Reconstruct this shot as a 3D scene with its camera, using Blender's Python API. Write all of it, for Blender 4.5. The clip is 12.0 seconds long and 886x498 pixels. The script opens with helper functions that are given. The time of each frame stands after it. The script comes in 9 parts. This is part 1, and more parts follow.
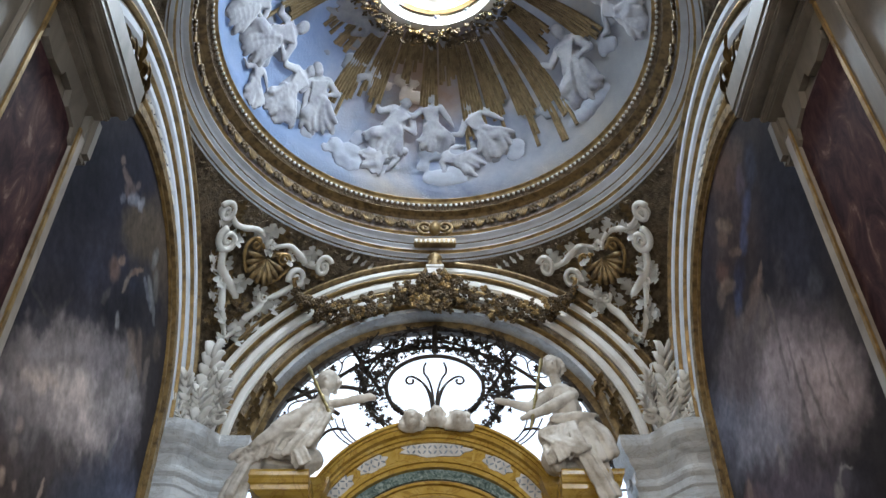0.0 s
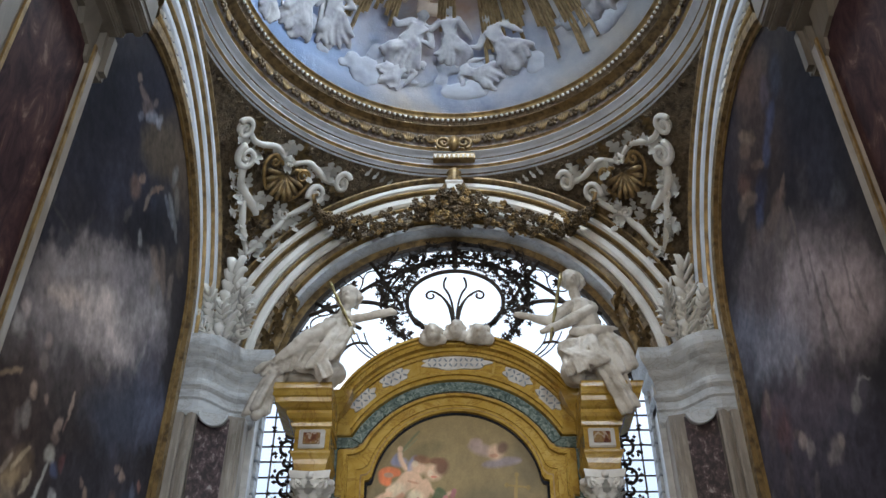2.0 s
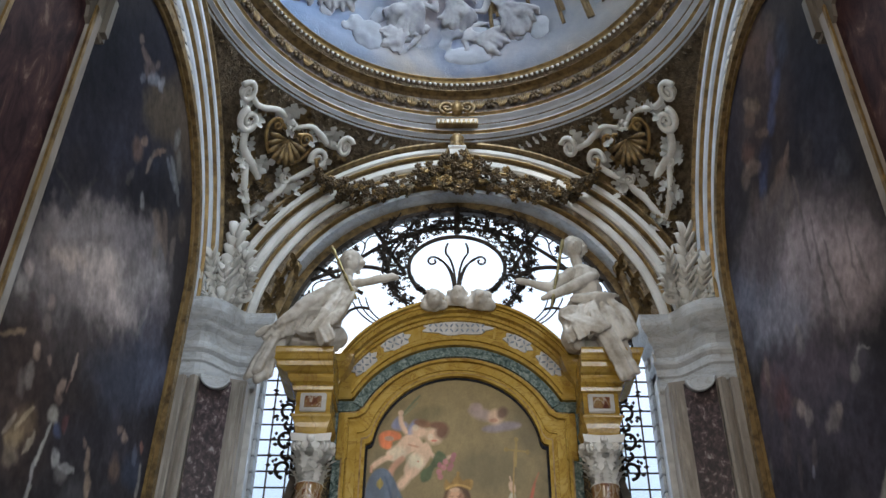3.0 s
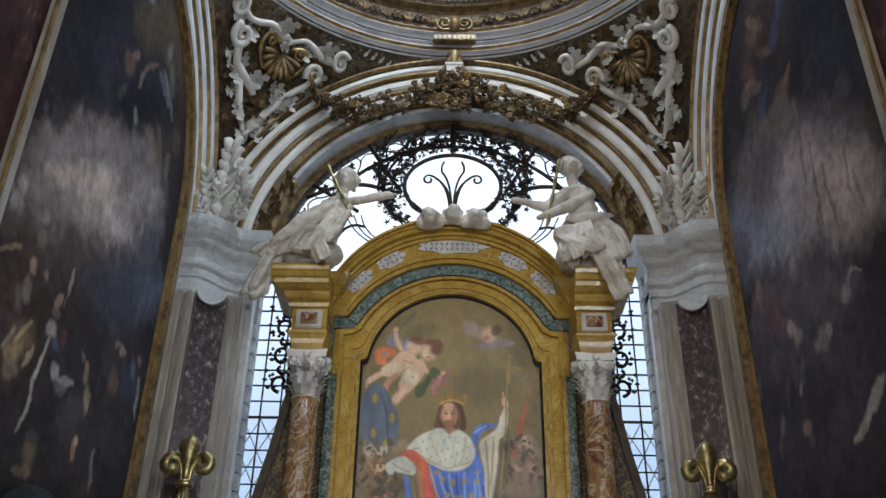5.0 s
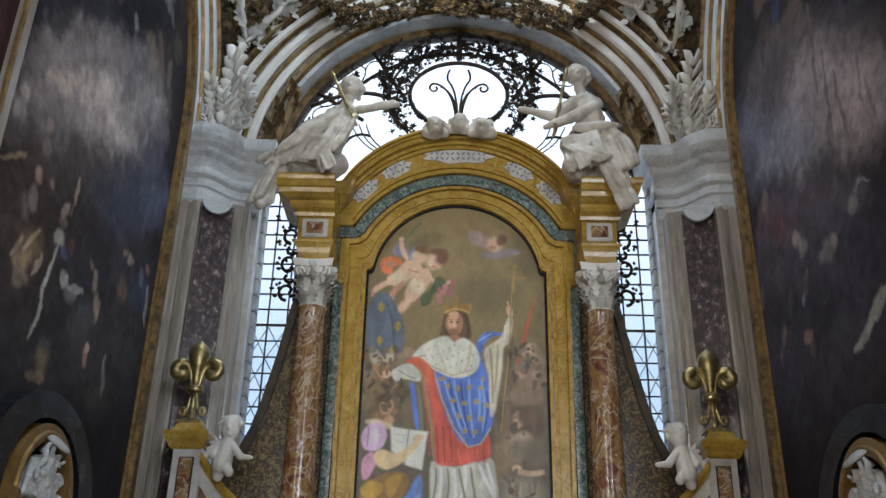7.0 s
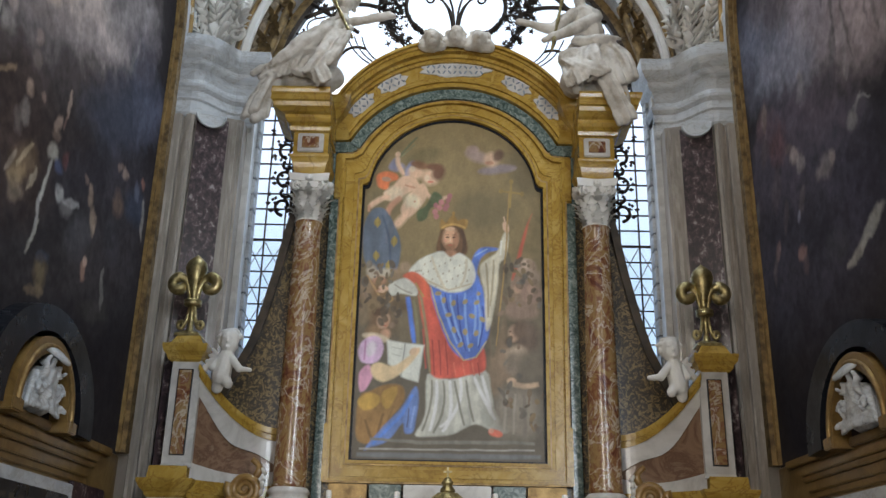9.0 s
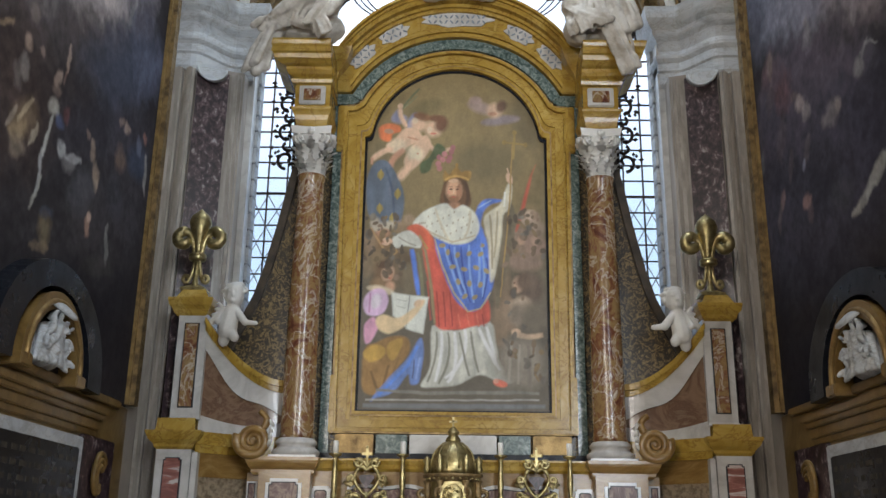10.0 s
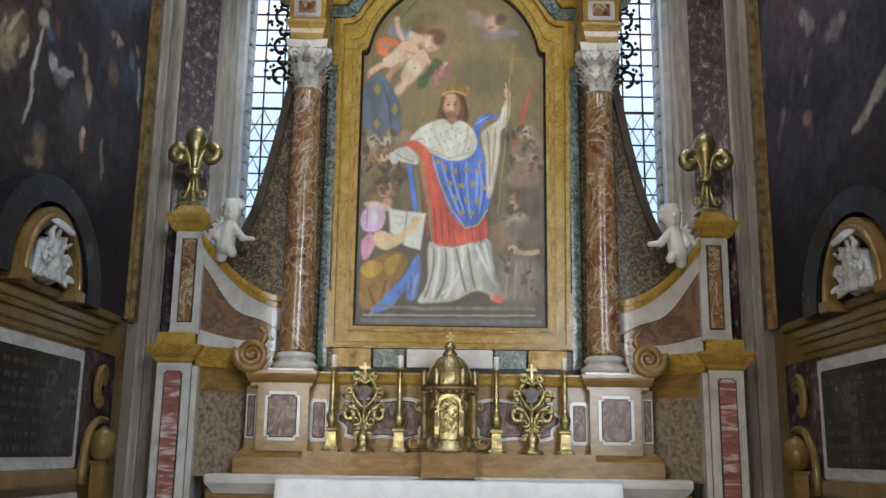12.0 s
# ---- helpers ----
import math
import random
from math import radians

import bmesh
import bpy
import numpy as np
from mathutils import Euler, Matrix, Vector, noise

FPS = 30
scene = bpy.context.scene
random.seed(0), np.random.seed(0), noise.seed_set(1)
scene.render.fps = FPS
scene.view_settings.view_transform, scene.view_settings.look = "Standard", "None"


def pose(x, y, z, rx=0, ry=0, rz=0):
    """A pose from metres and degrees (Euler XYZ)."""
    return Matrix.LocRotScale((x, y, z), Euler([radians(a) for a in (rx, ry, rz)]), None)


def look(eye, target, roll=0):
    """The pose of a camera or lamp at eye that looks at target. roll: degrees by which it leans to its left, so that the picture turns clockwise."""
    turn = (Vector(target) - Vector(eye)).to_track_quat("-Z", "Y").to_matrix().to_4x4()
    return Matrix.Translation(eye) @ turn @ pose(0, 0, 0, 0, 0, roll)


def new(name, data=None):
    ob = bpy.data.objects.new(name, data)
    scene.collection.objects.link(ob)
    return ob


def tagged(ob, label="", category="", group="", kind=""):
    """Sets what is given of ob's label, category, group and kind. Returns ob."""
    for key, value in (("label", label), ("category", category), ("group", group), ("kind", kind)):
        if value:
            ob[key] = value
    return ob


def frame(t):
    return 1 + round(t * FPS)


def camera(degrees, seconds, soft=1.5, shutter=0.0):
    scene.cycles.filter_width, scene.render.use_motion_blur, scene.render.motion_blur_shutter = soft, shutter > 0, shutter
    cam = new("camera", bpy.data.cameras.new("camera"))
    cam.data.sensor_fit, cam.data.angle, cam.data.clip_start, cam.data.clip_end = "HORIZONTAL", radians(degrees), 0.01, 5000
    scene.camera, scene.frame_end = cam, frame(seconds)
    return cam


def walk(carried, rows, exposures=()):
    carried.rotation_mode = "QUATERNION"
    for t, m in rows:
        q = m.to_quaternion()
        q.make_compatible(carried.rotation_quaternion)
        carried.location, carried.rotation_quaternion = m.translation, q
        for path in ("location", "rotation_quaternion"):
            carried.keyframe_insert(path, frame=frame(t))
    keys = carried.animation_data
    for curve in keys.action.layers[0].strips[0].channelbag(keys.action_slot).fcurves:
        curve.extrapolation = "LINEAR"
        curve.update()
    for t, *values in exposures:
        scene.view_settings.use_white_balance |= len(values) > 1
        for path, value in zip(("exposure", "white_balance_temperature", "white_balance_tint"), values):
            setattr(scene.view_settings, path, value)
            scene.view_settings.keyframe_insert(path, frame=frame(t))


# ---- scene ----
# A domed side chapel: the camera stands before it and tilts down from the dome to the altar.
cam = camera(50.56, 12.0)
EYE = (-0.02, 0.0, 1.6)
ROWS = [
    (0, -0.82, 43.2, 0.53), (0.5, -0.45, 41.82, 0.56), (1, 0.02, 40.39, 0.45), (1.5, 0.44, 39.19, 0.24),
    (2, 0.77, 38.04, -0.05), (2.5, 0.92, 37.04, -0.37), (3, 0.91, 35.94, -0.67), (5, 0.51, 30.98, -0.94),
    (5.5, 0.59, 29.53, -0.94), (6, 0.72, 28.0, -0.98), (6.5, 0.8, 26.72, -1.07), (7, 0.78, 25.47, -1.2),
    (9, 0.42, 20.31, -1.23), (9.5, 0.48, 18.87, -1.02), (10, 0.61, 17.38, -0.76), (10.5, 0.72, 16.08, -0.71),
    (11, 0.78, 14.77, -0.67), (11.5, 0.65, 13.57, -0.75), (12, 0.36, 12.28, -0.84)]
walk(cam, [(t, pose(*EYE, 90 + pitch, 0, yaw) @ pose(0, 0, 0, 0, 0, -roll)) for t, yaw, pitch, roll in ROWS],
     ((0.0, 0.2), (1.2, 0.06), (3.0, -0.1), (5.2, -0.2), (6.5, -0.1), (9.0, 0.07), (12.0, 0.25)))

# ---- light ----
world = bpy.data.worlds.new("sky")
scene.world = world
world.use_nodes = True
wn = world.node_tree
sky = wn.nodes.new("ShaderNodeTexSky")
sky.sky_type, sky.sun_disc = "NISHITA", False
sky.sun_elevation, sky.sun_rotation = radians(48), radians(200)
wn.links.new(sky.outputs[0], wn.nodes["Background"].inputs[0])
wn.nodes["Background"].inputs[1].default_value = 0.12
sun = new("sun", bpy.data.lights.new("sun", "SUN"))
sun.data.energy, sun.data.angle, sun.data.color = 2.0, radians(0.5), (1.0, 0.95, 0.88)
sun.matrix_world = look((-6, -14, 20), (0, 0, 0))


def area(name, eye, target, sx, sy, watts, colour):
    ob = new(name, bpy.data.lights.new(name, "AREA"))
    ob.data.shape, ob.data.size, ob.data.size_y, ob.data.energy, ob.data.color = "RECTANGLE", sx, sy, watts, colour
    ob.matrix_world = look(eye, target)
    return ob


# daylight in the dome's lantern; fill lamps added in the nave behind the camera
area("lantern_light", (0.25, 5.75, 11.72), (-0.9, 6.2, 8.5), 1.1, 1.1, 245, (0.74, 0.87, 1.0))
area("nave_window_light", (-4.2, -8.7, 5.2), (0.4, 6, 6.4), 3.0, 6.4, 900, (1.0, 0.95, 0.88))
area("nave_window_light", (4.2, -8.7, 5.2), (-0.4, 6, 6.4), 3.0, 6.4, 1250, (0.84, 0.92, 1.0))


# ---- materials ----
def mat(name, rough=0.6, metal=0.0, coat=0.0):
    m = bpy.data.materials.new(name)
    m.use_nodes = True
    p = m.node_tree.nodes["Principled BSDF"]
    p.inputs["Roughness"].default_value, p.inputs["Metallic"].default_value = rough, metal
    p.inputs["Coat Weight"].default_value, p.inputs["Coat Roughness"].default_value = coat, 0.12
    return m, m.node_tree, p


def node(nt, kind, ins=(), **props):
    n = nt.nodes.new(kind)
    for k, v in props.items():
        setattr(n, k, v)
    for k, v in dict(ins).items():
        if isinstance(v, bpy.types.NodeSocket):
            nt.links.new(v, n.inputs[k])
        else:
            n.inputs[k].default_value = v
    return n


def coords(nt, scale=(1, 1, 1), rand=0.0):
    tc = node(nt, "ShaderNodeNewGeometry")
    mp = node(nt, "ShaderNodeMapping", {"Vector": tc.outputs["Position"], "Scale": scale})
    if rand:
        oi = node(nt, "ShaderNodeObjectInfo")
        mul = node(nt, "ShaderNodeMath", {0: oi.outputs["Random"], 1: rand}, operation="MULTIPLY")
        nt.links.new(mul.outputs[0], mp.inputs["Location"])
    return mp.outputs[0]


def ramp(nt, fac, stops):
    r = node(nt, "ShaderNodeValToRGB", {"Fac": fac})
    e = r.color_ramp.elements
    while len(e) < len(stops):
        e.new(0.5)
    for el, (pos, col) in zip(e, stops):
        el.position, el.color = pos, (*col, 1)
    return r.outputs[0]


def noisy(nt, vec, scale, detail=6, rough=0.6, distort=0.0):
    return node(nt, "ShaderNodeTexNoise", {"Vector": vec, "Scale": scale, "Detail": detail, "Roughness": rough, "Distortion": distort}).outputs[0]


def mix(nt, fac, a, b, kind="MIX"):
    m = node(nt, "ShaderNodeMix", data_type="RGBA", blend_type=kind)
    for i, v in ((0, fac), (6, a), (7, b)):
        if isinstance(v, bpy.types.NodeSocket):
            nt.links.new(v, m.inputs[i])
        else:
            m.inputs[i].default_value = v if i == 0 else (*v, 1)
    return m.outputs[2]


def bump(nt, p, height, strength, dist):
    b = node(nt, "ShaderNodeBump", {"Height": height, "Strength": strength, "Distance": dist})
    nt.links.new(b.outputs[0], p.inputs["Normal"])


def plain(name, base, dark, scale=3.0, rough=0.6, metal=0.0, coat=0.0, relief=0.3, fine=60.0, depth=0.003, rand=5.0):
    """Two scales of variation between a base and a darker colour, with fine relief."""
    m, nt, p = mat(name, rough, metal, coat)
    v = coords(nt, rand=rand)
    a, b = noisy(nt, v, scale), noisy(nt, v, fine, 3)
    c = ramp(nt, a, ((0.36, dark), (0.58, base)))
    c = mix(nt, 0.18, c, ramp(nt, b, ((0.3, dark), (0.7, base))))
    nt.links.new(c, p.inputs["Base Color"])
    rr = node(nt, "ShaderNodeMapRange", {"Value": a, "From Min": 0.3, "From Max": 0.7, "To Min": min(1, rough + 0.12), "To Max": max(0.05, rough - 0.1)})
    nt.links.new(rr.outputs[0], p.inputs["Roughness"])
    bump(nt, p, b, relief, depth)
    return m


def marble(name, stops, scale=2.5, distort=1.5, rough=0.22, stretch=(1, 1, 1), veins=None, vein_scale=5.0, coat=0.4, rand=9.0, shine=0.5):
    """Polished marble: cloudy ground through a ramp, and thin veins where given."""
    m, nt, p = mat(name, rough, 0.0, coat)
    p.inputs["Specular IOR Level"].default_value = shine
    v = coords(nt, stretch, rand)
    c = ramp(nt, noisy(nt, v, scale, 8, 0.65, distort), stops)
    if veins:
        w = noisy(nt, v, vein_scale, 5, 0.6, 2.5)
        d = node(nt, "ShaderNodeMath", {0: w, 1: 0.5}, operation="SUBTRACT")
        d = node(nt, "ShaderNodeMath", {0: d.outputs[0]}, operation="ABSOLUTE")
        f = node(nt, "ShaderNodeMapRange", {"Value": d.outputs[0], "From Min": 0.0, "From Max": 0.03, "To Min": 0.75, "To Max": 0.0})
        c = mix(nt, f.outputs[0], c, veins)
    nt.links.new(c, p.inputs["Base Color"])
    bump(nt, p, noisy(nt, v, 14, 3), 0.05, 0.002)
    return m


WHITE = plain("white_stucco", (0.74, 0.72, 0.68), (0.56, 0.53, 0.48), 2.5, 0.65, fine=45)
GREYSTUC = marble("grey_white_stone", ((0.3, (0.33, 0.335, 0.34)), (0.48, (0.50, 0.52, 0.54)), (0.7, (0.60, 0.61, 0.61))), 3.2, 1.4, 0.5, (1, 1, 2.0), veins=(0.36, 0.35, 0.33), vein_scale=2.6, coat=0.05)
# the white stucco again, with bluish lantern daylight mixed into its colour
BLUELIT_WHITE = plain("blue_lit_white_stucco", (0.66, 0.69, 0.74), (0.47, 0.49, 0.52), 2.5, 0.6, fine=45)
GARLAND = plain("dark_garland_gilding", (0.14, 0.092, 0.042), (0.04, 0.026, 0.014), 14.0, 0.45, 0.4, relief=0.5, fine=60)
STATUE = plain("statue_stucco", (0.63, 0.59, 0.53), (0.36, 0.315, 0.255), 6.0, 0.6, fine=40, relief=0.25)
BROWN = plain("brown_gilt_ground", (0.27, 0.20, 0.125), (0.10, 0.07, 0.042), 14.0, 0.5, 0.25, relief=1.0, fine=34, depth=0.03)
GILT = plain("old_gilding", (0.40, 0.265, 0.105), (0.16, 0.10, 0.042), 8.0, 0.45, 0.55, relief=0.5, fine=50, depth=0.006)
DARKGILT = plain("tarnished_gilding", (0.30, 0.20, 0.085), (0.09, 0.058, 0.028), 12.0, 0.48, 0.4, relief=0.6, fine=60, depth=0.006)
BRASS = plain("gilt_bronze", (0.53, 0.44, 0.22), (0.20, 0.155, 0.065), 18.0, 0.38, 0.9, relief=0.5, fine=42, depth=0.008)
YELLOW = marble("yellow_siena_marble", ((0.25, (0.25, 0.145, 0.024)), (0.48, (0.405, 0.256, 0.047)), (0.75, (0.525, 0.375, 0.115))), 3.4, 1.2, 0.24, veins=(0.24, 0.13, 0.025), vein_scale=2.2, coat=0.22, shine=0.3)
PALEYEL = marble("pale_brown_alabaster", ((0.25, (0.15, 0.075, 0.018)), (0.5, (0.255, 0.145, 0.042)), (0.75, (0.38, 0.25, 0.10))), 4.0, 1.5, 0.28, (1, 1, 2.5), coat=0.25, shine=0.35)
REDMAR = marble("red_sicilian_jasper", ((0.34, (0.10, 0.03, 0.018)), (0.43, (0.20, 0.085, 0.04)), (0.51, (0.30, 0.195, 0.08)), (0.59, (0.19, 0.075, 0.04)), (0.70, (0.62, 0.55, 0.44))), 4.4, 2.2, 0.26, (1, 1, 0.7), veins=(0.58, 0.50, 0.40), vein_scale=3.0, coat=0.3)
GREEN = marble("green_marble", ((0.36, (0.035, 0.06, 0.055)), (0.5, (0.11, 0.155, 0.14)), (0.68, (0.32, 0.37, 0.34))), 18.0, 1.6, 0.25)
PURPLE = marble("purple_breccia", ((0.42, (0.016, 0.009, 0.012)), (0.52, (0.058, 0.032, 0.038)), (0.58, (0.11, 0.07, 0.075)), (0.66, (0.36, 0.32, 0.31))), 20.0, 0.5, 0.35, (1, 1, 0.7), coat=0.15)
PIERMAR = marble("pier_purple_marble", ((0.36, (0.022, 0.011, 0.014)), (0.5, (0.055, 0.027, 0.030)), (0.6, (0.08, 0.042, 0.04)), (0.70, (0.20, 0.135, 0.11))), 6.0, 1.2, 0.55, (1, 1, 0.5), coat=0.0, shine=0.06)
WHITEMAR = marble("white_marble", ((0.3, (0.40, 0.38, 0.355)), (0.55, (0.58, 0.56, 0.53)), (0.8, (0.68, 0.66, 0.63))), 3.0, 1.5, 0.35)
GREYMAR = marble("grey_veined_marble", ((0.3, (0.20, 0.172, 0.148)), (0.5, (0.32, 0.28, 0.24)), (0.72, (0.53, 0.475, 0.415))), 2.5, 1.5, 0.35, (1, 1, 0.35))
DARKBAND = plain("dark_slate_marble", (0.016, 0.018, 0.024), (0.008, 0.008, 0.011), 4.0, 0.3, 0.0, 0.0)
BROCADE = marble("dark_brocade_stone", ((0.46, (0.030, 0.021, 0.013)), (0.52, (0.085, 0.058, 0.026)), (0.58, (0.30, 0.21, 0.085)), (0.64, (0.07, 0.05, 0.025))), 17.0, 2.2, 0.4, coat=0.1)
GREYPLASTER = plain("warm_grey_plaster", (0.50, 0.44, 0.37), (0.36, 0.31, 0.25), 1.4, 0.75, fine=25)
DARKBAND.node_tree.nodes["Principled BSDF"].inputs["Specular IOR Level"].default_value = 0.18
IRON = plain("wrought_iron", (0.055, 0.042, 0.032), (0.022, 0.017, 0.014), 12.0, 0.55, 0.6)


# ---- mesh helpers ----
def box(bm, x0, x1, y0, y1, z0, z1, bevel=0.0):
    vs = [bm.verts.new((x, y, z)) for x in (x0, x1) for y in (y0, y1) for z in (z0, z1)]
    fs = [bm.faces.new([vs[i] for i in q]) for q in ((0, 1, 3, 2), (4, 6, 7, 5), (0, 4, 5, 1), (2, 3, 7, 6), (0, 2, 6, 4), (1, 5, 7, 3))]
    if bevel:
        bmesh.ops.bevel(bm, geom=list({e for f in fs for e in f.edges}), offset=bevel, segments=2, affect="EDGES", clamp_overlap=True)
    return bm


def rings(bm, loops, closed=True, cap=True):
    """Joins loops of points of one length with quads."""
    vv = [[bm.verts.new(p) for p in l] for l in loops]
    n = len(vv[0])
    for a, b in zip(vv, vv[1:]):
        for i in range(n if closed else n - 1):
            j = (i + 1) % n
            bm.faces.new((a[i], a[j], b[j], b[i]))
    if cap and closed:
        bm.faces.new(vv[0][::-1])
        bm.faces.new(vv[-1])
    return bm


def rect_loft(bm, cx, cy, hx, hy, prof):
    """A rectangular shaft with moulded sides: prof is (height, offset outwards)."""
    rings(bm, [[(cx + sx * (hx + o), cy + sy * (hy + o), z) for sx, sy in ((-1, -1), (1, -1), (1, 1), (-1, 1))] for z, o in prof])
    return bm


def lathe(bm, prof, n=24, c=(0, 0, 0), cap=True):
    rings(bm, [[(c[0] + r * math.cos(2 * math.pi * i / n), c[1] + r * math.sin(2 * math.pi * i / n), c[2] + z) for i in range(n)] for r, z in prof], True, cap)
    return bm


def tube(bm, pts, radii, n=8, cap=True, flat=1.0):
    """A round rod along points; radii a number or a list."""
    pts = [Vector(p) for p in pts]
    if not isinstance(radii, (list, tuple)):
        radii = [radii] * len(pts)
    loops, up = [], None
    for i, p in enumerate(pts):
        d = (pts[min(i + 1, len(pts) - 1)] - pts[max(i - 1, 0)]).normalized()
        if up is None:
            up = d.orthogonal().normalized()
        up = (up - d * up.dot(d))
        up = up.normalized() if up.length > 1e-6 else d.orthogonal().normalized()
        s = d.cross(up)
        loops.append([p + radii[i] * (math.cos(a) * up + flat * math.sin(a) * s) for a in (2 * math.pi * k / n for k in range(n))])
    return rings(bm, loops, True, cap)


def prism(bm, outline, y0, y1, plane="xz"):
    """An outline (x, z) given thickness along y; with plane 'yz' the outline is (y, z) and the thickness lies along x."""
    f = (lambda a, b, d: (a, d, b)) if plane == "xz" else (lambda a, b, d: (d, a, b))
    return rings(bm, [[f(a, b, d) for a, b in outline] for d in (y0, y1)])


def band(bm, inner, outer, y0, y1, plane="xz", closed=False):
    """A flat band between two lines of points of one length, with thickness."""
    f = (lambda a, b, d: (a, d, b)) if plane == "xz" else (lambda a, b, d: (d, a, b))
    loops = [[f(*i, y0), f(*o, y0), f(*o, y1), f(*i, y1)] for i, o in zip(inner, outer)]
    if closed:
        loops.append(loops[0])
    return rings(bm, loops, True, not closed)


def arc(cx, cz, r, a0, a1, n):
    """Points of a circle, angles in degrees from the first axis upwards."""
    return [(cx + r * math.cos(radians(a0 + (a1 - a0) * i / n)), cz + r * math.sin(radians(a0 + (a1 - a0) * i / n))) for i in range(n + 1)]


def arch_sweep(bm, cx, cz, prof, a0, a1, n, plane="xz"):
    """A moulding swept along an arch: prof is a closed outline of (radius, depth)."""
    f = (lambda a, b, d: (a, d, b)) if plane == "xz" else (lambda a, b, d: (d, a, b))
    loops = []
    for i in range(n + 1):
        t = radians(a0 + (a1 - a0) * i / n)
        loops.append([f(cx + r * math.cos(t), cz + r * math.sin(t), d) for r, d in prof])
    return rings(bm, loops, True, True)


def smooth(bm):
    for f in bm.faces:
        f.smooth = True
    return bm


def finish(ob, bm, material, soft=False):
    bmesh.ops.recalc_face_normals(bm, faces=bm.faces[:])
    if soft:
        smooth(bm)
    bm.to_mesh(ob.data)
    bm.free()
    ob.data.materials.append(material)
    return ob


def part(name, bm, material, parent=None, label="", soft=False):
    ob = finish(new(name, bpy.data.meshes.new(name)), bm, material, soft)
    ob.parent = parent
    if label:
        tagged(ob, label)
    return ob


def thing(name, label, category, group="", kind="", at=(0, 0, 0)):
    ob = new(name)
    ob.location = at
    ob.empty_display_size = 0.1
    return tagged(ob, label, category, group, kind)


def solid(name, bm, material, label, category, group="", kind="", soft=False):
    return tagged(part(name, bm, material, None, "", soft), label, category, group, kind)


B = bmesh.new


def leaf_mesh(length, width, lobes=4, curl=0.25):
    """An acanthus leaf that stands up z, faces -y, curls forward at its tip."""
    bm = B()
    loops = []
    n = lobes * 6
    for i in range(n + 1):
        t = i / n
        w = width * (math.sin(math.pi * min(1, 0.12 + 0.88 * t)) ** 0.7) * (0.36 + 0.64 * abs(math.sin(math.pi * lobes * t))) * (1.05 - 0.5 * t)
        y = -curl * length * t ** 2.4
        z = length * (t - 0.25 * curl * t ** 4)
        loops.append([(-w, y - 0.02 * length, z + 0.25 * w), (-w * 0.5, y + 0.02 * length, z + 0.1 * w), (0, y - 0.012 * length, z), (w * 0.5, y + 0.02 * length, z + 0.1 * w), (w, y - 0.02 * length, z + 0.25 * w)])
    rings(bm, loops, False, False)
    bmesh.ops.solidify(bm, geom=bm.faces[:], thickness=0.012)
    return bm


def acanthus_mesh(length, width, lobes=4, curl=0.25):
    """A fleshy acanthus leaf that stands up z, faces -y: a midrib and paired fleshy lobes, curled forward at the tip."""
    bm = B()

    def rib(t):
        return Vector((0, -curl * length * t ** 2.4, length * (t - 0.3 * curl * t ** 4)))
    tube(bm, [rib(i / 9) for i in range(10)], [0.16 * width + 0.012 * length * (1 - i / 9) for i in range(10)], 6)
    n = lobes + 2
    for k in range(n):
        t = 0.10 + 0.80 * k / (n - 1)
        reach = width * (math.sin(math.pi * (0.2 + 0.68 * t)) ** 0.8)
        rise = length * (0.16 + 0.10 * t)
        thick = 0.5 * length / n
        for q in (-1, 1):
            a = rib(t)
            pts = [a + Vector((q * reach * u, -0.10 * length * math.sin(2.2 * u) + 0.13 * length * max(0.0, u - 0.75), rise * u ** 1.3 - 0.5 * rise * max(0.0, u - 0.72))) for u in (0, 0.25, 0.5, 0.75, 0.92, 1.05)]
            tube(bm, pts, [thick * 0.7, thick, thick * 0.95, thick * 0.75, thick * 0.5, thick * 0.18], 6, flat=0.32)
    return bm

# ---- plan: a square bay under a dome ----
CY, HW, Z0 = 5.75, 2.67, 6.62          # bay centre, half width, springing height
YB = CY + HW                           # back arch plane

# ---- floor, walls ----
floor = solid("floor", box(B(), -9, 9, -9.2, 9.2, -0.2, 0.0), GREYMAR, "grey marble floor of the chapel and nave", "floor", kind="structure")
for k, s in enumerate((-1, 1)):
    solid(("wall_west", "wall_east")[k], box(B(), min(s * HW, s * 3.2), max(s * HW, s * 3.2), 3.6, 9.0, 0, 10.2), GREYPLASTER,
          "tall side wall of the chapel", "wall", kind="structure")
    # the nave behind the camera closes the place
    solid(("wall_nave_west", "wall_nave_east")[k], box(B(), min(s * 8.6, s * 9), max(s * 8.6, s * 9), -9.2, 2.2, 0, 14), GREYPLASTER, "plain nave wall", "wall", kind="structure")
    solid(("wall_front_west", "wall_front_east")[k], box(B(), min(s * 2.75, s * 9), max(s * 2.75, s * 9), 2.2, 2.6, 0, 14), GREYPLASTER, "nave wall beside the chapel's opening", "wall", kind="structure")
solid("wall_front_over", box(B(), -2.75, 2.75, 2.2, 2.6, 9.6, 14), GREYPLASTER, "nave wall over the chapel's opening", "wall", kind="structure")
solid("wall_nave_rear", box(B(), -9, 9, -9.2, -8.9, 0, 14), GREYPLASTER, "plain rear wall of the nave", "wall", kind="structure")
solid("ceiling_nave", box(B(), -9, 9, -9.2, 2.6, 14, 14.3), WHITE, "plain nave ceiling", "ceiling", kind="structure")

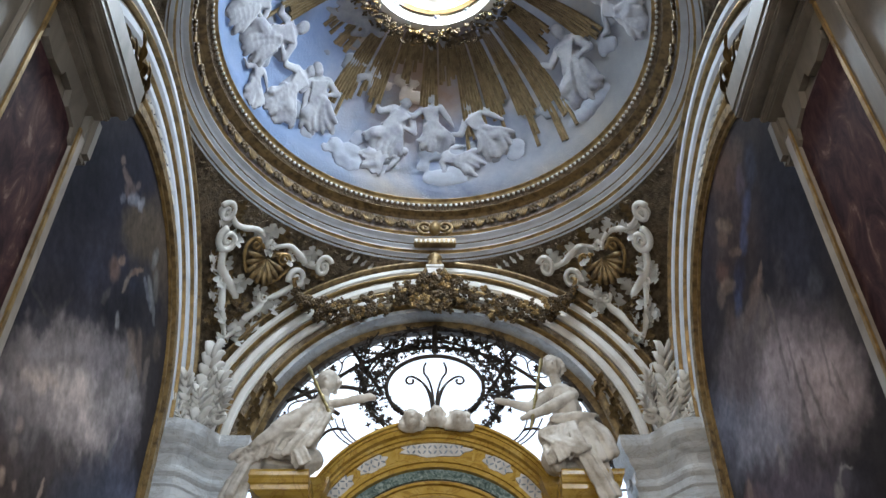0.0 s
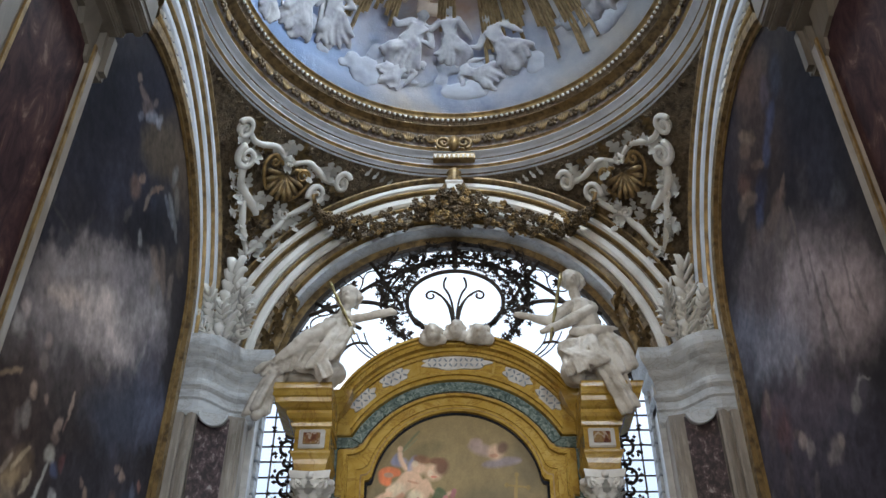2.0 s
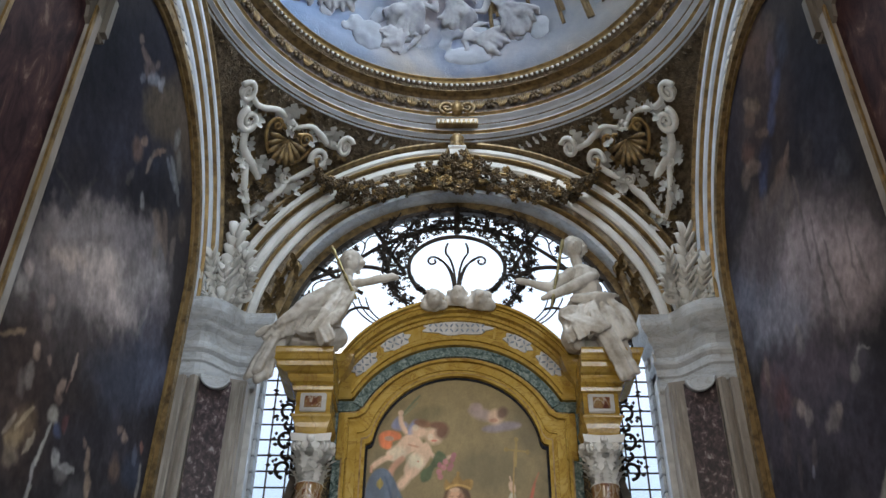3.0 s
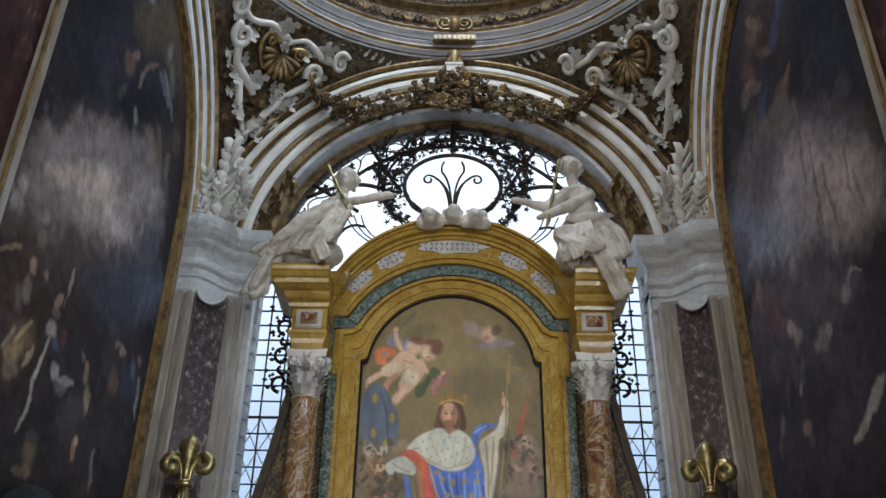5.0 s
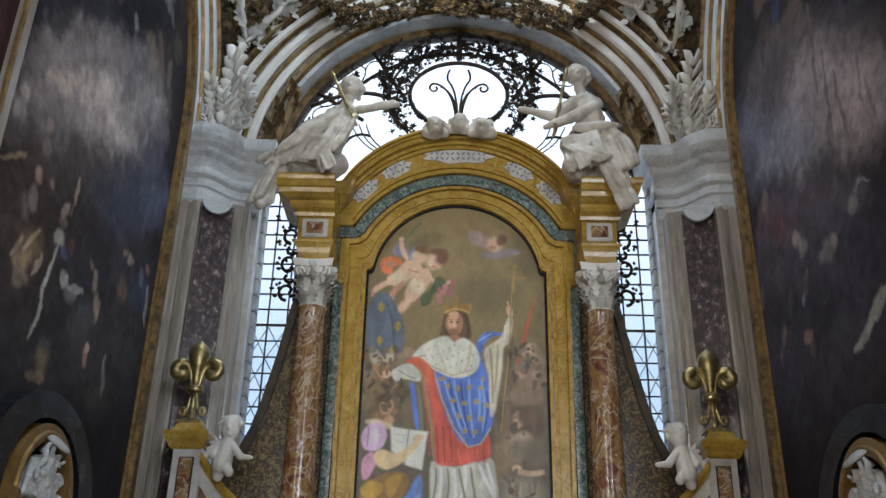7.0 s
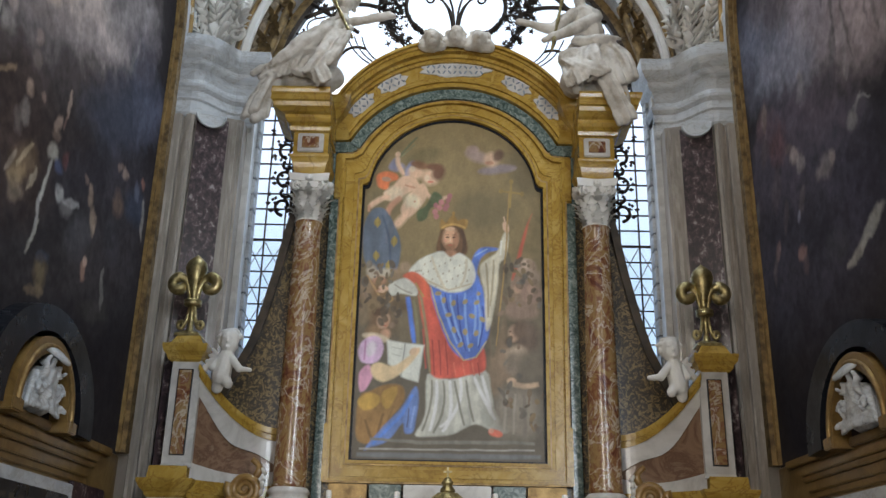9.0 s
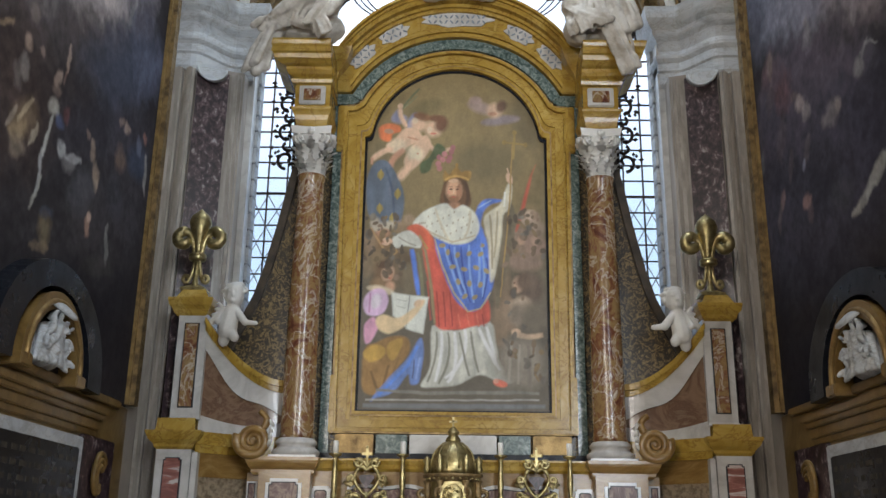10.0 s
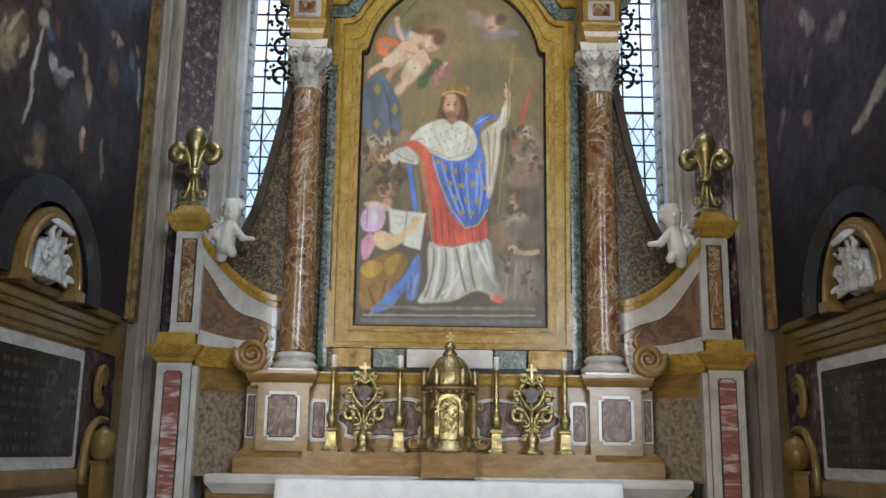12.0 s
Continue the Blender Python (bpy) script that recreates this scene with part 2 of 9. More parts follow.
# back wall with the great arched window opening
ROPEN, ZWIN = 2.03, 6.55
bm = B()
hole = [(ROPEN, 3.2)] + arc(0, ZWIN, ROPEN, 0, 180, 40) + [(-ROPEN, 3.2)]
rim = []
for x, z in hole:
    rim.append((max(-3.2, min(3.2, x * 1.6)), 10.2 if z > ZWIN + 0.4 else z) if z > 3.3 else (math.copysign(3.2, x), 3.2))
band(bm, hole, rim, YB + 0.06, YB + 0.55)
box(bm, -3.2, 3.2, YB + 0.06, YB + 0.55, 0, 3.198)
solid("wall_north", bm, GREYPLASTER, "back wall pierced by a great arched window", "wall", kind="structure")


def archivolt(name, cx, plane, d, s, label):
    """Concentric mouldings round an arch; d is the wall plane, s the side that they stand out to."""
    th = thing(name, label, "archivolt", "arches of the bay", "structure")
    r_in = 2.05 if plane == "xz" else 1.87
    k = (2.67 - r_in) / 0.62
    for r0, r1, h, m in ((0.0, 0.03, 0.06, GILT), (0.03, 0.11, 0.03, BROWN), (0.11, 0.21, 0.06, WHITE), (0.21, 0.235, 0.085, GILT), (0.235, 0.275, 0.04, BROWN), (0.275, 0.39, 0.085, WHITE),
                         (0.39, 0.43, 0.05, BROWN), (0.43, 0.45, 0.10, GILT), (0.45, 0.55, 0.11, WHITE), (0.55, 0.575, 0.06, BROWN), (0.575, 0.62, 0.13, DARKGILT)):
        a, b = r_in + r0 * k, r_in + r1 * k
        q = 0.25 * (b - a)
        prof = [(a, d + 0.1 * -s), (a, d + s * h * 0.7), (a + q, d + s * h), (b - q, d + s * h), (b, d + s * h * 0.7), (b, d + 0.1 * -s)]
        part("moulding", arch_sweep(B(), cx, Z0 - 0.05, prof, 0, 180, 64, plane), BLUELIT_WHITE if m is WHITE and plane == "yz" else m, th)
    return th


archivolt("archivolt", 0, "xz", YB + 0.05, -1, "white and gilded mouldings round the window arch")
archivolt("archivolt", CY, "yz", -HW, 1, "white and gilded mouldings round the side arch")
archivolt("archivolt", CY, "yz", HW, -1, "white and gilded mouldings round the side arch")
archivolt("archivolt", 0, "xz", CY - HW - 0.05, 1, "white and gilded mouldings of the entrance arch")

# pendentives: four corners of one sphere
RS = HW * math.sqrt(2)
for q in range(4):
    bm = B()
    loops = []
    for i in range(25):
        h = 2.67 * (i + 0.02) / 24.02
        rho = math.sqrt(RS * RS - h * h)
        f0 = math.acos(min(1, HW / rho))
        f1 = math.pi / 2 - f0
        loops.append([(rho * math.cos(f0 + (f1 - f0) * j / 24), rho * math.sin(f0 + (f1 - f0) * j / 24), h) for j in range(25)])
    rings(bm, loops, False, False)
    bmesh.ops.solidify(bm, geom=bm.faces[:], thickness=0.08)
    bmesh.ops.transform(bm, matrix=pose(0, CY, Z0, 0, 0, 90 * q), verts=bm.verts[:])
    solid("pendentive", bm, BROWN, "dark bronze-coloured pendentive with rough gilded ground", "pendentive", "pendentives of the dome", "structure", True)

# ring cornice under the dome
FRIEZE = plain("mauve_grey_frieze", (0.44, 0.40, 0.39), (0.12, 0.085, 0.05), 16.0, 0.5, 0.1, relief=0.8, fine=40, depth=0.02)
ring = thing("dome_ring_cornice", "round white and gilded cornice under the dome", "cornice", kind="structure", at=(0, CY, 0))
for r0, z0, r1, z1, m, lab in ((2.70, 9.26, 2.655, 9.305, BLUELIT_WHITE, ""), (2.67, 9.305, 2.64, 9.32, BROWN, "dark groove"), (2.65, 9.32, 2.60, 9.36, BLUELIT_WHITE, ""), (2.61, 9.36, 2.58, 9.40, GILT, "thin gilded fillet"), (2.60, 9.40, 2.555, 9.46, BLUELIT_WHITE, ""), (2.575, 9.46, 2.545, 9.475, BROWN, "dark groove"), (2.55, 9.475, 2.48, 9.54, BLUELIT_WHITE, ""),
                               (2.49, 9.54, 2.46, 9.58, GILT, "thin gilded fillet"), (2.50, 9.58, 2.46, 9.80, FRIEZE, "frieze band"),
                               (2.46, 9.80, 2.36, 9.86, DARKGILT, "gilded leaf moulding"), (2.36, 9.86, 2.30, 9.92, BROWN, ""), (2.30, 9.92, 2.26, 9.97, GILT, "gilded rim")):
    prof = [(3.0, z0), (r0, z0), (r0 - 0.3 * (r0 - r1), z0 + 0.45 * (z1 - z0)), (r1, z1 - 0.1 * (z1 - z0)), (r1, z1), (3.0, z1)]
    part("moulding", rings(B(), [[(r * math.cos(2 * math.pi * i / 96), r * math.sin(2 * math.pi * i / 96), z) for i in range(96)] for r, z in prof], True, False), m, ring, lab)

# dome shell with its oculus
DOME_R, DOME_Z, DOME_H, OC_R = 2.42, 9.95, 1.75, 0.78


def dome_at(phi, r, out=0.0):
    """A point of the dome's inner face at a plan radius, pushed inwards by out."""
    u = r / DOME_R
    z = DOME_Z + DOME_H * math.sqrt(max(0.0, 1 - u * u))
    n = Vector((r / DOME_R ** 2, 0, (z - DOME_Z) / DOME_H ** 2)).normalized()
    p = Vector((r, 0, z)) - n * out
    return Vector((p.x * math.cos(phi), CY + p.x * math.sin(phi), p.z))


m_dome, nt, p = mat("fresco_sky", 0.85)
v = coords(nt)
c = ramp(nt, noisy(nt, v, 0.9, 5, 0.55, 0.8), ((0.3, (0.16, 0.22, 0.38)), (0.46, (0.33, 0.39, 0.52)), (0.6, (0.50, 0.50, 0.53)), (0.75, (0.62, 0.55, 0.47))))
c = mix(nt, 0.25, c, ramp(nt, noisy(nt, v, 9, 5), ((0.3, (0.3, 0.3, 0.34)), (0.7, (0.66, 0.64, 0.6)))))
# blue daylight on one side and dimmer warm grey on the other are put into the fresco's colour, with a brown glow about
# the rays
sx = node(nt, "ShaderNodeSeparateXYZ", {0: node(nt, "ShaderNodeNewGeometry").outputs["Position"]})
side = node(nt, "ShaderNodeMapRange", {"Value": sx.outputs["X"], "From Min": -0.6, "From Max": -2.1, "To Min": 0.0, "To Max": 0.75})
c = mix(nt, side.outputs[0], c, (0.36, 0.50, 0.74))
east = node(nt, "ShaderNodeMapRange", {"Value": sx.outputs["X"], "From Min": 0.4, "From Max": 1.8, "To Min": 0.0, "To Max": 0.55})
c = mix(nt, east.outputs[0], c, (0.36, 0.34, 0.30))
gv = node(nt, "ShaderNodeVectorMath", {0: v, 1: (-0.15, CY + 1.35, 11.3)}, operation="DISTANCE")
wob = node(nt, "ShaderNodeMath", {0: gv.outputs["Value"], 1: noisy(nt, v, 2.2, 4, 0.6, 0.6)}, operation="ADD")
glow = node(nt, "ShaderNodeMapRange", {"Value": wob.outputs[0], "From Min": 0.75, "From Max": 1.5, "To Min": 0.85, "To Max": 0.0})
c = mix(nt, glow.outputs[0], c, (0.33, 0.22, 0.145))
nt.links.new(c, p.inputs["Base Color"])
bump(nt, p, noisy(nt, v, 30, 4), 0.3, 0.01)
bm = B()
loops = [[dome_at(2 * math.pi * j / 96, DOME_R + (OC_R - DOME_R) * i / 24) for j in range(96)] for i in range(25)]
rings(bm, loops, True, False)
bmesh.ops.solidify(bm, geom=bm.faces[:], thickness=-0.1)
solid("dome", bm, m_dome, "pale blue and grey frescoed dome", "dome", kind="structure", soft=True)
ZO = dome_at(0, OC_R).z
lan = thing("dome_lantern", "white lantern drum over the dome's round opening", "lantern", kind="structure", at=(0, CY, 0))
for prof, m in (([(0.92, ZO - 0.02), (0.86, ZO - 0.10), (0.78, ZO - 0.10), (0.74, ZO - 0.02), (0.74, ZO + 0.06), (0.9, ZO + 0.06)], WHITE),
                ([(0.74, ZO + 0.06), (0.70, ZO + 0.02), (0.66, ZO + 0.06), (0.66, ZO + 0.1)], GILT),
                ([(0.72, ZO + 0.08), (0.72, ZO + 1.5), (0.8, ZO + 1.5), (0.8, ZO + 0.08)], WHITE)):
    part("drum", rings(B(), [[(r * math.cos(2 * math.pi * i / 64), r * math.sin(2 * math.pi * i / 64), z) for i in range(64)] for r, z in prof], True, False), m, lan)

# side wall paintings under the arches
PR, PYC, PZC = 1.80, CY + 0.08, 6.5
for k, s in enumerate((-1, 1)):
    th = thing("wall_painting", "huge dark arched oil painting in a thin gilded frame", "painting", "paintings of the side walls")
    x = s * (HW - 0.02)
    out = [(PYC + PR, 2.62)] + arc(PYC, PZC, PR, 0, 180, 48) + [(PYC - PR, 2.62)]
    inn = [(PYC + PR - 0.1, 2.62)] + arc(PYC, PZC, PR - 0.1, 0, 180, 48) + [(PYC - PR + 0.1, 2.62)]
    inn2 = [(PYC + PR - 0.14, 2.62)] + arc(PYC, PZC, PR - 0.14, 0, 180, 48) + [(PYC - PR + 0.14, 2.62)]
    part("stretcher", prism(B(), inn, x, x - s * 0.02, "yz"), DARKBAND, th, "dark backing board")
    part("frame", band(B(), inn, out, x + s * 0.02, x - s * 0.09, "yz"), DARKGILT, th, "thin gilded frame")
    part("frame_lip", band(B(), inn2, inn, x, x - s * 0.05, "yz"), GILT, th)

# ---- the great window: backdrop, glass, frame ----
m, nt, p = mat("bright_overcast", 1.0)
v = coords(nt)
c = ramp(nt, noisy(nt, v, 0.5, 3), ((0.35, (0.86, 0.92, 1.0)), (0.65, (0.97, 0.98, 1.0))))
hz = node(nt, "ShaderNodeSeparateXYZ", {0: node(nt, "ShaderNodeNewGeometry").outputs["Position"]})
hf = node(nt, "ShaderNodeMapRange", {"Value": hz.outputs["Z"], "From Min": 5.5, "From Max": 9.0, "To Min": 1.0, "To Max": 0.0})
c = mix(nt, hf.outputs[0], c, (0.40, 0.49, 0.62))
em = node(nt, "ShaderNodeEmission", {"Color": c, "Strength": 2.0})
nt.links.new(em.outputs[0], nt.nodes["Material Output"].inputs[0])
solid("backdrop", box(B(), -7, 7, 11.5, 11.6, -1, 16), m, "bright overcast sky outside the window", "sky", kind="structure")
m, GT, p = mat("window_glass", 0.08)
p.inputs["Base Color"].default_value = (0.93, 0.96, 1, 1)
tr = node(GT, "ShaderNodeBsdfTransparent", {"Color": (0.90, 0.95, 1.0, 1)})
mx = node(GT, "ShaderNodeMixShader", {0: 0.06, 1: tr.outputs[0], 2: p.outputs[0]})
GT.links.new(mx.outputs[0], GT.nodes["Material Output"].inputs[0])
GLASS = m
YW = YB + 0.28
win = thing("window_1", "tall arched window with leaded panes and dark frame", "window", kind="structure")
rr = random.Random(3)
for s in (-1, 1):
    xs = (1.30, 1.48, 1.67, 1.86, 2.03)
    zs = [3.22 + 0.166 * i for i in range(22)]
    for a, b in zip(xs, xs[1:]):
        for z0, z1 in zip(zs, zs[1:]):
            y = YW + rr.uniform(-0.003, 0.003)
            g = part("pane", box(B(), s * a, s * b, y, y + 0.006, z0, z1), GLASS, win)
            g.visible_shadow = False
bm = B()
prism(bm, [(-2.0, 6.71), (2.0, 6.71)] + arc(0, ZWIN, 1.97, 5, 175, 40), YW, YW + 0.006)
g = part("pane", bm, GLASS, win, "large clear lunette pane")
g.visible_shadow = False
part("window_frame", band(B(), arc(0, ZWIN, 1.90, 0, 180, 48), arc(0, ZWIN, 1.985, 0, 180, 48), YW - 0.07, YW + 0.06), DARKGILT, win, "brown gilded frame of the lunette")
part("reveal", band(B(), arc(0, ZWIN, 1.985, 0, 180, 48), arc(0, ZWIN, 2.029, 0, 180, 48), YB + 0.02, YW + 0.06), GREYSTUC, win, "pale bluish plaster reveal")
part("window_frame", arch_sweep(B(), 0, ZWIN, [(1.86, YW - 0.04), (1.90, YW - 0.06), (1.90, YW + 0.03), (1.86, YW + 0.03)], 0, 180, 48), IRON, win, "thin dark inner frame")
for s in (-1, 1):
    for x, w in ((2.01, 0.02), (1.86, 0.006), (1.67, 0.006), (1.48, 0.006), (1.30, 0.006)):
        part("glazing_bar", box(B(), s * x - w, s * x + w, YW - 0.02, YW + 0.012, 3.2, 6.72), IRON, win)
    for i in range(22):
        z = 3.22 + 0.166 * i
        w = 0.010 if i in (10, 21) else 0.0045
        part("glazing_bar", box(B(), min(s * 1.3, s * 2.03), max(s * 1.3, s * 2.03), YW - 0.016, YW + 0.01, z - w, z + w), IRON, win)
    for i in range(5):
        for a, b in ((1.86, 2.03), (1.67, 1.86), (1.48, 1.67)):
            for k in (0, 1):
                z = 3.22 + 0.332 * i
                part("lattice_bar", tube(B(), [(s * a, YW + 0.05, z + 0.332 * k), (s * b, YW + 0.05, z + 0.332 * (1 - k))], 0.006, 5), GREYSTUC, win, "pale lattice bar outside")
for s in (-1, 1):
    part("transom", box(B(), min(s * 1.3, s * 2.03), max(s * 1.3, s * 2.03), YW - 0.03, YW + 0.03, 6.66, 6.73), IRON, win)

# ironwork in the lunette: bars, arcs, an oval wreathed in ivy, a lily
gr = thing("window_grille", "dark wrought-iron lunette grille with ivy and a lily", "grille")
YG = YW - 0.07


def rod(pts, r, parent, name="bar", m=IRON, n=6, label=""):
    return part(name, tube(B(), pts, r, n), m, parent, label, True)


def xz(pts, y):
    return [(a, y, b) for a, b in pts]


def bez(a, b, c, n=14):
    a, b, c = Vector(a), Vector(b), Vector(c)
    return [(1 - t) ** 2 * a + 2 * t * (1 - t) * b + t * t * c for t in (i / n for i in range(n + 1))]


def spiral(cx, cz, r0, r1, a0, turns, n=26):
    return [(cx + (r0 + (r1 - r0) * i / n) * math.cos(a0 + turns * 2 * math.pi * i / n), cz + (r0 + (r1 - r0) * i / n) * math.sin(a0 + turns * 2 * math.pi * i / n)) for i in range(n + 1)]


def rounded_line(pts, n=5):
    """A smooth open line through points of a plane."""
    v = [Vector((*p, 0)) for p in pts]
    out = []
    for i in range(len(v) - 1):
        p0, p1, p2, p3 = v[max(i - 1, 0)], v[i], v[i + 1], v[min(i + 2, len(v) - 1)]
        for t in (j / n for j in range(n)):
            q = 0.5 * (2 * p1 + (p2 - p0) * t + (2 * p0 - 5 * p1 + 4 * p2 - p3) * t * t + (3 * p1 - p0 - 3 * p2 + p3) * t ** 3)
            out.append((q.x, q.y))
    return out + [tuple(pts[-1])]


rod(xz(arc(0, ZWIN, 1.60, 4, 176, 48), YG), 0.022, gr, "arc_bar")
OVC, OVX, OVZ = (0.0, 7.60), 0.54, 0.43
oval = [(OVC[0] + OVX * math.cos(2 * math.pi * i / 40), OVC[1] + OVZ * math.sin(2 * math.pi * i / 40)) for i in range(41)]
rod(xz([p for p in oval[34:40] + oval[:27]], YG), 0.024, gr, "oval_ring")
rod(xz([(x * 1.42, 7.62 + (z - 7.62) * 1.5) for x, z in oval[:1] + oval[1:21] + oval[21:22]], YG), 0.016, gr, "outer_ring")
for a, r in ((14, 1.3), (34, 1.25), (59, 1.15), (121, 1.15), (146, 1.25), (166, 1.3)):
    t = radians(a)
    rod([(r * math.cos(t), YG, ZWIN + r * math.sin(t)), (1.88 * math.cos(t), YG, ZWIN + 1.88 * math.sin(t))], 0.022, gr, "radial_bar")
rod([(0, YG, 8.08), (0, YG, 8.46)], 0.035, gr, "radial_bar")
for s in (-1, 1):
    rod([(s * v.x, YG, v.y) for v in bez((0.64, 7.45, 0), (1.0, 7.78, 0), (1.62, 7.42, 0))], 0.024, gr, "scroll")
    rod([(s * v.x, YG, v.y) for v in bez((0.95, 7.05, 0), (1.2, 7.15, 0), (1.3, 6.75, 0))], 0.016, gr, "scroll")
    for i in range(3):
        rod([(s * v.x, YG, v.y) for v in bez((0.72 + 0.07 * i, 6.85, 0), (0.95 + 0.06 * i, 6.95, 0), (1.0 + 0.08 * i, 7.2, 0))], 0.008, gr, "scroll")
    # outer ring of the lunette: heart scrolls with a palmette, and little flower rings between them
    for k in range(6):
        t = radians(8.5 + 13.2 * k)
        u, w = Vector((math.cos(t), math.sin(t))), Vector((-math.sin(t), math.cos(t)))
        c = Vector((0, ZWIN)) + u * 1.74
        P = lambda p: (s * p.x, YG, p.y)
        if k in (1, 4):
            rod([P(c + 0.055 * (u * math.cos(g) + w * math.sin(g))) for g in (2 * math.pi * j / 14 for j in range(15))], 0.011, gr, "flower_ring", n=6)
            for j in range(6):
                d = u * math.cos(j * 1.05) + w * math.sin(j * 1.05)
                rod([P(c + d * 0.06), P(c + d * 0.085), P(c + d * 0.10)], [0.007, 0.018, 0.004], gr, "bud", n=6)
            for q in (-1, 1):
                rod([P(Vector(v[:2])) for v in bez((*(c + w * q * 0.08), 0), (*(c + w * q * 0.2 + u * 0.09), 0), (*(c + w * q * 0.3 - u * 0.1), 0))], 0.009, gr, "tendril", n=5)
            continue
        for q in (-1, 1):
            heart = [c - u * 0.12, c - u * 0.03 + w * q * 0.13, c + u * 0.09 + w * q * 0.12, c + u * 0.10 + w * q * 0.045, c + u * 0.055 + w * q * 0.04]
            fine = [Vector(v) for v in rounded_line([(v.x, v.y) for v in heart])]
            rod([P(v) for v in fine], 0.009, gr, "scroll", n=5)
            for j in range(3):
                d = (-u * (0.7 - 0.6 * j) + w * q * (0.4 + 0.35 * j)).normalized()
                o = c + u * 0.01
                rod([P(o), P(o + d * 0.04), P(o + d * 0.075)], [0.006, 0.017, 0.004], gr, "palmette_leaf", n=5)
        rod([P(c + u * 0.05), P(c), P(c - u * 0.085)], [0.006, 0.014, 0.005], gr, "palmette_leaf", n=5)
    # lily petals
    rod([(s * v.x, YG - 0.01, v.y) for v in bez((0.03, 7.25, 0), (0.05, 7.68, 0), (0.26, 7.74, 0))] + [(s * x, YG - 0.01, z) for x, z in spiral(0.27, 7.68, 0.06, 0.025, 1.3, -0.85, 12)], 0.013, gr, "lily_petal")
    rod([(s * v.x, YG - 0.01, v.y) for v in bez((0.015, 7.25, 0), (0.01, 7.6, 0), (0.2, 7.7, 0))], 0.011, gr, "lily_petal")
    rod([(s * v.x, YG - 0.01, v.y) for v in bez((0.01, 7.3, 0), (0.02, 7.66, 0), (0.12, 7.78, 0))] + [(s * v.x, YG - 0.01, v.y) for v in bez((0.12, 7.78, 0), (0.14, 7.85, 0), (0.10, 7.93, 0))], 0.013, gr, "lily_petal")
# ivy: small lobed leaves along the rings
rr = random.Random(11)
for k in range(64):
    bm = B()
    for j in range(12):
        a = 2 * math.pi * (k + rr.random()) / 64
        f = rr.choice((1.04, 1.12, 1.25, 1.38, 1.46)) + rr.uniform(-0.06, 0.08)
        if math.sin(a) < -0.55:
            f = 1.04
        x, z = OVC[0] + OVX * f * math.cos(a), OVC[1] + OVZ * (f * 1.06) * math.sin(a) + 0.02
        r, ph = rr.uniform(0.022, 0.05), rr.uniform(0, 6.3)
        y = YG - rr.uniform(0.0, 0.06)
        pts = [(x + r * (1 if q % 2 else 0.32) * math.cos(ph + q * math.pi / 5), y + rr.uniform(-0.012, 0.012), z + r * (1 if q % 2 else 0.32) * math.sin(ph + q * math.pi / 5)) for q in range(10)]
        vs = [bm.verts.new(q) for q in pts]
        bm.faces.new(vs)
    bmesh.ops.solidify(bm, geom=bm.faces[:], thickness=0.006)
    part("ivy_leaves", bm, IRON, gr)
# two ivy stems climb from the pediment round the oval to the arch
for s in (-1, 1):
    for j, (a, b, c) in enumerate((((0.36, 6.98), (0.98, 7.35), (0.78, 8.28)), ((0.42, 6.98), (1.12, 7.5), (0.66, 8.36)), ((0.74, 7.3), (0.62, 8.15), (0.0, 8.26)), ((0.84, 7.7), (0.5, 8.4), (0.03, 8.44)))):
        stem = bez((*a, 0), (*b, 0), (*c, 0), 24)
        rod([(s * v.x + 0.012 * math.sin(5 * i), YG - 0.02, v.y) for i, v in enumerate(stem)], 0.011, gr, "ivy_stem")
        for g in range(6):
            bm = B()
            for _ in range(9):
                v = stem[rr.randrange(4 * g, 4 * g + 5)]
                x, z, y = s * v.x + rr.gauss(0, 0.038), v.y + rr.gauss(0, 0.038), YG - rr.uniform(0.0, 0.07)
                if math.hypot(x, z - ZWIN) > 1.86:
                    continue
                r, ph = rr.uniform(0.028, 0.06), rr.uniform(0, 6.3)
                bm.faces.new([bm.verts.new((x + r * (1 if q % 2 else 0.34) * math.cos(ph + q * math.pi / 5), y + rr.uniform(-0.012, 0.012), z + r * (1 if q % 2 else 0.34) * math.sin(ph + q * math.pi / 5))) for q in range(10)])
            bmesh.ops.solidify(bm, geom=bm.faces[:], thickness=0.006)
            part("ivy_leaves", bm, IRON, gr)
# iron vine brackets beside the altarpiece
for s in (-1, 1):
    br = thing("vine_bracket", "black wrought-iron vine scroll before the window", "iron bracket", "vine brackets")
    rr = random.Random(5)
    for i in range(6):
        z = 5.08 + 0.15 * i
        rod([(s * x, 8.3, zz) for x, zz in spiral(1.62, z, 0.10, 0.02, -1.5 + (i % 2) * 3.1, 0.9, 14)], 0.017, br, "scroll", n=6)
        for j in range(6):
            x, zz = s * (1.66 + rr.uniform(-0.08, 0.12)), z + rr.uniform(-0.08, 0.08)
            part("bud", lathe(B(), [(0.004, -0.02), (rr.uniform(0.018, 0.03), 0.0), (0.004, 0.02)], 6, (x, 8.3 + rr.uniform(-0.02, 0.02), zz)), IRON, br)
    rod([(s * 1.55, 8.3, 4.98), (s * 1.55, 8.3, 5.95)], 0.018, br, "stem")


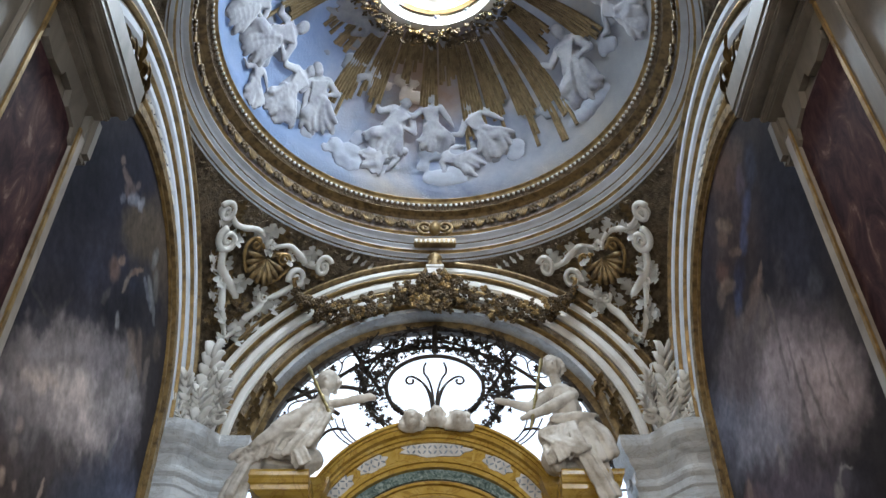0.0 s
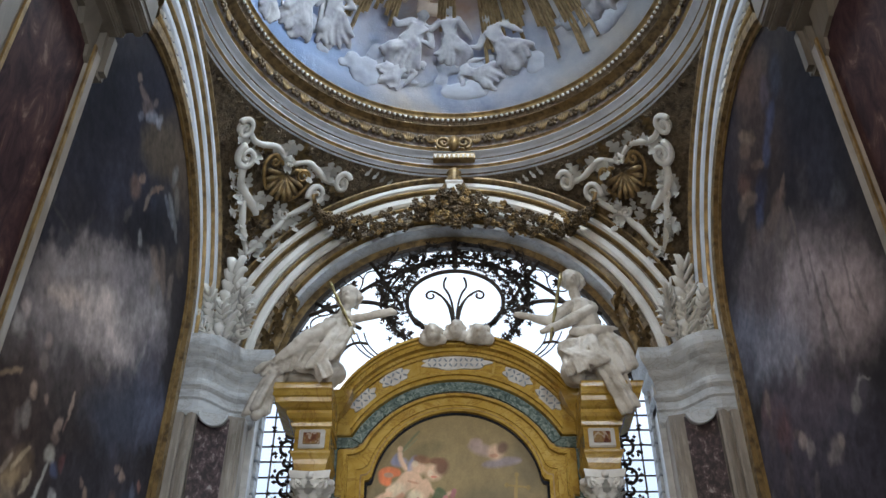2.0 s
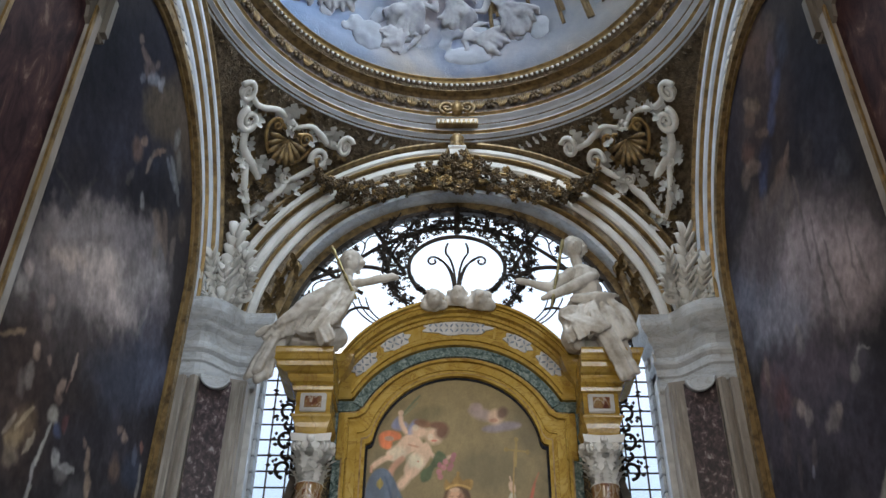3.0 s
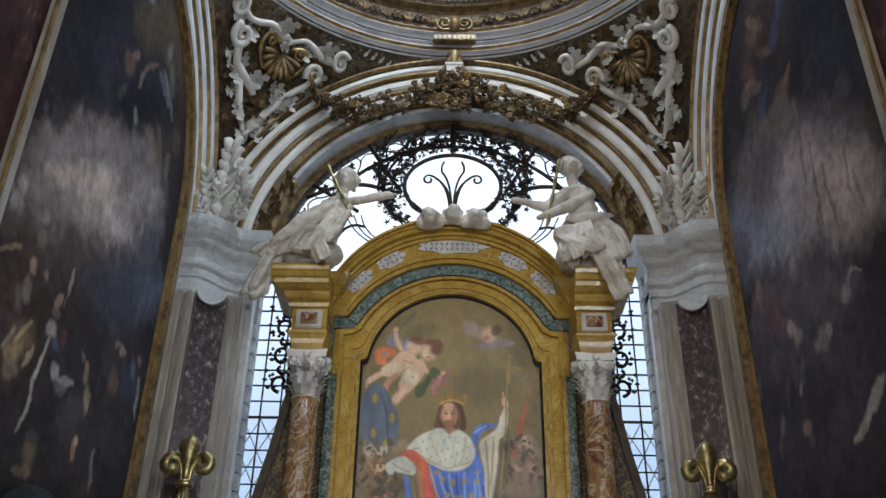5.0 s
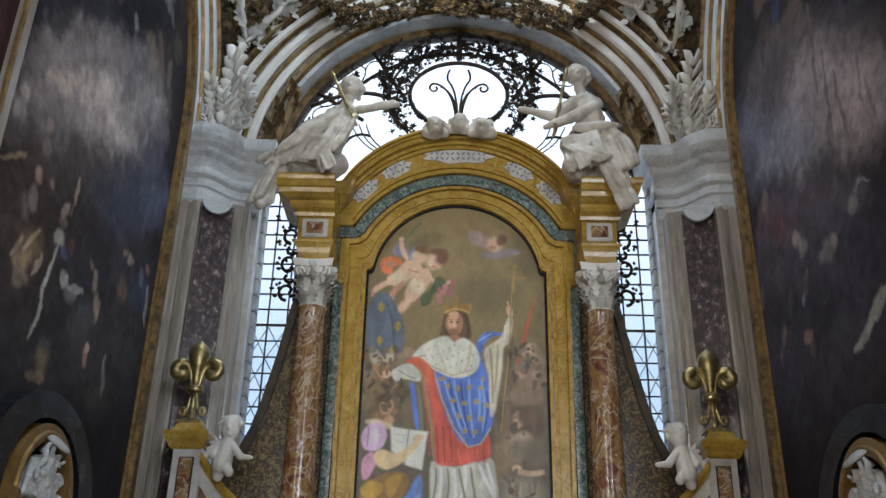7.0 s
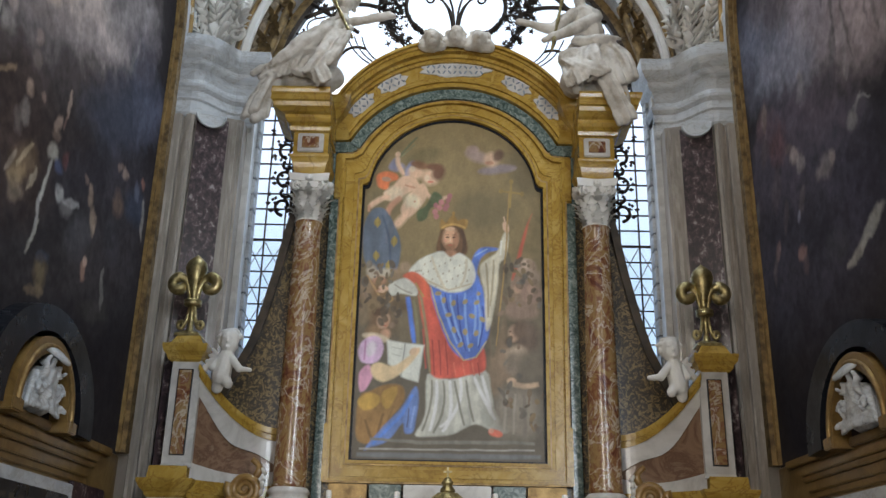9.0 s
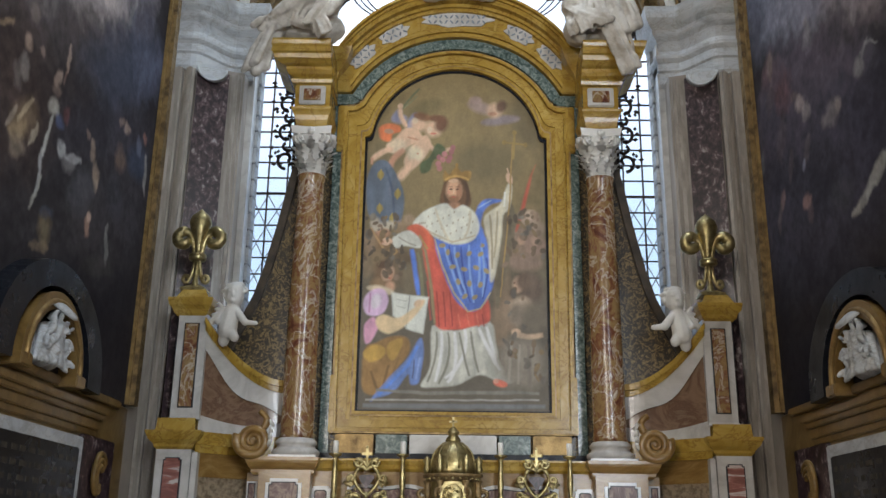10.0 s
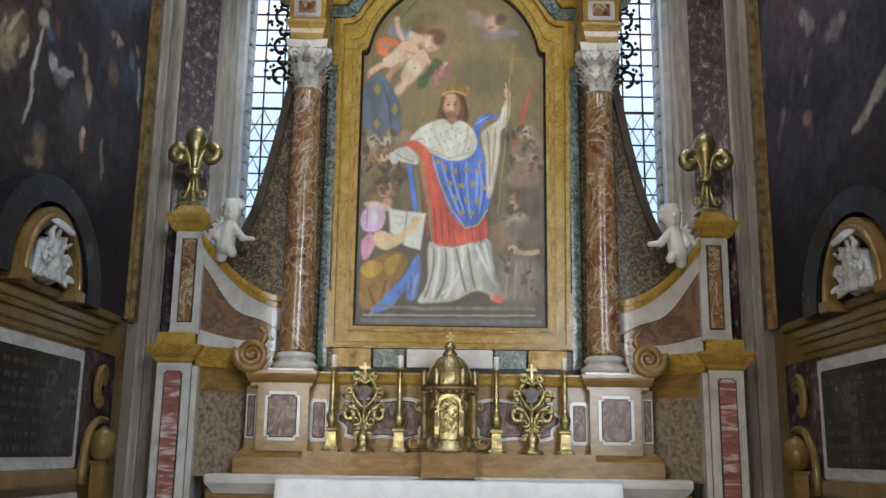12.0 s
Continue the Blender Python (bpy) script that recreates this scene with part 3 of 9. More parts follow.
# ---- corner pilasters, canted towards the window, with their entablature ----
def plan_loft(s, front, back, prof):
    """A moulded block over a plan line (distance from the axis, depth) that runs from the wall inwards; prof is (height, offset)."""
    n = len(front)
    loops = []
    for z, o in prof:
        loop = []
        for i, (x, y) in enumerate(front):
            a, b = front[max(i - 1, 0)], front[min(i + 1, n - 1)]
            d = Vector((b[0] - a[0], b[1] - a[1])).normalized()
            m = Vector((d.y, -d.x)) if d.x > 0 else Vector((-d.y, d.x))
            if m.y > 0:
                m = -m
            loop.append((s * (x + o * m.x), y + o * m.y, z))
        x = front[-1][0] - o
        loop[-1] = (s * x, loop[-1][1], z)
        loops.append(loop + [(s * x, back, z), (s * front[0][0], back, z)])
    return rings(B(), loops)


def canted(x):
    """Depth of the canted pilaster face at a distance from the axis."""
    return 7.97 if x > 2.5 else 7.97 + 0.16 * min(1.0, (2.5 - x) / 0.42)


ENT = [(5.86, 0.02), (5.90, 0.035), (6.02, 0.035), (6.04, 0.05), (6.12, 0.05), (6.16, 0.075), (6.19, 0.08), (6.20, 0.03), (6.26, 0.025), (6.36, 0.05), (6.40, 0.09), (6.42, 0.10), (6.46, 0.10), (6.50, 0.14), (6.56, 0.17), (6.62, 0.18), (6.68, 0.18), (6.70, 0.14)]
EFRONT = [(2.665, 7.99), (2.53, 7.99), (2.49, 8.0)] + [(2.49 - 0.33 * i / 10, 8.0 + 0.30 * (0.5 - 0.5 * math.cos(math.pi * (i / 10) ** 0.8))) for i in range(1, 11)] + [(2.08, 8.31), (2.03, 8.315)]
for s in (-1, 1):
    pl = thing("pilaster", "grey marble corner pilaster with purple marble panel", "pilaster", "corner pilasters", "structure")

    def upright(name, a, b, proud, z0, z1, m, label=""):
        prof = [(z0, 0), (z1, 0)]
        f = [(b, canted(b) - proud), (0.5 * (a + b), canted(0.5 * (a + b)) - proud), (a, canted(a) - proud)]
        return part(name, plan_loft(s, f, 8.46, prof), m, pl, label)
    upright("shaft", 2.04, 2.665, 0.0, 0, 5.9, GREYMAR)
    for a, b, d in ((2.06, 2.15, 0.035), (2.09, 2.12, 0.05), (2.47, 2.55, 0.035), (2.495, 2.525, 0.05), (2.585, 2.66, 0.04), (2.60, 2.63, 0.052)):
        upright("strip", a, b, d, 0.3, 5.86, GREYMAR)
    upright("panel", 2.175, 2.455, 0.012, 0.4, 5.86, PURPLE, "purple breccia panel")
    bm = B()
    loops = []
    for d in (0.07, 0.02):
        loops.append([(s * (2.315 + a), canted(2.315 + a) - d, 5.87 + b) for a, b in arc(0, 0, 0.125, 180, 360, 16)])
    part("drop", rings(bm, loops), GREYSTUC, pl, "round white drop over the panel")
    part("drop_rim", tube(B(), [(s * (2.315 + a), canted(2.315 + a) - 0.07, 5.87 + b) for a, b in arc(0, 0, 0.125, 180, 360, 16)], 0.012, 6), GREYSTUC, pl, soft=True)
    part("jamb", box(B(), min(s * 1.98, s * 2.05), max(s * 1.98, s * 2.05), 8.30, 8.48, 3.2, 6.6, 0.01), WHITEMAR, pl, "pale window jamb")
    for i in range(20):
        part("jamb_block", box(B(), min(s * 1.955, s * 1.985), max(s * 1.955, s * 1.985), 8.48, 8.64, 3.25 + 0.17 * i, 3.405 + 0.17 * i, 0.006), GREYSTUC, pl)
    part("entablature", plan_loft(s, EFRONT, 8.6, ENT), GREYSTUC, pl, "moulded grey-white entablature, swept back to the window")

# ---- near piers at the chapel's mouth ----
for s in (-1, 1):
    PIERSTONE = marble("grey_brown_pier_stone", ((0.3, (0.10, 0.085, 0.07)), (0.5, (0.16, 0.14, 0.115)), (0.72, (0.24, 0.21, 0.175))), 2.5, 1.5, 0.5, (1, 1, 0.35), coat=0.0)
    pr = thing("pier", "entrance pier with purple marble panel and pale strips", "pier", "entrance piers", "structure")
    A = lambda a, b, y0, y1, z0, z1, bv=0.0: box(B(), min(s * a, s * b), max(s * a, s * b), y0, y1, z0, z1, bv)
    part("core", A(2.36, 2.75, 2.62, 4.02, 0, 6.66), PIERSTONE, pr)
    part("panel", A(2.335, 2.36, 3.12, 3.9, 0.6, 6.3), PIERMAR, pr, "mottled purple marble panel")
    part("strip", A(2.30, 2.36, 3.90, 4.02, 0, 6.34, 0.012), GREYMAR, pr, "pale marble strip")
    part("strip_edge", A(2.285, 2.30, 3.885, 3.915, 0, 6.32), GILT, pr, "gilded edge")
    part("strip", A(2.30, 2.36, 2.94, 3.12, 0, 6.9, 0.012), PIERSTONE, pr, "pale marble strip")
    part("strip_edge", A(2.285, 2.30, 3.10, 3.13, 0, 6.9), GILT, pr, "gilded edge")
    # scalloped head of the panel
    ys = [3.12, 3.2, 3.22, 3.36, 3.5, 3.52, 3.66, 3.7, 3.84, 3.86, 3.9]
    zs = [6.42, 6.42, 6.36, 6.33, 6.36, 6.42, 6.42, 6.3, 6.27, 6.18, 6.16]
    part("panel_head", prism(B(), list(zip(ys, zs)) + [(3.9, 6.64), (3.12, 6.64)], s * 2.31, s * 2.355, "yz"), PIERSTONE, pr, "scalloped marble head")
    for a, b, z0, z1 in ((2.24, 2.4, 6.58, 6.66), (2.06, 2.4, 6.66, 6.72), (2.10, 2.16, 6.62, 6.665), (2.22, 2.27, 6.61, 6.665), (2.05, 2.4, 6.72, 6.95)):
        part("cornice", A(a, b, 2.62, 4.08 if z0 > 6.6 else 4.05, z0, z1, 0.012), PIERSTONE, pr)
    part("bracket", A(2.27, 2.5, 4.0, 4.14, 6.2, 6.62, 0.04), PIERSTONE, pr)

# ---- altarpiece ----
DARKWOOD = plain("dark_brown_stone", (0.075, 0.055, 0.035), (0.03, 0.022, 0.015), 8.0, 0.4)
INLAYBLUE = plain("blue_grey_inlay", (0.24, 0.28, 0.33), (0.13, 0.15, 0.18), 9.0, 0.35)
alt = thing("altarpiece", "tall yellow marble altarpiece with arched pediment and dark wings", "altarpiece")
part("core", box(B(), -1.45, 1.45, 7.98, 8.3, 0, 5.6), BROCADE, alt, "dark figured stone core")
part("core", prism(B(), [(-1.0, 5.4), (1.0, 5.4)] + arc(0, 5.2, 1.15, 20, 160, 24), 8.0, 8.25), YELLOW, alt)
part("plinth", box(B(), -1.85, 1.85, 7.36, 8.3, 0, 1.42, 0.01), PALEYEL, alt, "brown alabaster plinth")
part("gradine_wall", box(B(), -1.1, 1.1, 7.48, 8.0, 1.42, 2.14), PALEYEL, alt, "brown alabaster wall behind the candlesticks")
part("gradine_cornice", rect_loft(B(), 0, 7.75, 1.1, 0.28, [(2.12, 0.0), (2.14, 0.02), (2.17, 0.03), (2.20, 0.05), (2.215, 0.05)]), YELLOW, alt)
part("dark_band", box(B(), -1.08, 1.08, 7.80, 8.0, 2.215, 2.29), DARKBAND, alt, "black marble band")
for x0, x1, m in ((-0.98, -0.66, GILT), (-0.64, -0.38, GREEN), (-0.36, -0.02, WHITEMAR), (0.02, 0.36, WHITEMAR), (0.38, 0.64, GREEN), (0.66, 0.98, GILT)):
    part("inlay", box(B(), x0, x1, 7.87, 7.95, 2.29, 2.45, 0.008), m, alt)
INN = [(-0.81, 2.66)] + [(-0.81, 5.12), (-0.775, 5.13)] + arc(0, 5.06, 0.765, 172, 8, 32) + [(0.775, 5.13), (0.81, 5.12)] + [(0.81, 2.66)]
OUT = [(-1.02, 2.46)] + [(-1.05, 5.46), (-0.95, 5.47)] + arc(0, 5.06, 0.98, 152, 28, 32) + [(0.95, 5.47), (1.05, 5.46)] + [(1.02, 2.46)]


def lerp2(a, b, f):
    return [(p[0] + (q[0] - p[0]) * f, p[1] + (q[1] - p[1]) * f) for p, q in zip(a, b)]


# gilded-yellow marble frame: three stepped bands round the picture
for f0, f1, y, m in ((0.0, 0.08, 7.935, DARKBAND), (0.08, 0.2, 7.895, YELLOW), (0.2, 0.27, 7.91, GILT), (0.27, 0.42, 7.925, YELLOW), (0.42, 0.74, 7.91, YELLOW), (0.74, 0.82, 7.925, YELLOW), (0.82, 0.93, 7.885, YELLOW), (0.93, 1.0, 7.90, GILT)):
    part("frame", band(B(), lerp2(INN, OUT, f0), lerp2(INN, OUT, f1), y, 8.0, closed=True), m, alt)
for s in (-1, 1):
    for z0, z1, w in ((5.0, 5.462, 1.09), (2.46, 2.95, 1.045)):
        part("frame_ear", box(B(), min(s * 0.99, s * w), max(s * 0.99, s * w), 7.895, 8.0, z0, z1, 0.01), YELLOW, alt)
    part("green_strip", box(B(), min(s * 1.04, s * 1.12), max(s * 1.04, s * 1.12), 7.92, 8.0, 2.3, 5.0), GREEN, alt, "green marble strip")
    part("green_strip", box(B(), min(s * 1.095, s * 1.18), max(s * 1.095, s * 1.18), 7.92, 8.0, 5.0, 5.57), GREEN, alt, "green marble strip")
    part("green_strip", box(B(), min(s * 0.90, s * 1.18), max(s * 0.90, s * 1.18), 7.90, 8.0, 5.47, 5.575), GREEN, alt, "green marble strip")
part("green_arch", band(B(), arc(0, 5.06, 0.985, 27, 153, 36), arc(0, 5.06, 1.085, 27, 153, 36), 7.88, 8.0), GREEN, alt, "green marble arch band")
IN2, OUT2 = arc(0, 5.05, 1.10, 151, 29, 40), arc(0, 5.315, 1.256, 150, 30, 40)
for f0, f1, y in ((0.0, 0.10, 7.84), (0.10, 0.2, 7.81), (0.2, 0.27, 7.84), (0.27, 0.60, 7.85), (0.60, 0.68, 7.81), (0.68, 0.76, 7.78), (0.76, 0.88, 7.72), (0.88, 0.94, 7.70), (0.94, 1.0, 7.66)):
    part("pediment_moulding", band(B(), lerp2(IN2, OUT2, f0), lerp2(IN2, OUT2, f1), y, 7.97), YELLOW, alt)
for i in (7, 14, 26, 33):
    a, b = lerp2(IN2, OUT2, 0.27)[i], lerp2(IN2, OUT2, 0.60)[i]
    t = Vector((b[0] - a[0], b[1] - a[1])).normalized().orthogonal() * 0.012
    part("pediment_rib", prism(B(), [(a[0] - t.x, a[1] - t.y), (b[0] - t.x, b[1] - t.y), (b[0] + t.x, b[1] + t.y), (a[0] + t.x, a[1] + t.y)], 7.835, 7.9), YELLOW, alt)
for i, w in ((4, 0.145), (10, 0.145), (20, 0.33), (30, 0.145), (36, 0.145)):
    c = lerp2(IN2, OUT2, 0.435)[i]
    t = radians(151 - 122 * i / 40 - 90)
    bm = B()
    pts = []
    for k in range(28):
        a = 2 * math.pi * k / 28
        r = 1 + 0.13 * math.cos(7 * a)
        u, q = w * r * math.cos(a), 0.078 * r * math.sin(a)
        pts.append((c[0] + u * math.cos(t) - q * math.sin(t), c[1] + u * math.sin(t) + q * math.cos(t)))
    prism(bm, pts, 7.835, 7.90)
    inl = part("inlay", bm, WHITEMAR, alt, "white scrolled marble inlay")
    for k in range(5 if w < 0.2 else 11):
        n = 5 if w < 0.2 else 11
        u = (k - (n - 1) / 2) / n * 1.7 * w
        for q in (-0.028, 0.028):
            x, z = c[0] + u * math.cos(t) - q * math.sin(t), c[1] + u * math.sin(t) + q * math.cos(t)
            tl = t + 0.9 * (-1) ** k * (1 if q > 0 else -1)
            part("inlay_spot", prism(B(), [(x + 1.5 * a * math.cos(tl) - 0.55 * b * math.sin(tl), z + 1.5 * a * math.sin(tl) + 0.55 * b * math.cos(tl)) for a, b in arc(0, 0, 0.015, 0, 330, 11)], 7.83, 7.84), INLAYBLUE, inl)
for s in (-1, 1):
    PROF = [(5.03, -0.005), (5.05, 0.0), (5.09, 0.002), (5.13, 0.007), (5.17, 0.017), (5.20, 0.029), (5.22, 0.042), (5.24, 0.045), (5.25, 0.02), (5.46, 0.02), (5.47, 0.05), (5.50, 0.06), (5.52, 0.045), (5.54, 0.08), (5.57, 0.10), (5.60, 0.10), (5.61, 0.14), (5.64, 0.19), (5.68, 0.20), (5.69, 0.22), (5.73, 0.225), (5.75, 0.24), (5.78, 0.25), (5.80, 0.25)]
    loops = []
    for z, o in PROF:
        xi, xo, y0, y1 = 1.27 - 0.135 - min(o, 0.035), 1.27 + 0.135 + o, 7.68 - 0.16 - o, 7.95
        loops.append([(s * xi, y0, z), (s * xo, y0, z), (s * xo, y1, z), (s * xi, y1, z)])
    blk = part("entablature", rings(B(), loops), YELLOW, alt)
    part("entablature_return", box(B(), min(s * 0.97, s * 1.46), max(s * 0.97, s * 1.46), 7.855, 7.99, 5.58, 5.90, 0.008), YELLOW, alt)
    part("entablature_return", box(B(), min(s * 1.185, s * 1.46), max(s * 1.185, s * 1.46), 7.87, 7.99, 4.95, 5.58, 0.008), YELLOW, alt)
    part("entablature", rect_loft(B(), s * 1.30, 7.9, 0.17, 0.08, [(5.3, -0.02), (5.60, 0.0), (5.64, 0.02), (5.68, 0.03), (5.74, 0.05), (5.77, 0.08), (5.84, 0.13), (5.88, 0.15), (5.94, 0.17)]), YELLOW, alt)
    part("plaque_frame", box(B(), s * 1.27 - 0.115, s * 1.27 + 0.115, 7.475, 7.51, 5.265, 5.445, 0.008), WHITEMAR, blk, "white plaque frame")
    part("plaque", box(B(), s * 1.27 - 0.075, s * 1.27 + 0.075, 7.465, 7.48, 5.30, 5.41, 0.004), REDMAR, blk, "dark red plaque")
    # dark wing sweeping out to the flank
    wing = [(1.30, 4.9), (1.40, 4.9), (1.46, 4.63), (1.53, 4.25), (1.62, 3.85), (1.70, 3.58), (1.80, 3.36), (1.92, 3.12), (1.92, 2.75), (1.30, 2.75)]
    part("wing", prism(B(), [(s * x, z) for x, z in wing], 7.78, 7.98), BROCADE, alt, "dark brocade-patterned stone wing")
    edge = wing[1:8]
    part("wing_edge", band(B(), [(s * (x - 0.05), z - 0.01) for x, z in edge], [(s * (x + 0.015), z + 0.01) for x, z in edge], 7.73, 7.99), DARKWOOD, alt, "dark moulded edge")


# columns
def column(x, y):
    th = thing("column", "red jasper column with white Corinthian capital", "column", "altarpiece columns", at=(x, y, -0.03))
    part("base", rect_loft(B(), 0, 0, 0.185, 0.185, [(2.215, 0), (2.27, 0)]), WHITEMAR, th, "white marble base")
    part("base_torus", lathe(B(), [(0.175, 2.27), (0.19, 2.285), (0.19, 2.31), (0.17, 2.325), (0.155, 2.335), (0.15, 2.355), (0.165, 2.362), (0.168, 2.38), (0.155, 2.395), (0.14, 2.41)], 40), WHITEMAR, th, "white marble base", True)
    part("shaft", lathe(B(), [(0.142, 2.405), (0.136, 2.44)] + [(0.134 - 0.022 * (i / 12) ** 1.6, 2.5 + 2.1 * i / 12) for i in range(13)] + [(0.122, 4.63), (0.122, 4.66), (0.112, 4.67)], 40), REDMAR, th, "polished red and ochre jasper shaft", True)
    CAPWHITE = plain("bright_white_stucco", (0.84, 0.83, 0.80), (0.66, 0.64, 0.60), 3.0, 0.6, fine=50)
    cap = part("capital", lathe(B(), [(0.118, 4.65), (0.125, 4.665), (0.098, 4.68), (0.098, 4.85), (0.11, 4.95), (0.15, 5.01)], 28), CAPWHITE, th, "white Corinthian capital", True)
    leaf = part("leaf", leaf_mesh(0.145, 0.062, 4, 0.62), CAPWHITE, cap, soft=True)
    for k in range(30):
        tier, j = divmod(k, 10)
        ob = leaf if k == 0 else leaf.copy()
        if k:
            scene.collection.objects.link(ob)
        a = 36 * j + (18 if tier == 1 else 0)
        m = pose(0, 0, 4.67 + (0, 0.08, 0.19)[tier], 0, 0, a) @ pose(0, (-0.108, -0.112, -0.122)[tier], 0) @ Matrix.Scale((1, 1.15, 0.9)[tier], 4)
        ob.matrix_local = m
    for k in range(4):
        a = radians(45 + 90 * k)
        for q in (-1, 1):
            pts = [Vector((0.155 + u, q * 0.018, 4.975 + w)) for u, w in spiral(0, 0, 0.042, 0.008, 2.4, -1.6, 18)]
            part("volute", tube(B(), [Matrix.Rotation(a, 3, "Z") @ v for v in pts], 0.013, 6), CAPWHITE, cap, soft=True)
    ab = []
    for z, o in ((5.01, 0.0), (5.03, 0.006), (5.055, 0.016), (5.075, 0.018)):
        loop = []
        for k in range(4):
            a0 = math.pi / 4 + k * math.pi / 2
            for i in range(6):
                t = i / 6
                p0, p1 = Vector((math.cos(a0), math.sin(a0))) * (0.235 + o), Vector((math.cos(a0 + math.pi / 2), math.sin(a0 + math.pi / 2))) * (0.235 + o)
                p = p0.lerp(p1, t) * (1 - 0.16 * math.sin(math.pi * t))
                loop.append((p.x, p.y, z))
        ab.append(loop)
    part("abacus", rings(B(), ab), CAPWHITE, cap)
    for k in range(4):
        a = radians(90 * k)
        part("rosette", lathe(B(), [(0.005, 4.995), (0.03, 5.01), (0.034, 5.03), (0.03, 5.05), (0.005, 5.065)], 8, (0.165 * math.cos(a), 0.165 * math.sin(a), 0)), CAPWHITE, cap)
    return th


for s in (-1, 1):
    column(s * 1.255, 7.62)


# framed marble panel on a front face
def panel(parent, cx, y, cz, w, h, m, rim=None, rim_w=0.03, notch=0.03):
    def shape(w, h, n):
        return [(cx + a, cz + b) for a, b in ((-w + n, -h), (w - n, -h), (w - n, -h + n), (w, -h + n), (w, h - n), (w - n, h - n), (w - n, h), (-w + n, h), (-w + n, h - n), (-w, h - n), (-w, -h + n), (-w + n, -h + n))] if n else [(cx + a, cz + b) for a, b in ((-w, -h), (w, -h), (w, h), (-w, h))]
    if rim:
        part("panel_frame", prism(B(), shape(w + rim_w, h + rim_w, notch), y - 0.014, y + 0.02), rim, parent, "pale panel frame")
    part("panel_border", prism(B(), shape(w + 0.008, h + 0.008, notch * 0.6), y - 0.018, y + 0.02), DARKBAND, parent, "thin black border")
    return part("panel", prism(B(), shape(w, h, notch * 0.6), y - 0.022, y + 0.02), m, parent, "polished inset panel")


PEBBLE = plain("pebbly_brown_stone", (0.36, 0.28, 0.19), (0.12, 0.085, 0.05), 26.0, 0.4, 0.0, 0.1, relief=0.5, fine=60, depth=0.006)
AGATE = marble("grey_purple_agate", ((0.3, (0.07, 0.035, 0.035)), (0.48, (0.17, 0.10, 0.09)), (0.6, (0.30, 0.21, 0.16)), (0.75, (0.14, 0.085, 0.08))), 5.0, 3.0, 0.3, (2.2, 1, 1), coat=0.05, shine=0.2)
PINK = marble("red_white_breccia", ((0.38, (0.22, 0.075, 0.06)), (0.52, (0.34, 0.13, 0.10)), (0.6, (0.60, 0.50, 0.46))), 5.0, 1.5, 0.25, (0.5, 1, 2.5))
for s in (-1, 1):
    ped = thing("column_pedestal", "brown alabaster pedestal with white-framed agate panels", "pedestal", "column pedestals")
    part("base", rect_loft(B(), s * 1.33, 7.7, 0.30, 0.34, [(1.42, 0.02), (1.55, 0.02), (1.57, 0.0), (1.60, -0.02), (1.62, -0.04)]), PALEYEL, ped)
    part("die", rect_loft(B(), s * 1.29, 7.66, 0.20, 0.30, [(1.60, 0.0), (2.10, 0.0)]), PALEYEL, ped)
    part("die", rect_loft(B(), s * 1.36, 7.78, 0.24, 0.30, [(1.60, 0.0), (2.10, 0.0)]), PALEYEL, ped)
    part("cap", rect_loft(B(), s * 1.31, 7.69, 0.23, 0.31, [(2.08, 0.0), (2.10, 0.012), (2.12, 0.012), (2.14, 0.03), (2.17, 0.045), (2.19, 0.05), (2.215, 0.05)]), PALEYEL, ped)
    panel(ped, s * 1.29, 7.36, 1.865, 0.105, 0.155, AGATE, WHITEMAR, 0.032, 0.03)
    panel(ped, s * 1.555, 7.48, 1.865, 0.02, 0.15, AGATE, WHITEMAR, 0.02, 0.0)
    panel(ped, s * 1.02, 7.476, 1.84, 0.04, 0.13, AGATE, WHITEMAR, 0.035, 0.015)

    op = thing("outer_pedestal", "white and yellow marble pier with red jasper panels", "pedestal", "outer pedestals")
    part("lower_shaft", rect_loft(B(), s * 2.15, 7.52, 0.135, 0.18, [(0, 0.04), (0.9, 0.04), (0.95, 0.0), (2.28, 0.0)]), WHITEMAR, op, "white marble shaft")
    panel(op, s * 2.15, 7.34, 1.55, 0.062, 0.64, PINK, None, 0, 0.025)
    part("lower_cap", rect_loft(B(), s * 2.15, 7.52, 0.135, 0.18, [(2.26, 0.0), (2.28, 0.02), (2.30, 0.025), (2.33, 0.055), (2.37, 0.075), (2.39, 0.08), (2.40, 0.08), (2.405, 0.02), (2.45, 0.015), (2.50, 0.01)]), YELLOW, op, "yellow marble cornice")
    part("upper_shaft", rect_loft(B(), s * 2.10, 7.52, 0.115, 0.16, [(2.49, 0.012), (2.52, 0.0), (3.33, 0.0)]), WHITEMAR, op, "white marble shaft")
    panel(op, s * 2.10, 7.36, 2.92, 0.05, 0.33, REDMAR, None, 0, 0.0)
    part("upper_cap", rect_loft(B(), s * 2.12, 7.52, 0.115, 0.16, [(3.32, 0.0), (3.34, 0.02), (3.37, 0.03), (3.40, 0.055), (3.44, 0.065), (3.46, 0.065), (3.465, 0.02), (3.50, 0.0), (3.54, -0.02), (3.55, -0.03)]), YELLOW, op, "yellow marble cornice")

    # concave flank between outer pedestal and column pedestal
    fl = thing("curved_flank", "concave marble flank with yellow rail and veined panel", "altarpiece flank", "flanks of the altarpiece")
    N = 16

    def flank_line(off):
        return [(s * (1.99 - 0.62 * i / N), 7.40 + 0.40 * math.sin(math.pi / 2 * i / N) - off) for i in range(N + 1)]

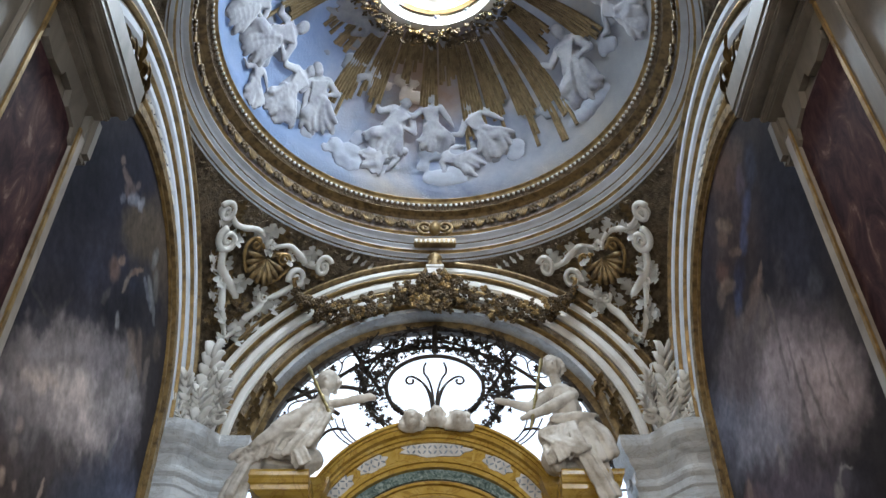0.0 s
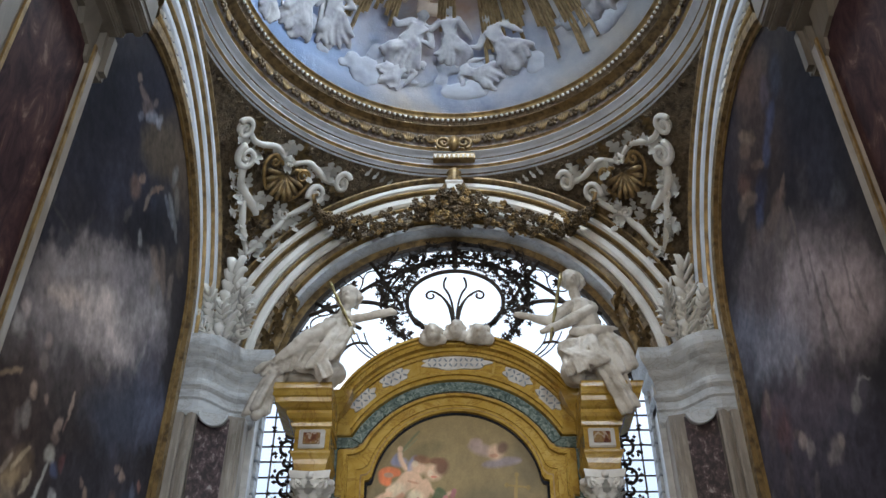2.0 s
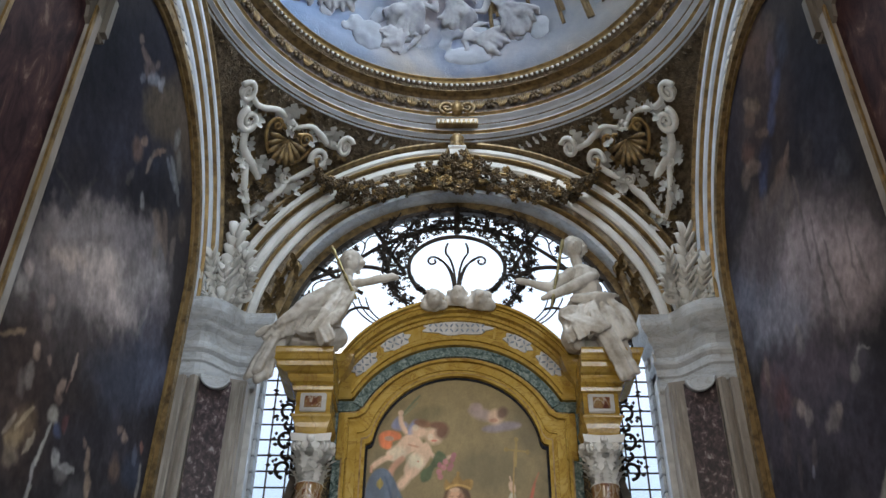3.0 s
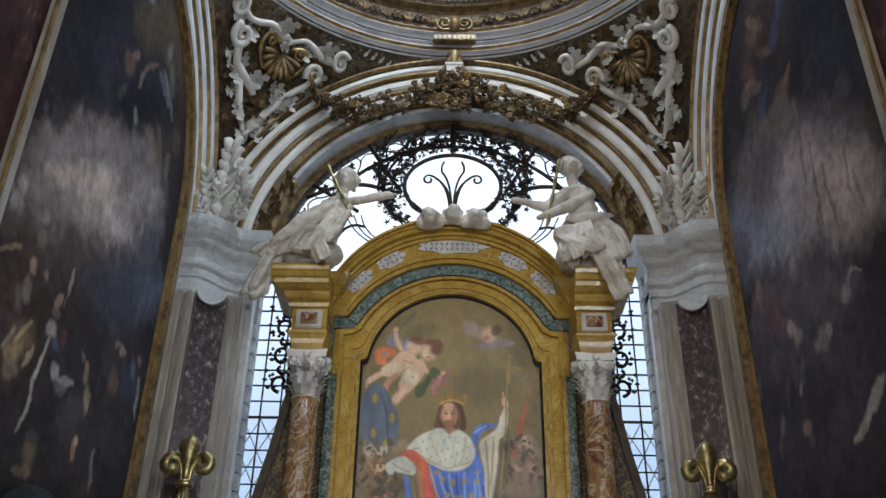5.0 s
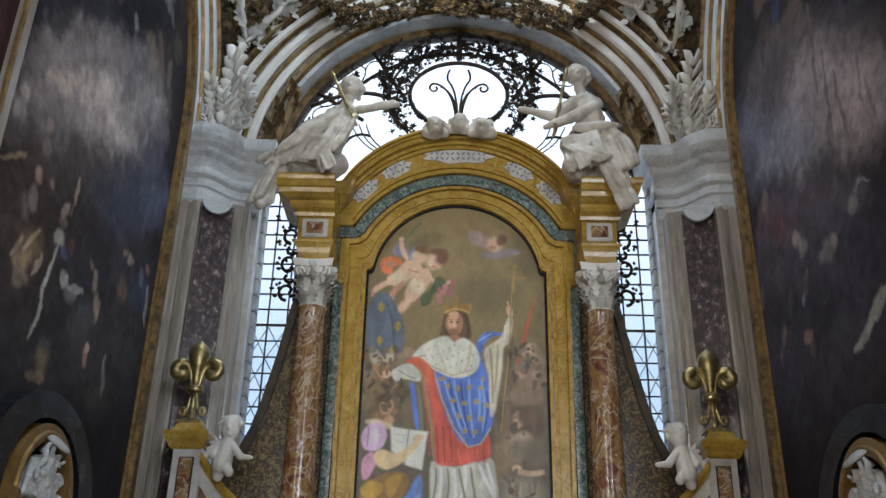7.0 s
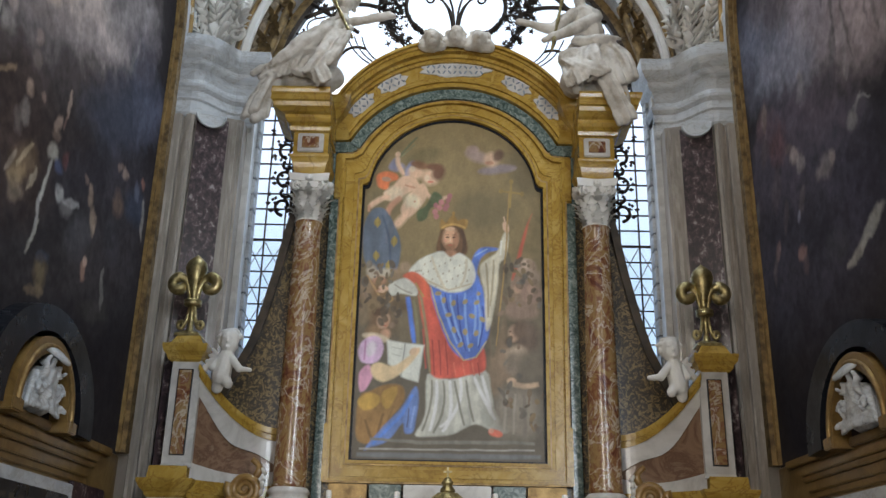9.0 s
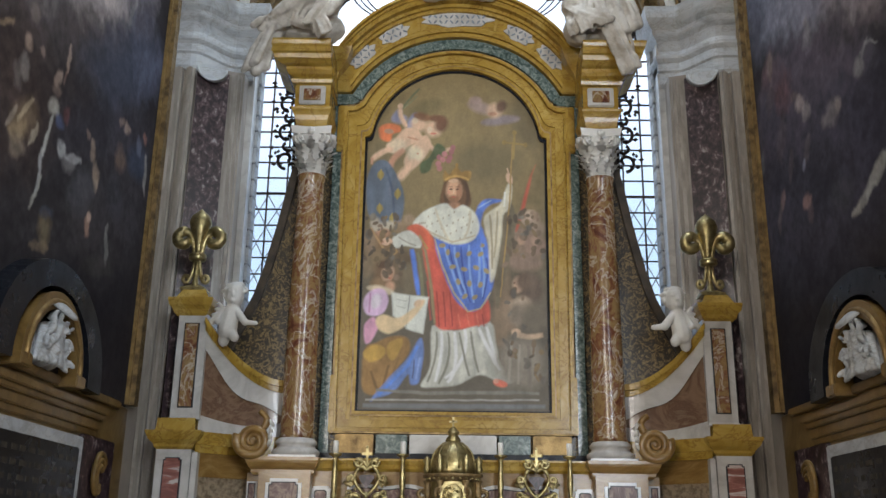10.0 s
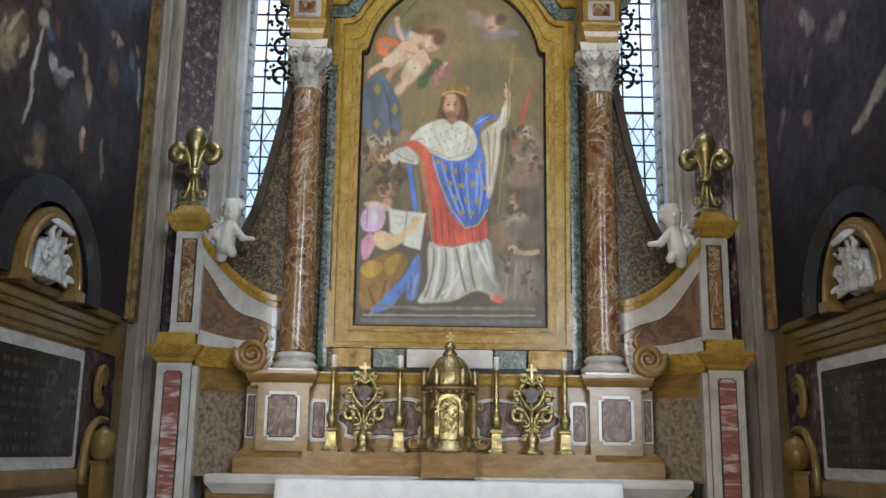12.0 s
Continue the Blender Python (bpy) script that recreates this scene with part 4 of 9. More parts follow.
    def strip(z_of, off, m, name, label=""):
        """A curved band: z_of gives lower and upper height along the flank."""
        loops = []
        a, b = flank_line(off), flank_line(-0.08)
        for i in range(N + 1):
            lo, hi = z_of(i / N)
            loops.append([(*a[i], lo), (*a[i], hi), (*b[i], hi), (*b[i], lo)])
        return part(name, rings(B(), loops), m, fl, label)
    top = lambda t: 2.86 + 0.44 * (1 - t) ** 2.1
    strip(lambda t: (top(t) - 0.05, top(t)), 0.09, YELLOW, "rail", "yellow marble rail")
    strip(lambda t: (top(t) - 0.10, top(t) - 0.05), 0.06, YELLOW, "rail", "yellow marble rail")
    strip(lambda t: (max(2.5, top(t) - 0.27 + 0.03 * math.cos(9 * t)), top(t) - 0.10), 0.035, WHITEMAR, "white_band", "white marble band")
    strip(lambda t: (2.40, 2.53 - 0.05 * math.sin(math.pi * t)), 0.03, WHITEMAR, "white_band", "white marble band")
    strip(lambda t: (2.45, top(t) - 0.16), 0.0, marble("brown_onyx", ((0.3, (0.14, 0.08, 0.05)), (0.45, (0.27, 0.17, 0.11)), (0.55, (0.16, 0.09, 0.06)), (0.7, (0.34, 0.24, 0.16))), 2.2, 2.6, 0.22), "panel", "ringed brown onyx panel")
    strip(lambda t: (2.24, 2.30), 0.05, YELLOW, "cornice", "yellow marble cornice")
    strip(lambda t: (2.30, 2.40), 0.08, YELLOW, "cornice", "yellow marble cornice")
    strip(lambda t: (1.40, 2.24), 0.0, PEBBLE, "lower_wall", "mottled brown stone wall")
    strip(lambda t: (2.06, 2.24), 0.02, PALEYEL, "lower_frieze")
    part("white_strip", box(B(), s * 1.985 - 0.022, s * 1.985 + 0.022, 7.33, 7.42, 1.2, 2.24, 0.005), WHITEMAR, fl, "white marble strip")
    part("dark_side", box(B(), min(s * 2.30, s * 2.36), max(s * 2.30, s * 2.36), 7.62, 7.98, 0, 3.5), PURPLE, fl, "dark purple marble return")

# ---- altar ----
al = thing("altar", "stone altar table under a moulded marble shelf", "altar")
part("base", box(B(), -1.1, 1.1, 6.75, 7.36, 0.36, 1.28, 0.01), PALEYEL, al)
part("step", box(B(), -2.2, 2.2, 5.9, 8.2, 0, 0.18, 0.01), GREYMAR, al, "low marble step")
part("step", box(B(), -1.7, 1.7, 6.3, 8.0, 0.18, 0.36, 0.01), GREYMAR, al, "low marble step")
part("mensa", rect_loft(B(), 0, 7.02, 1.12, 0.38, [(1.27, -0.04), (1.31, 0.0), (1.40, 0.0)]), WHITEMAR, al)
part("shelf", rect_loft(B(), 0, 7.42, 1.84, 0.16, [(1.28, -0.06), (1.32, -0.03), (1.36, 0.0), (1.41, 0.0), (1.425, -0.01)]), WHITEMAR, al, "long moulded shelf")
part("gradine", box(B(), -1.12, 1.12, 7.30, 7.5, 1.42, 1.60, 0.008), PALEYEL, al, "honey-coloured marble gradine")
part("gradine", box(B(), -0.20, 0.20, 7.10, 7.302, 1.42, 1.61, 0.008), PALEYEL, al, "honey-coloured marble gradine")

LINEN = plain("white_linen", (0.80, 0.81, 0.83), (0.68, 0.70, 0.73), 8.0, 0.85, fine=120)
cl = thing("altar_cloth", "white linen altar cloth with a lace hem", "altar cloth")
bm = B()
loops = []
for z, o in ((1.404, -0.4), (1.416, -0.02), (1.412, 0.004), (1.40, 0.012), (1.35, 0.014), (1.26, 0.018)):
    loop = []
    for i in range(120):
        a = i / 120 * 4
        k, t = int(a), a - int(a)
        c = ((-1, -1), (1, -1), (1, 1), (-1, 1))
        p, q = c[k], c[(k + 1) % 4]
        x, y = p[0] + (q[0] - p[0]) * t, p[1] + (q[1] - p[1]) * t
        wv = 0.006 * math.sin(i * 1.9) * max(0, 1.4 - z) * 8
        loop.append((x * (1.17 + max(o, -0.3) + wv), 6.99 + y * (0.40 + max(o, -0.3) + wv), z + 0.003 * math.sin(i * 0.7)))
    loops.append(loop)
rings(bm, loops, True, False)
bm.faces.new([bm.verts.new(p) for p in loops[0]])
part("linen", bm, LINEN, cl, soft=True)
for i in range(60):
    x = -1.17 + 2.34 * (i + 0.5) / 60
    part("lace_scallop", prism(B(), [(x + a, 1.265 + b) for a, b in arc(0, 0, 0.022, 180, 360, 8)], 6.565, 6.571), LINEN, cl)


# ---- gilt bronzes on the gradine ----
def candlestick(x):
    th = thing("candlestick", "gilt bronze candlestick with a white candle", "candlestick", "candlesticks on the altar", at=(x, 7.36, 1.6))
    part("foot", rect_loft(B(), 0, 0, 0.04, 0.04, [(0, 0.018), (0.02, 0.022), (0.035, 0.005), (0.045, 0.0), (0.15, -0.006), (0.16, 0.008), (0.175, 0.01), (0.19, -0.015)]), BRASS, th)
    for a in (-1, 1):
        for b in (-1, 1):
            part("claw", lathe(B(), [(0.004, -0.0), (0.016, 0.008), (0.016, 0.02), (0.004, 0.03)], 8, (a * 0.05, b * 0.05, 0)), BRASS, th, soft=True)
    part("stem", lathe(B(), [(0.02, 0.19), (0.03, 0.205), (0.042, 0.24), (0.044, 0.27), (0.03, 0.30), (0.018, 0.31), (0.026, 0.33), (0.018, 0.345), (0.016, 0.36), (0.024, 0.42), (0.02, 0.5), (0.014, 0.59), (0.02, 0.6), (0.014, 0.61), (0.03, 0.625), (0.05, 0.635), (0.05, 0.645), (0.02, 0.648)], 18), BRASS, th, soft=True)
    part("candle", lathe(B(), [(0.022, 0.645), (0.022, 0.735), (0.016, 0.742), (0.003, 0.744)], 16), plain("candle_wax", (0.82, 0.80, 0.76), (0.74, 0.71, 0.66), 8, 0.5), th, "short white candle", True)


for x in (-0.905, -0.385, 0.365, 0.895):
    candlestick(x)


def reliquary(x):
    th = thing("gilt_ornament", "gilt bronze openwork reliquary with lily scrolls and cross", "altar ornament", "reliquaries on the altar", at=(x, 7.36, 1.6))
    part("foot", lathe(B(), [(0.09, 0), (0.09, 0.02), (0.07, 0.03), (0.04, 0.05), (0.05, 0.09), (0.055, 0.12), (0.035, 0.15), (0.02, 0.17)], 20), BRASS, th, soft=True)
    for s in (-1, 1):
        pts = [(s * v.x, 0, v.y) for v in bez((0.015, 0.15, 0), (0.02, 0.34, 0), (0.1, 0.34, 0))] + [(s * u, 0, w) for u, w in spiral(0.105, 0.285, 0.055, 0.02, 1.5, -0.85, 14)]
        part("lily_scroll", tube(B(), pts, [0.013] * 10 + [0.022] * 16 + [0.03] * 4, 8), BRASS, th, soft=True)
        part("heart_side", tube(B(), [(s * v.x, 0, v.y) for v in bez((0.0, 0.33, 0), (0.12, 0.43, 0), (0.085, 0.5, 0))] + [(s * v.x, 0, v.y) for v in bez((0.085, 0.5, 0), (0.05, 0.58, 0), (0.0, 0.52, 0))], 0.014, 8), BRASS, th, soft=True)
        part("leaf_scroll", tube(B(), [(s * v.x, 0, v.y) for v in bez((0.0, 0.54, 0), (0.03, 0.62, 0), (0.085, 0.60, 0))], [0.012] * 8 + [0.016] * 7, 8), BRASS, th, soft=True)
        for k in range(5):
            part("bead", lathe(B(), [(0.002, -0.014), (0.013, 0), (0.002, 0.014)], 8, (s * (0.085 + 0.02 * math.sin(k)), 0, 0.38 + 0.04 * k)), BRASS, th, soft=True)
        for cx, cz, r, a0, tn in ((0.055, 0.235, 0.04, 2.2, 1.3), (0.135, 0.345, 0.035, -0.6, -1.3), (0.12, 0.46, 0.03, -1.2, 1.4), (0.06, 0.575, 0.032, 0.4, -1.3), (0.045, 0.12, 0.03, 0.2, 1.2)):
            part("leaf_curl", tube(B(), [(s * u, -0.012, w) for u, w in spiral(cx, cz, r, 0.008, a0, tn, 16)], [0.014 - 0.0004 * i for i in range(17)], 7), BRASS, th, soft=True)
        for k in range(3):
            part("leaf", leaf_mesh(0.085, 0.03, 3, 0.4), BRASS, th, soft=True).matrix_local = pose(s * (0.03 + 0.035 * k), -0.01, 0.17 + 0.12 * k, 0, s * (35 + 20 * k), 0)
    part("stem", tube(B(), [(0, 0, 0.15), (0, 0, 0.36)], [0.02, 0.014], 8), BRASS, th, soft=True)
    part("heart_plate", prism(B(), [(0.06 * math.sin(t) ** 3 * 1.0, 0.45 + 0.055 * (math.cos(t) - 0.35 * math.cos(2 * t))) for t in (2 * math.pi * i / 24 for i in range(24))], -0.004, 0.004), PURPLE, th, "dark heart-shaped plate")
    part("cross", box(box(B(), -0.009, 0.009, -0.008, 0.008, 0.57, 0.69), -0.04, 0.04, -0.007, 0.007, 0.635, 0.655), BRASS, th)
    for u, w in ((-0.042, 0.645), (0.042, 0.645), (0, 0.695)):
        part("cross_tip", lathe(B(), [(0.002, -0.014), (0.013, 0), (0.002, 0.014)], 8, (u, 0, w)), BRASS, th, soft=True)


reliquary(-0.66)
reliquary(0.64)

tb = thing("tabernacle", "gilt bronze domed tabernacle with relief door and cross", "tabernacle", at=(0.0, 7.26, 1.61))
tb.scale = (1.12, 1.05, 0.92)
part("base", lathe(B(), [(0.2, 0), (0.2, 0.03), (0.18, 0.04), (0.17, 0.08), (0.15, 0.1)], 32), BRASS, tb, soft=True)
part("drum", lathe(B(), [(0.15, 0.1), (0.15, 0.47)], 32), BRASS, tb)
part("cornice", lathe(B(), [(0.15, 0.46), (0.17, 0.47), (0.175, 0.49), (0.2, 0.50), (0.2, 0.52), (0.16, 0.525)], 32), DARKGILT, tb, "dark moulded cornice", True)
part("dome", lathe(B(), [(0.155, 0.52), (0.155, 0.56), (0.15, 0.62), (0.13, 0.69), (0.10, 0.74), (0.06, 0.78), (0.04, 0.79), (0.05, 0.81), (0.03, 0.84), (0.02, 0.87), (0.026, 0.89), (0.008, 0.91)], 32), BRASS, tb, soft=True)
part("cross", box(box(B(), -0.007, 0.007, -0.006, 0.006, 0.90, 0.99), -0.028, 0.028, -0.006, 0.006, 0.945, 0.96), BRASS, tb)
rr = random.Random(8)
door = part("door", band(B(), [(x * 0.9, z) for x, z in [(0.075, 0.14)] + arc(0, 0.36, 0.075, 0, 180, 12) + [(-0.075, 0.14)]], [(0.095, 0.13)] + arc(0, 0.36, 0.095, 0, 180, 12) + [(-0.095, 0.13)], -0.168, -0.12), BRASS, tb, "arched relief door")
for i in range(56):
    z, r = 0.15 + 0.27 * i / 56, rr.uniform(0.007, 0.016)
    part("relief", lathe(B(), [(0.002, -r), (r, -0.3 * r), (0.8 * r, 0.5 * r), (0.002, 1.3 * r)], 7, (rr.uniform(-0.062, 0.062), -0.148, z)), BRASS, door, soft=True)
for k in range(12):
    a = radians(30 * k + 15)
    part("dome_rib", tube(B(), [(1.02 * r * math.cos(a), 1.02 * r * math.sin(a), z) for r, z in ((0.155, 0.56), (0.15, 0.62), (0.13, 0.69), (0.10, 0.74), (0.06, 0.78))], 0.006, 5), BRASS, tb, soft=True)
for k in range(24):
    a = radians(15 * k)
    part("boss", lathe(B(), [(0.002, -0.012), (0.012, 0), (0.002, 0.012)], 6, (0.178 * math.cos(a), 0.178 * math.sin(a), 0.482)), BRASS, tb, soft=True)
part("lantern", lathe(B(), [(0.045, 0.785), (0.055, 0.80), (0.032, 0.815), (0.032, 0.85), (0.045, 0.86), (0.03, 0.88), (0.01, 0.90)], 16), BRASS, tb, soft=True)
for k in range(6):
    a = radians(60 * k)
    ca, sa = math.cos(a), math.sin(a)
    part("colonnette", lathe(B(), [(0.026, 0.1), (0.03, 0.13), (0.018, 0.15), (0.024, 0.20), (0.03, 0.27), (0.02, 0.34), (0.028, 0.40), (0.018, 0.43), (0.032, 0.47)], 10, (0.168 * ca, 0.168 * sa, 0)), DARKGILT, tb, soft=True)
    part("finial", lathe(B(), [(0.012, 0.52), (0.026, 0.56), (0.02, 0.6), (0.028, 0.63), (0.004, 0.67)], 10, (0.175 * ca, 0.175 * sa, 0)), BRASS, tb, soft=True)
    part("foot_scroll", tube(B(), [(ca * (0.2 + u), sa * (0.2 + u), 0.075 + w) for u, w in spiral(0.03, 0.0, 0.055, 0.015, 2.6, 1.5, 20)], [0.02] * 10 + [0.016] * 11, 7), DARKGILT, tb, soft=True)
    part("wing_scroll", tube(B(), [(ca * (0.185 + u), sa * (0.185 + u), 0.36 + w) for u, w in spiral(0.015, 0.0, 0.045, 0.012, 3.4, -1.4, 18)], 0.014, 6), DARKGILT, tb, soft=True)
# curved panels on the wall behind them
gp = thing("gradine_panels", "grey and pink marble panels in white borders", "marble inlay", kind="structure")
for s in (-1, 1):
    for w, h, m, y in ((0.40, 0.19, WHITEMAR, 7.476), (0.37, 0.16, DARKBAND, 7.473), (0.36, 0.15, AGATE, 7.469)):
        pts = []
        for k in range(48):
            a = 2 * math.pi * k / 48
            r = 1 / max(abs(math.cos(a)), abs(math.sin(a))) ** 0.6 * (0.86 + 0.07 * math.cos(6 * a))
            pts.append((s * 0.52 + w * r * math.cos(a), 1.86 + h * r * math.sin(a)))
        part("inlay_panel", prism(B(), pts, y, 7.485), m, gp)


# ---- plain statuary: capsules fused into one smooth mesh ----
def capsule(bm, a, b, r0, r1=None, n=10):
    a, b, r1 = Vector(a), Vector(b), r0 if r1 is None else r1
    d = (b - a)
    d = d.normalized() if d.length > 1e-5 else Vector((0, 0, 1))
    pts, rad = [], []
    for t in (-0.98, -0.7, -0.3):
        pts.append(a + d * r0 * t)
        rad.append(r0 * math.sqrt(1 - t * t))
    pts += [a + d * 1e-4, b]
    rad += [r0, r1]
    for t in (0.3, 0.7, 0.98):
        pts.append(b + d * r1 * t)
        rad.append(r1 * math.sqrt(1 - t * t))
    tube(bm, pts, rad, n)


folds = bpy.data.textures.new("folds", "MARBLE")
folds.noise_scale, folds.noise_depth, folds.turbulence, folds.marble_type = 0.22, 2, 6.0, "SOFT"


def fused(name, caps, m, label, category, group="", voxel=0.011, wrinkle=0.02, kind="", parent=None, grow=1.0, press=None):
    """press: a point, a normal and a share by which the figure is flattened into relief."""
    bm = B()
    for c in caps:
        capsule(bm, c[0], c[1], *(grow * r for r in c[2:]))
    for v in bm.verts if press else ():
        v.co -= press[1] * ((v.co - press[0]).dot(press[1]) * press[2])
    ob = part(name, bm, m, parent, "", True)
    tagged(ob, label, "" if parent else category, group, kind)
    md = ob.modifiers.new("fuse", "REMESH")
    md.mode, md.voxel_size, md.use_smooth_shade = "VOXEL", voxel, True
    sm = ob.modifiers.new("soften", "SMOOTH")
    sm.factor, sm.iterations = 0.5, 1
    if wrinkle:
        dp = ob.modifiers.new("folds", "DISPLACE")
        dp.texture, dp.strength, dp.mid_level, dp.texture_coords = folds, wrinkle, 0.5, "GLOBAL"
    return ob


def drape(a, b, c, r, n=5, spread=0.05, seed=0):
    """Fold ridges that fan from a over b to c."""
    q = random.Random(seed)
    out = []
    n, r = n + 4, r * 0.62
    for i in range(n):
        o = Vector(((i / (n - 1) - 0.5) * 2 * spread, q.uniform(-0.4, 0.4) * spread, (i / (n - 1) - 0.5) * spread))
        pts = bez(Vector(a) + o * 0.6, Vector(b) + o * 1.3, Vector(c) + o * 1.15, 5)
        out += [(p, w, r * q.uniform(0.75, 1.25)) for p, w in zip(pts, pts[1:])]
    return out


def head(c, r=0.095):
    q = random.Random(int(c[0] * 100))
    out = [((c[0], c[1], c[2] - 0.02), (c[0], c[1], c[2] + 0.04), r * 0.86)]
    for i in range(70):
        a, b = q.uniform(0, 6.28), q.uniform(-0.5, 1.5)
        if math.sin(a) < -0.3 and b < 0.75:
            continue
        p = Vector((c[0] + r * 0.95 * math.cos(a) * math.cos(b), c[1] + 0.03 + r * 0.75 * math.sin(a) * math.cos(b), c[2] + 0.03 + r * 0.9 * math.sin(b)))
        p += (p - Vector(c)).normalized() * 0.14 * r
        w = p + Vector((q.uniform(-0.4, 0.4), q.uniform(-0.2, 0.2), q.uniform(-0.5, 0.1))) * r
        out.append((p, w, q.uniform(0.2, 0.3) * r, 0.16 * r))
    y = c[1] - r * 0.84
    out += [((c[0], y, c[2] + 0.25 * r), (c[0], y - 0.16 * r, c[2] - 0.1 * r), 0.12 * r), ((c[0] - 0.4 * r, y + 0.1 * r, c[2] + 0.38 * r), (c[0] + 0.4 * r, y + 0.1 * r, c[2] + 0.38 * r), 0.13 * r), ((c[0], y + 0.1 * r, c[2] - 0.65 * r), (c[0], y + 0.1 * r, c[2] - 0.65 * r), 0.22 * r)]
    return out


YS = 7.46
left = head((-1.04, YS, 6.84)) + [((-1.06, YS, 6.7), (-1.1, YS, 6.6), 0.055), ((-1.13, YS + 0.02, 6.52), (-1.3, YS + 0.03, 6.2), 0.125, 0.14),
        ((-1.03, YS - 0.05, 6.55), (-0.8, YS - 0.1, 6.56), 0.05, 0.042), ((-0.8, YS - 0.1, 6.56), (-0.63, YS - 0.1, 6.61), 0.042, 0.03), ((-0.62, YS - 0.1, 6.61), (-0.58, YS - 0.1, 6.6), 0.03, 0.02),
        ((-1.2, YS - 0.1, 6.5), (-1.05, YS - 0.16, 6.36), 0.05, 0.045), ((-1.05, YS - 0.16, 6.36), (-0.95, YS - 0.16, 6.42), 0.04, 0.03),
        ((-1.28, YS, 6.12), (-1.58, YS - 0.1, 5.98), 0.115, 0.085), ((-1.58, YS - 0.1, 5.98), (-1.68, YS - 0.12, 5.62), 0.08, 0.055), ((-1.68, YS - 0.12, 5.6), (-1.74, YS - 0.2, 5.46), 0.045, 0.035),
        ((-1.25, YS - 0.06, 6.1), (-1.2, YS - 0.14, 5.9), 0.09, 0.05), ((-1.3, YS + 0.05, 6.0), (-1.15, YS + 0.05, 5.96), 0.09, 0.07)]
left += drape((-1.25, YS - 0.12, 6.2), (-1.45, YS - 0.2, 6.12), (-1.64, YS - 0.2, 5.9), 0.025, 6, 0.07, 1) + drape((-1.1, YS - 0.1, 6.5), (-1.2, YS - 0.17, 6.3), (-1.35, YS - 0.15, 6.1), 0.022, 5, 0.06, 2)
left += drape((-1.6, YS - 0.1, 5.9), (-1.68, YS - 0.18, 5.75), (-1.7, YS - 0.15, 5.5), 0.022, 4, 0.05, 3) + drape((-1.2, YS - 0.1, 6.12), (-1.22, YS - 0.2, 6.0), (-1.18, YS - 0.18, 5.86), 0.02, 5, 0.06, 4)
left += drape((-1.3, YS - 0.1, 6.3), (-1.42, YS - 0.2, 6.2), (-1.5, YS - 0.18, 5.92), 0.035, 6, 0.10, 11) + drape((-1.05, YS - 0.1, 6.6), (-1.1, YS - 0.2, 6.4), (-1.15, YS - 0.2, 6.1), 0.03, 5, 0.07, 12) + [((-1.5, YS, 6.0), (-1.25, YS, 5.98), 0.12)]
left += drape((-1.3, YS - 0.16, 6.16), (-1.5, YS - 0.24, 6.1), (-1.66, YS - 0.22, 5.94), 0.03, 5, 0.10, 21) + drape((-1.62, YS - 0.16, 5.95), (-1.7, YS - 0.22, 5.75), (-1.78, YS - 0.2, 5.52), 0.035, 5, 0.06, 22)
left += drape((-1.25, YS - 0.2, 6.02), (-1.2, YS - 0.3, 5.92), (-1.14, YS - 0.3, 5.78), 0.03, 4, 0.05, 23) + drape((-1.5, YS - 0.15, 6.0), (-1.35, YS - 0.22, 5.93), (-1.15, YS - 0.2, 5.9), 0.035, 4, 0.04, 24)
left += [((-1.12, YS + 0.04, 6.46), (-1.28, YS + 0.03, 6.1), 0.13, 0.15), ((-1.28, YS, 6.05), (-1.58, YS - 0.06, 6.0), 0.12, 0.10), ((-1.12, YS + 0.06, 6.04), (-1.25, YS + 0.02, 5.98), 0.10, 0.12)]
left += drape((-1.08, YS - 0.14, 6.5), (-1.28, YS - 0.26, 6.28), (-1.5, YS - 0.22, 6.06), 0.05, 4, 0.10, 31) + drape((-1.02, YS - 0.12, 6.44), (-1.06, YS - 0.24, 6.2), (-1.22, YS - 0.26, 5.94), 0.045, 4, 0.09, 32)
fused("statue", left, STATUE, "pale stucco figure reclining on the pediment, arm outstretched", "statue", "figures on the pediment", voxel=0.0085, wrinkle=0.017, grow=1.08)
right = head((1.135, YS, 7.02)) + [((1.15, YS, 6.9), (1.17, YS, 6.8), 0.055), ((1.2, YS, 6.68), (1.28, YS + 0.02, 6.32), 0.13, 0.14), ((1.1, YS, 6.7), (1.3, YS, 6.7), 0.075),
         ((1.08, YS - 0.08, 6.68), (0.88, YS - 0.14, 6.46), 0.052, 0.045), ((0.88, YS - 0.14, 6.46), (0.62, YS - 0.14, 6.53), 0.042, 0.028), ((0.62, YS - 0.14, 6.53), (0.57, YS - 0.14, 6.54), 0.03, 0.02),
         ((1.28, YS - 0.1, 6.62), (1.02, YS - 0.18, 6.42), 0.05, 0.045), ((1.02, YS - 0.18, 6.42), (0.80, YS - 0.18, 6.32), 0.042, 0.03),
         ((1.28, YS, 6.2), (1.02, YS - 0.15, 6.14), 0.13, 0.1), ((1.02, YS - 0.15, 6.14), (1.08, YS - 0.12, 5.88), 0.09, 0.08), ((1.1, YS, 5.96), (1.35, YS, 5.96), 0.1),
         ((1.3, YS, 6.2), (1.36, YS - 0.1, 5.95), 0.12, 0.09), ((1.36, YS - 0.1, 5.95), (1.46, YS - 0.12, 5.62), 0.09, 0.055), ((1.46, YS - 0.12, 5.6), (1.5, YS - 0.2, 5.5), 0.045, 0.035)]
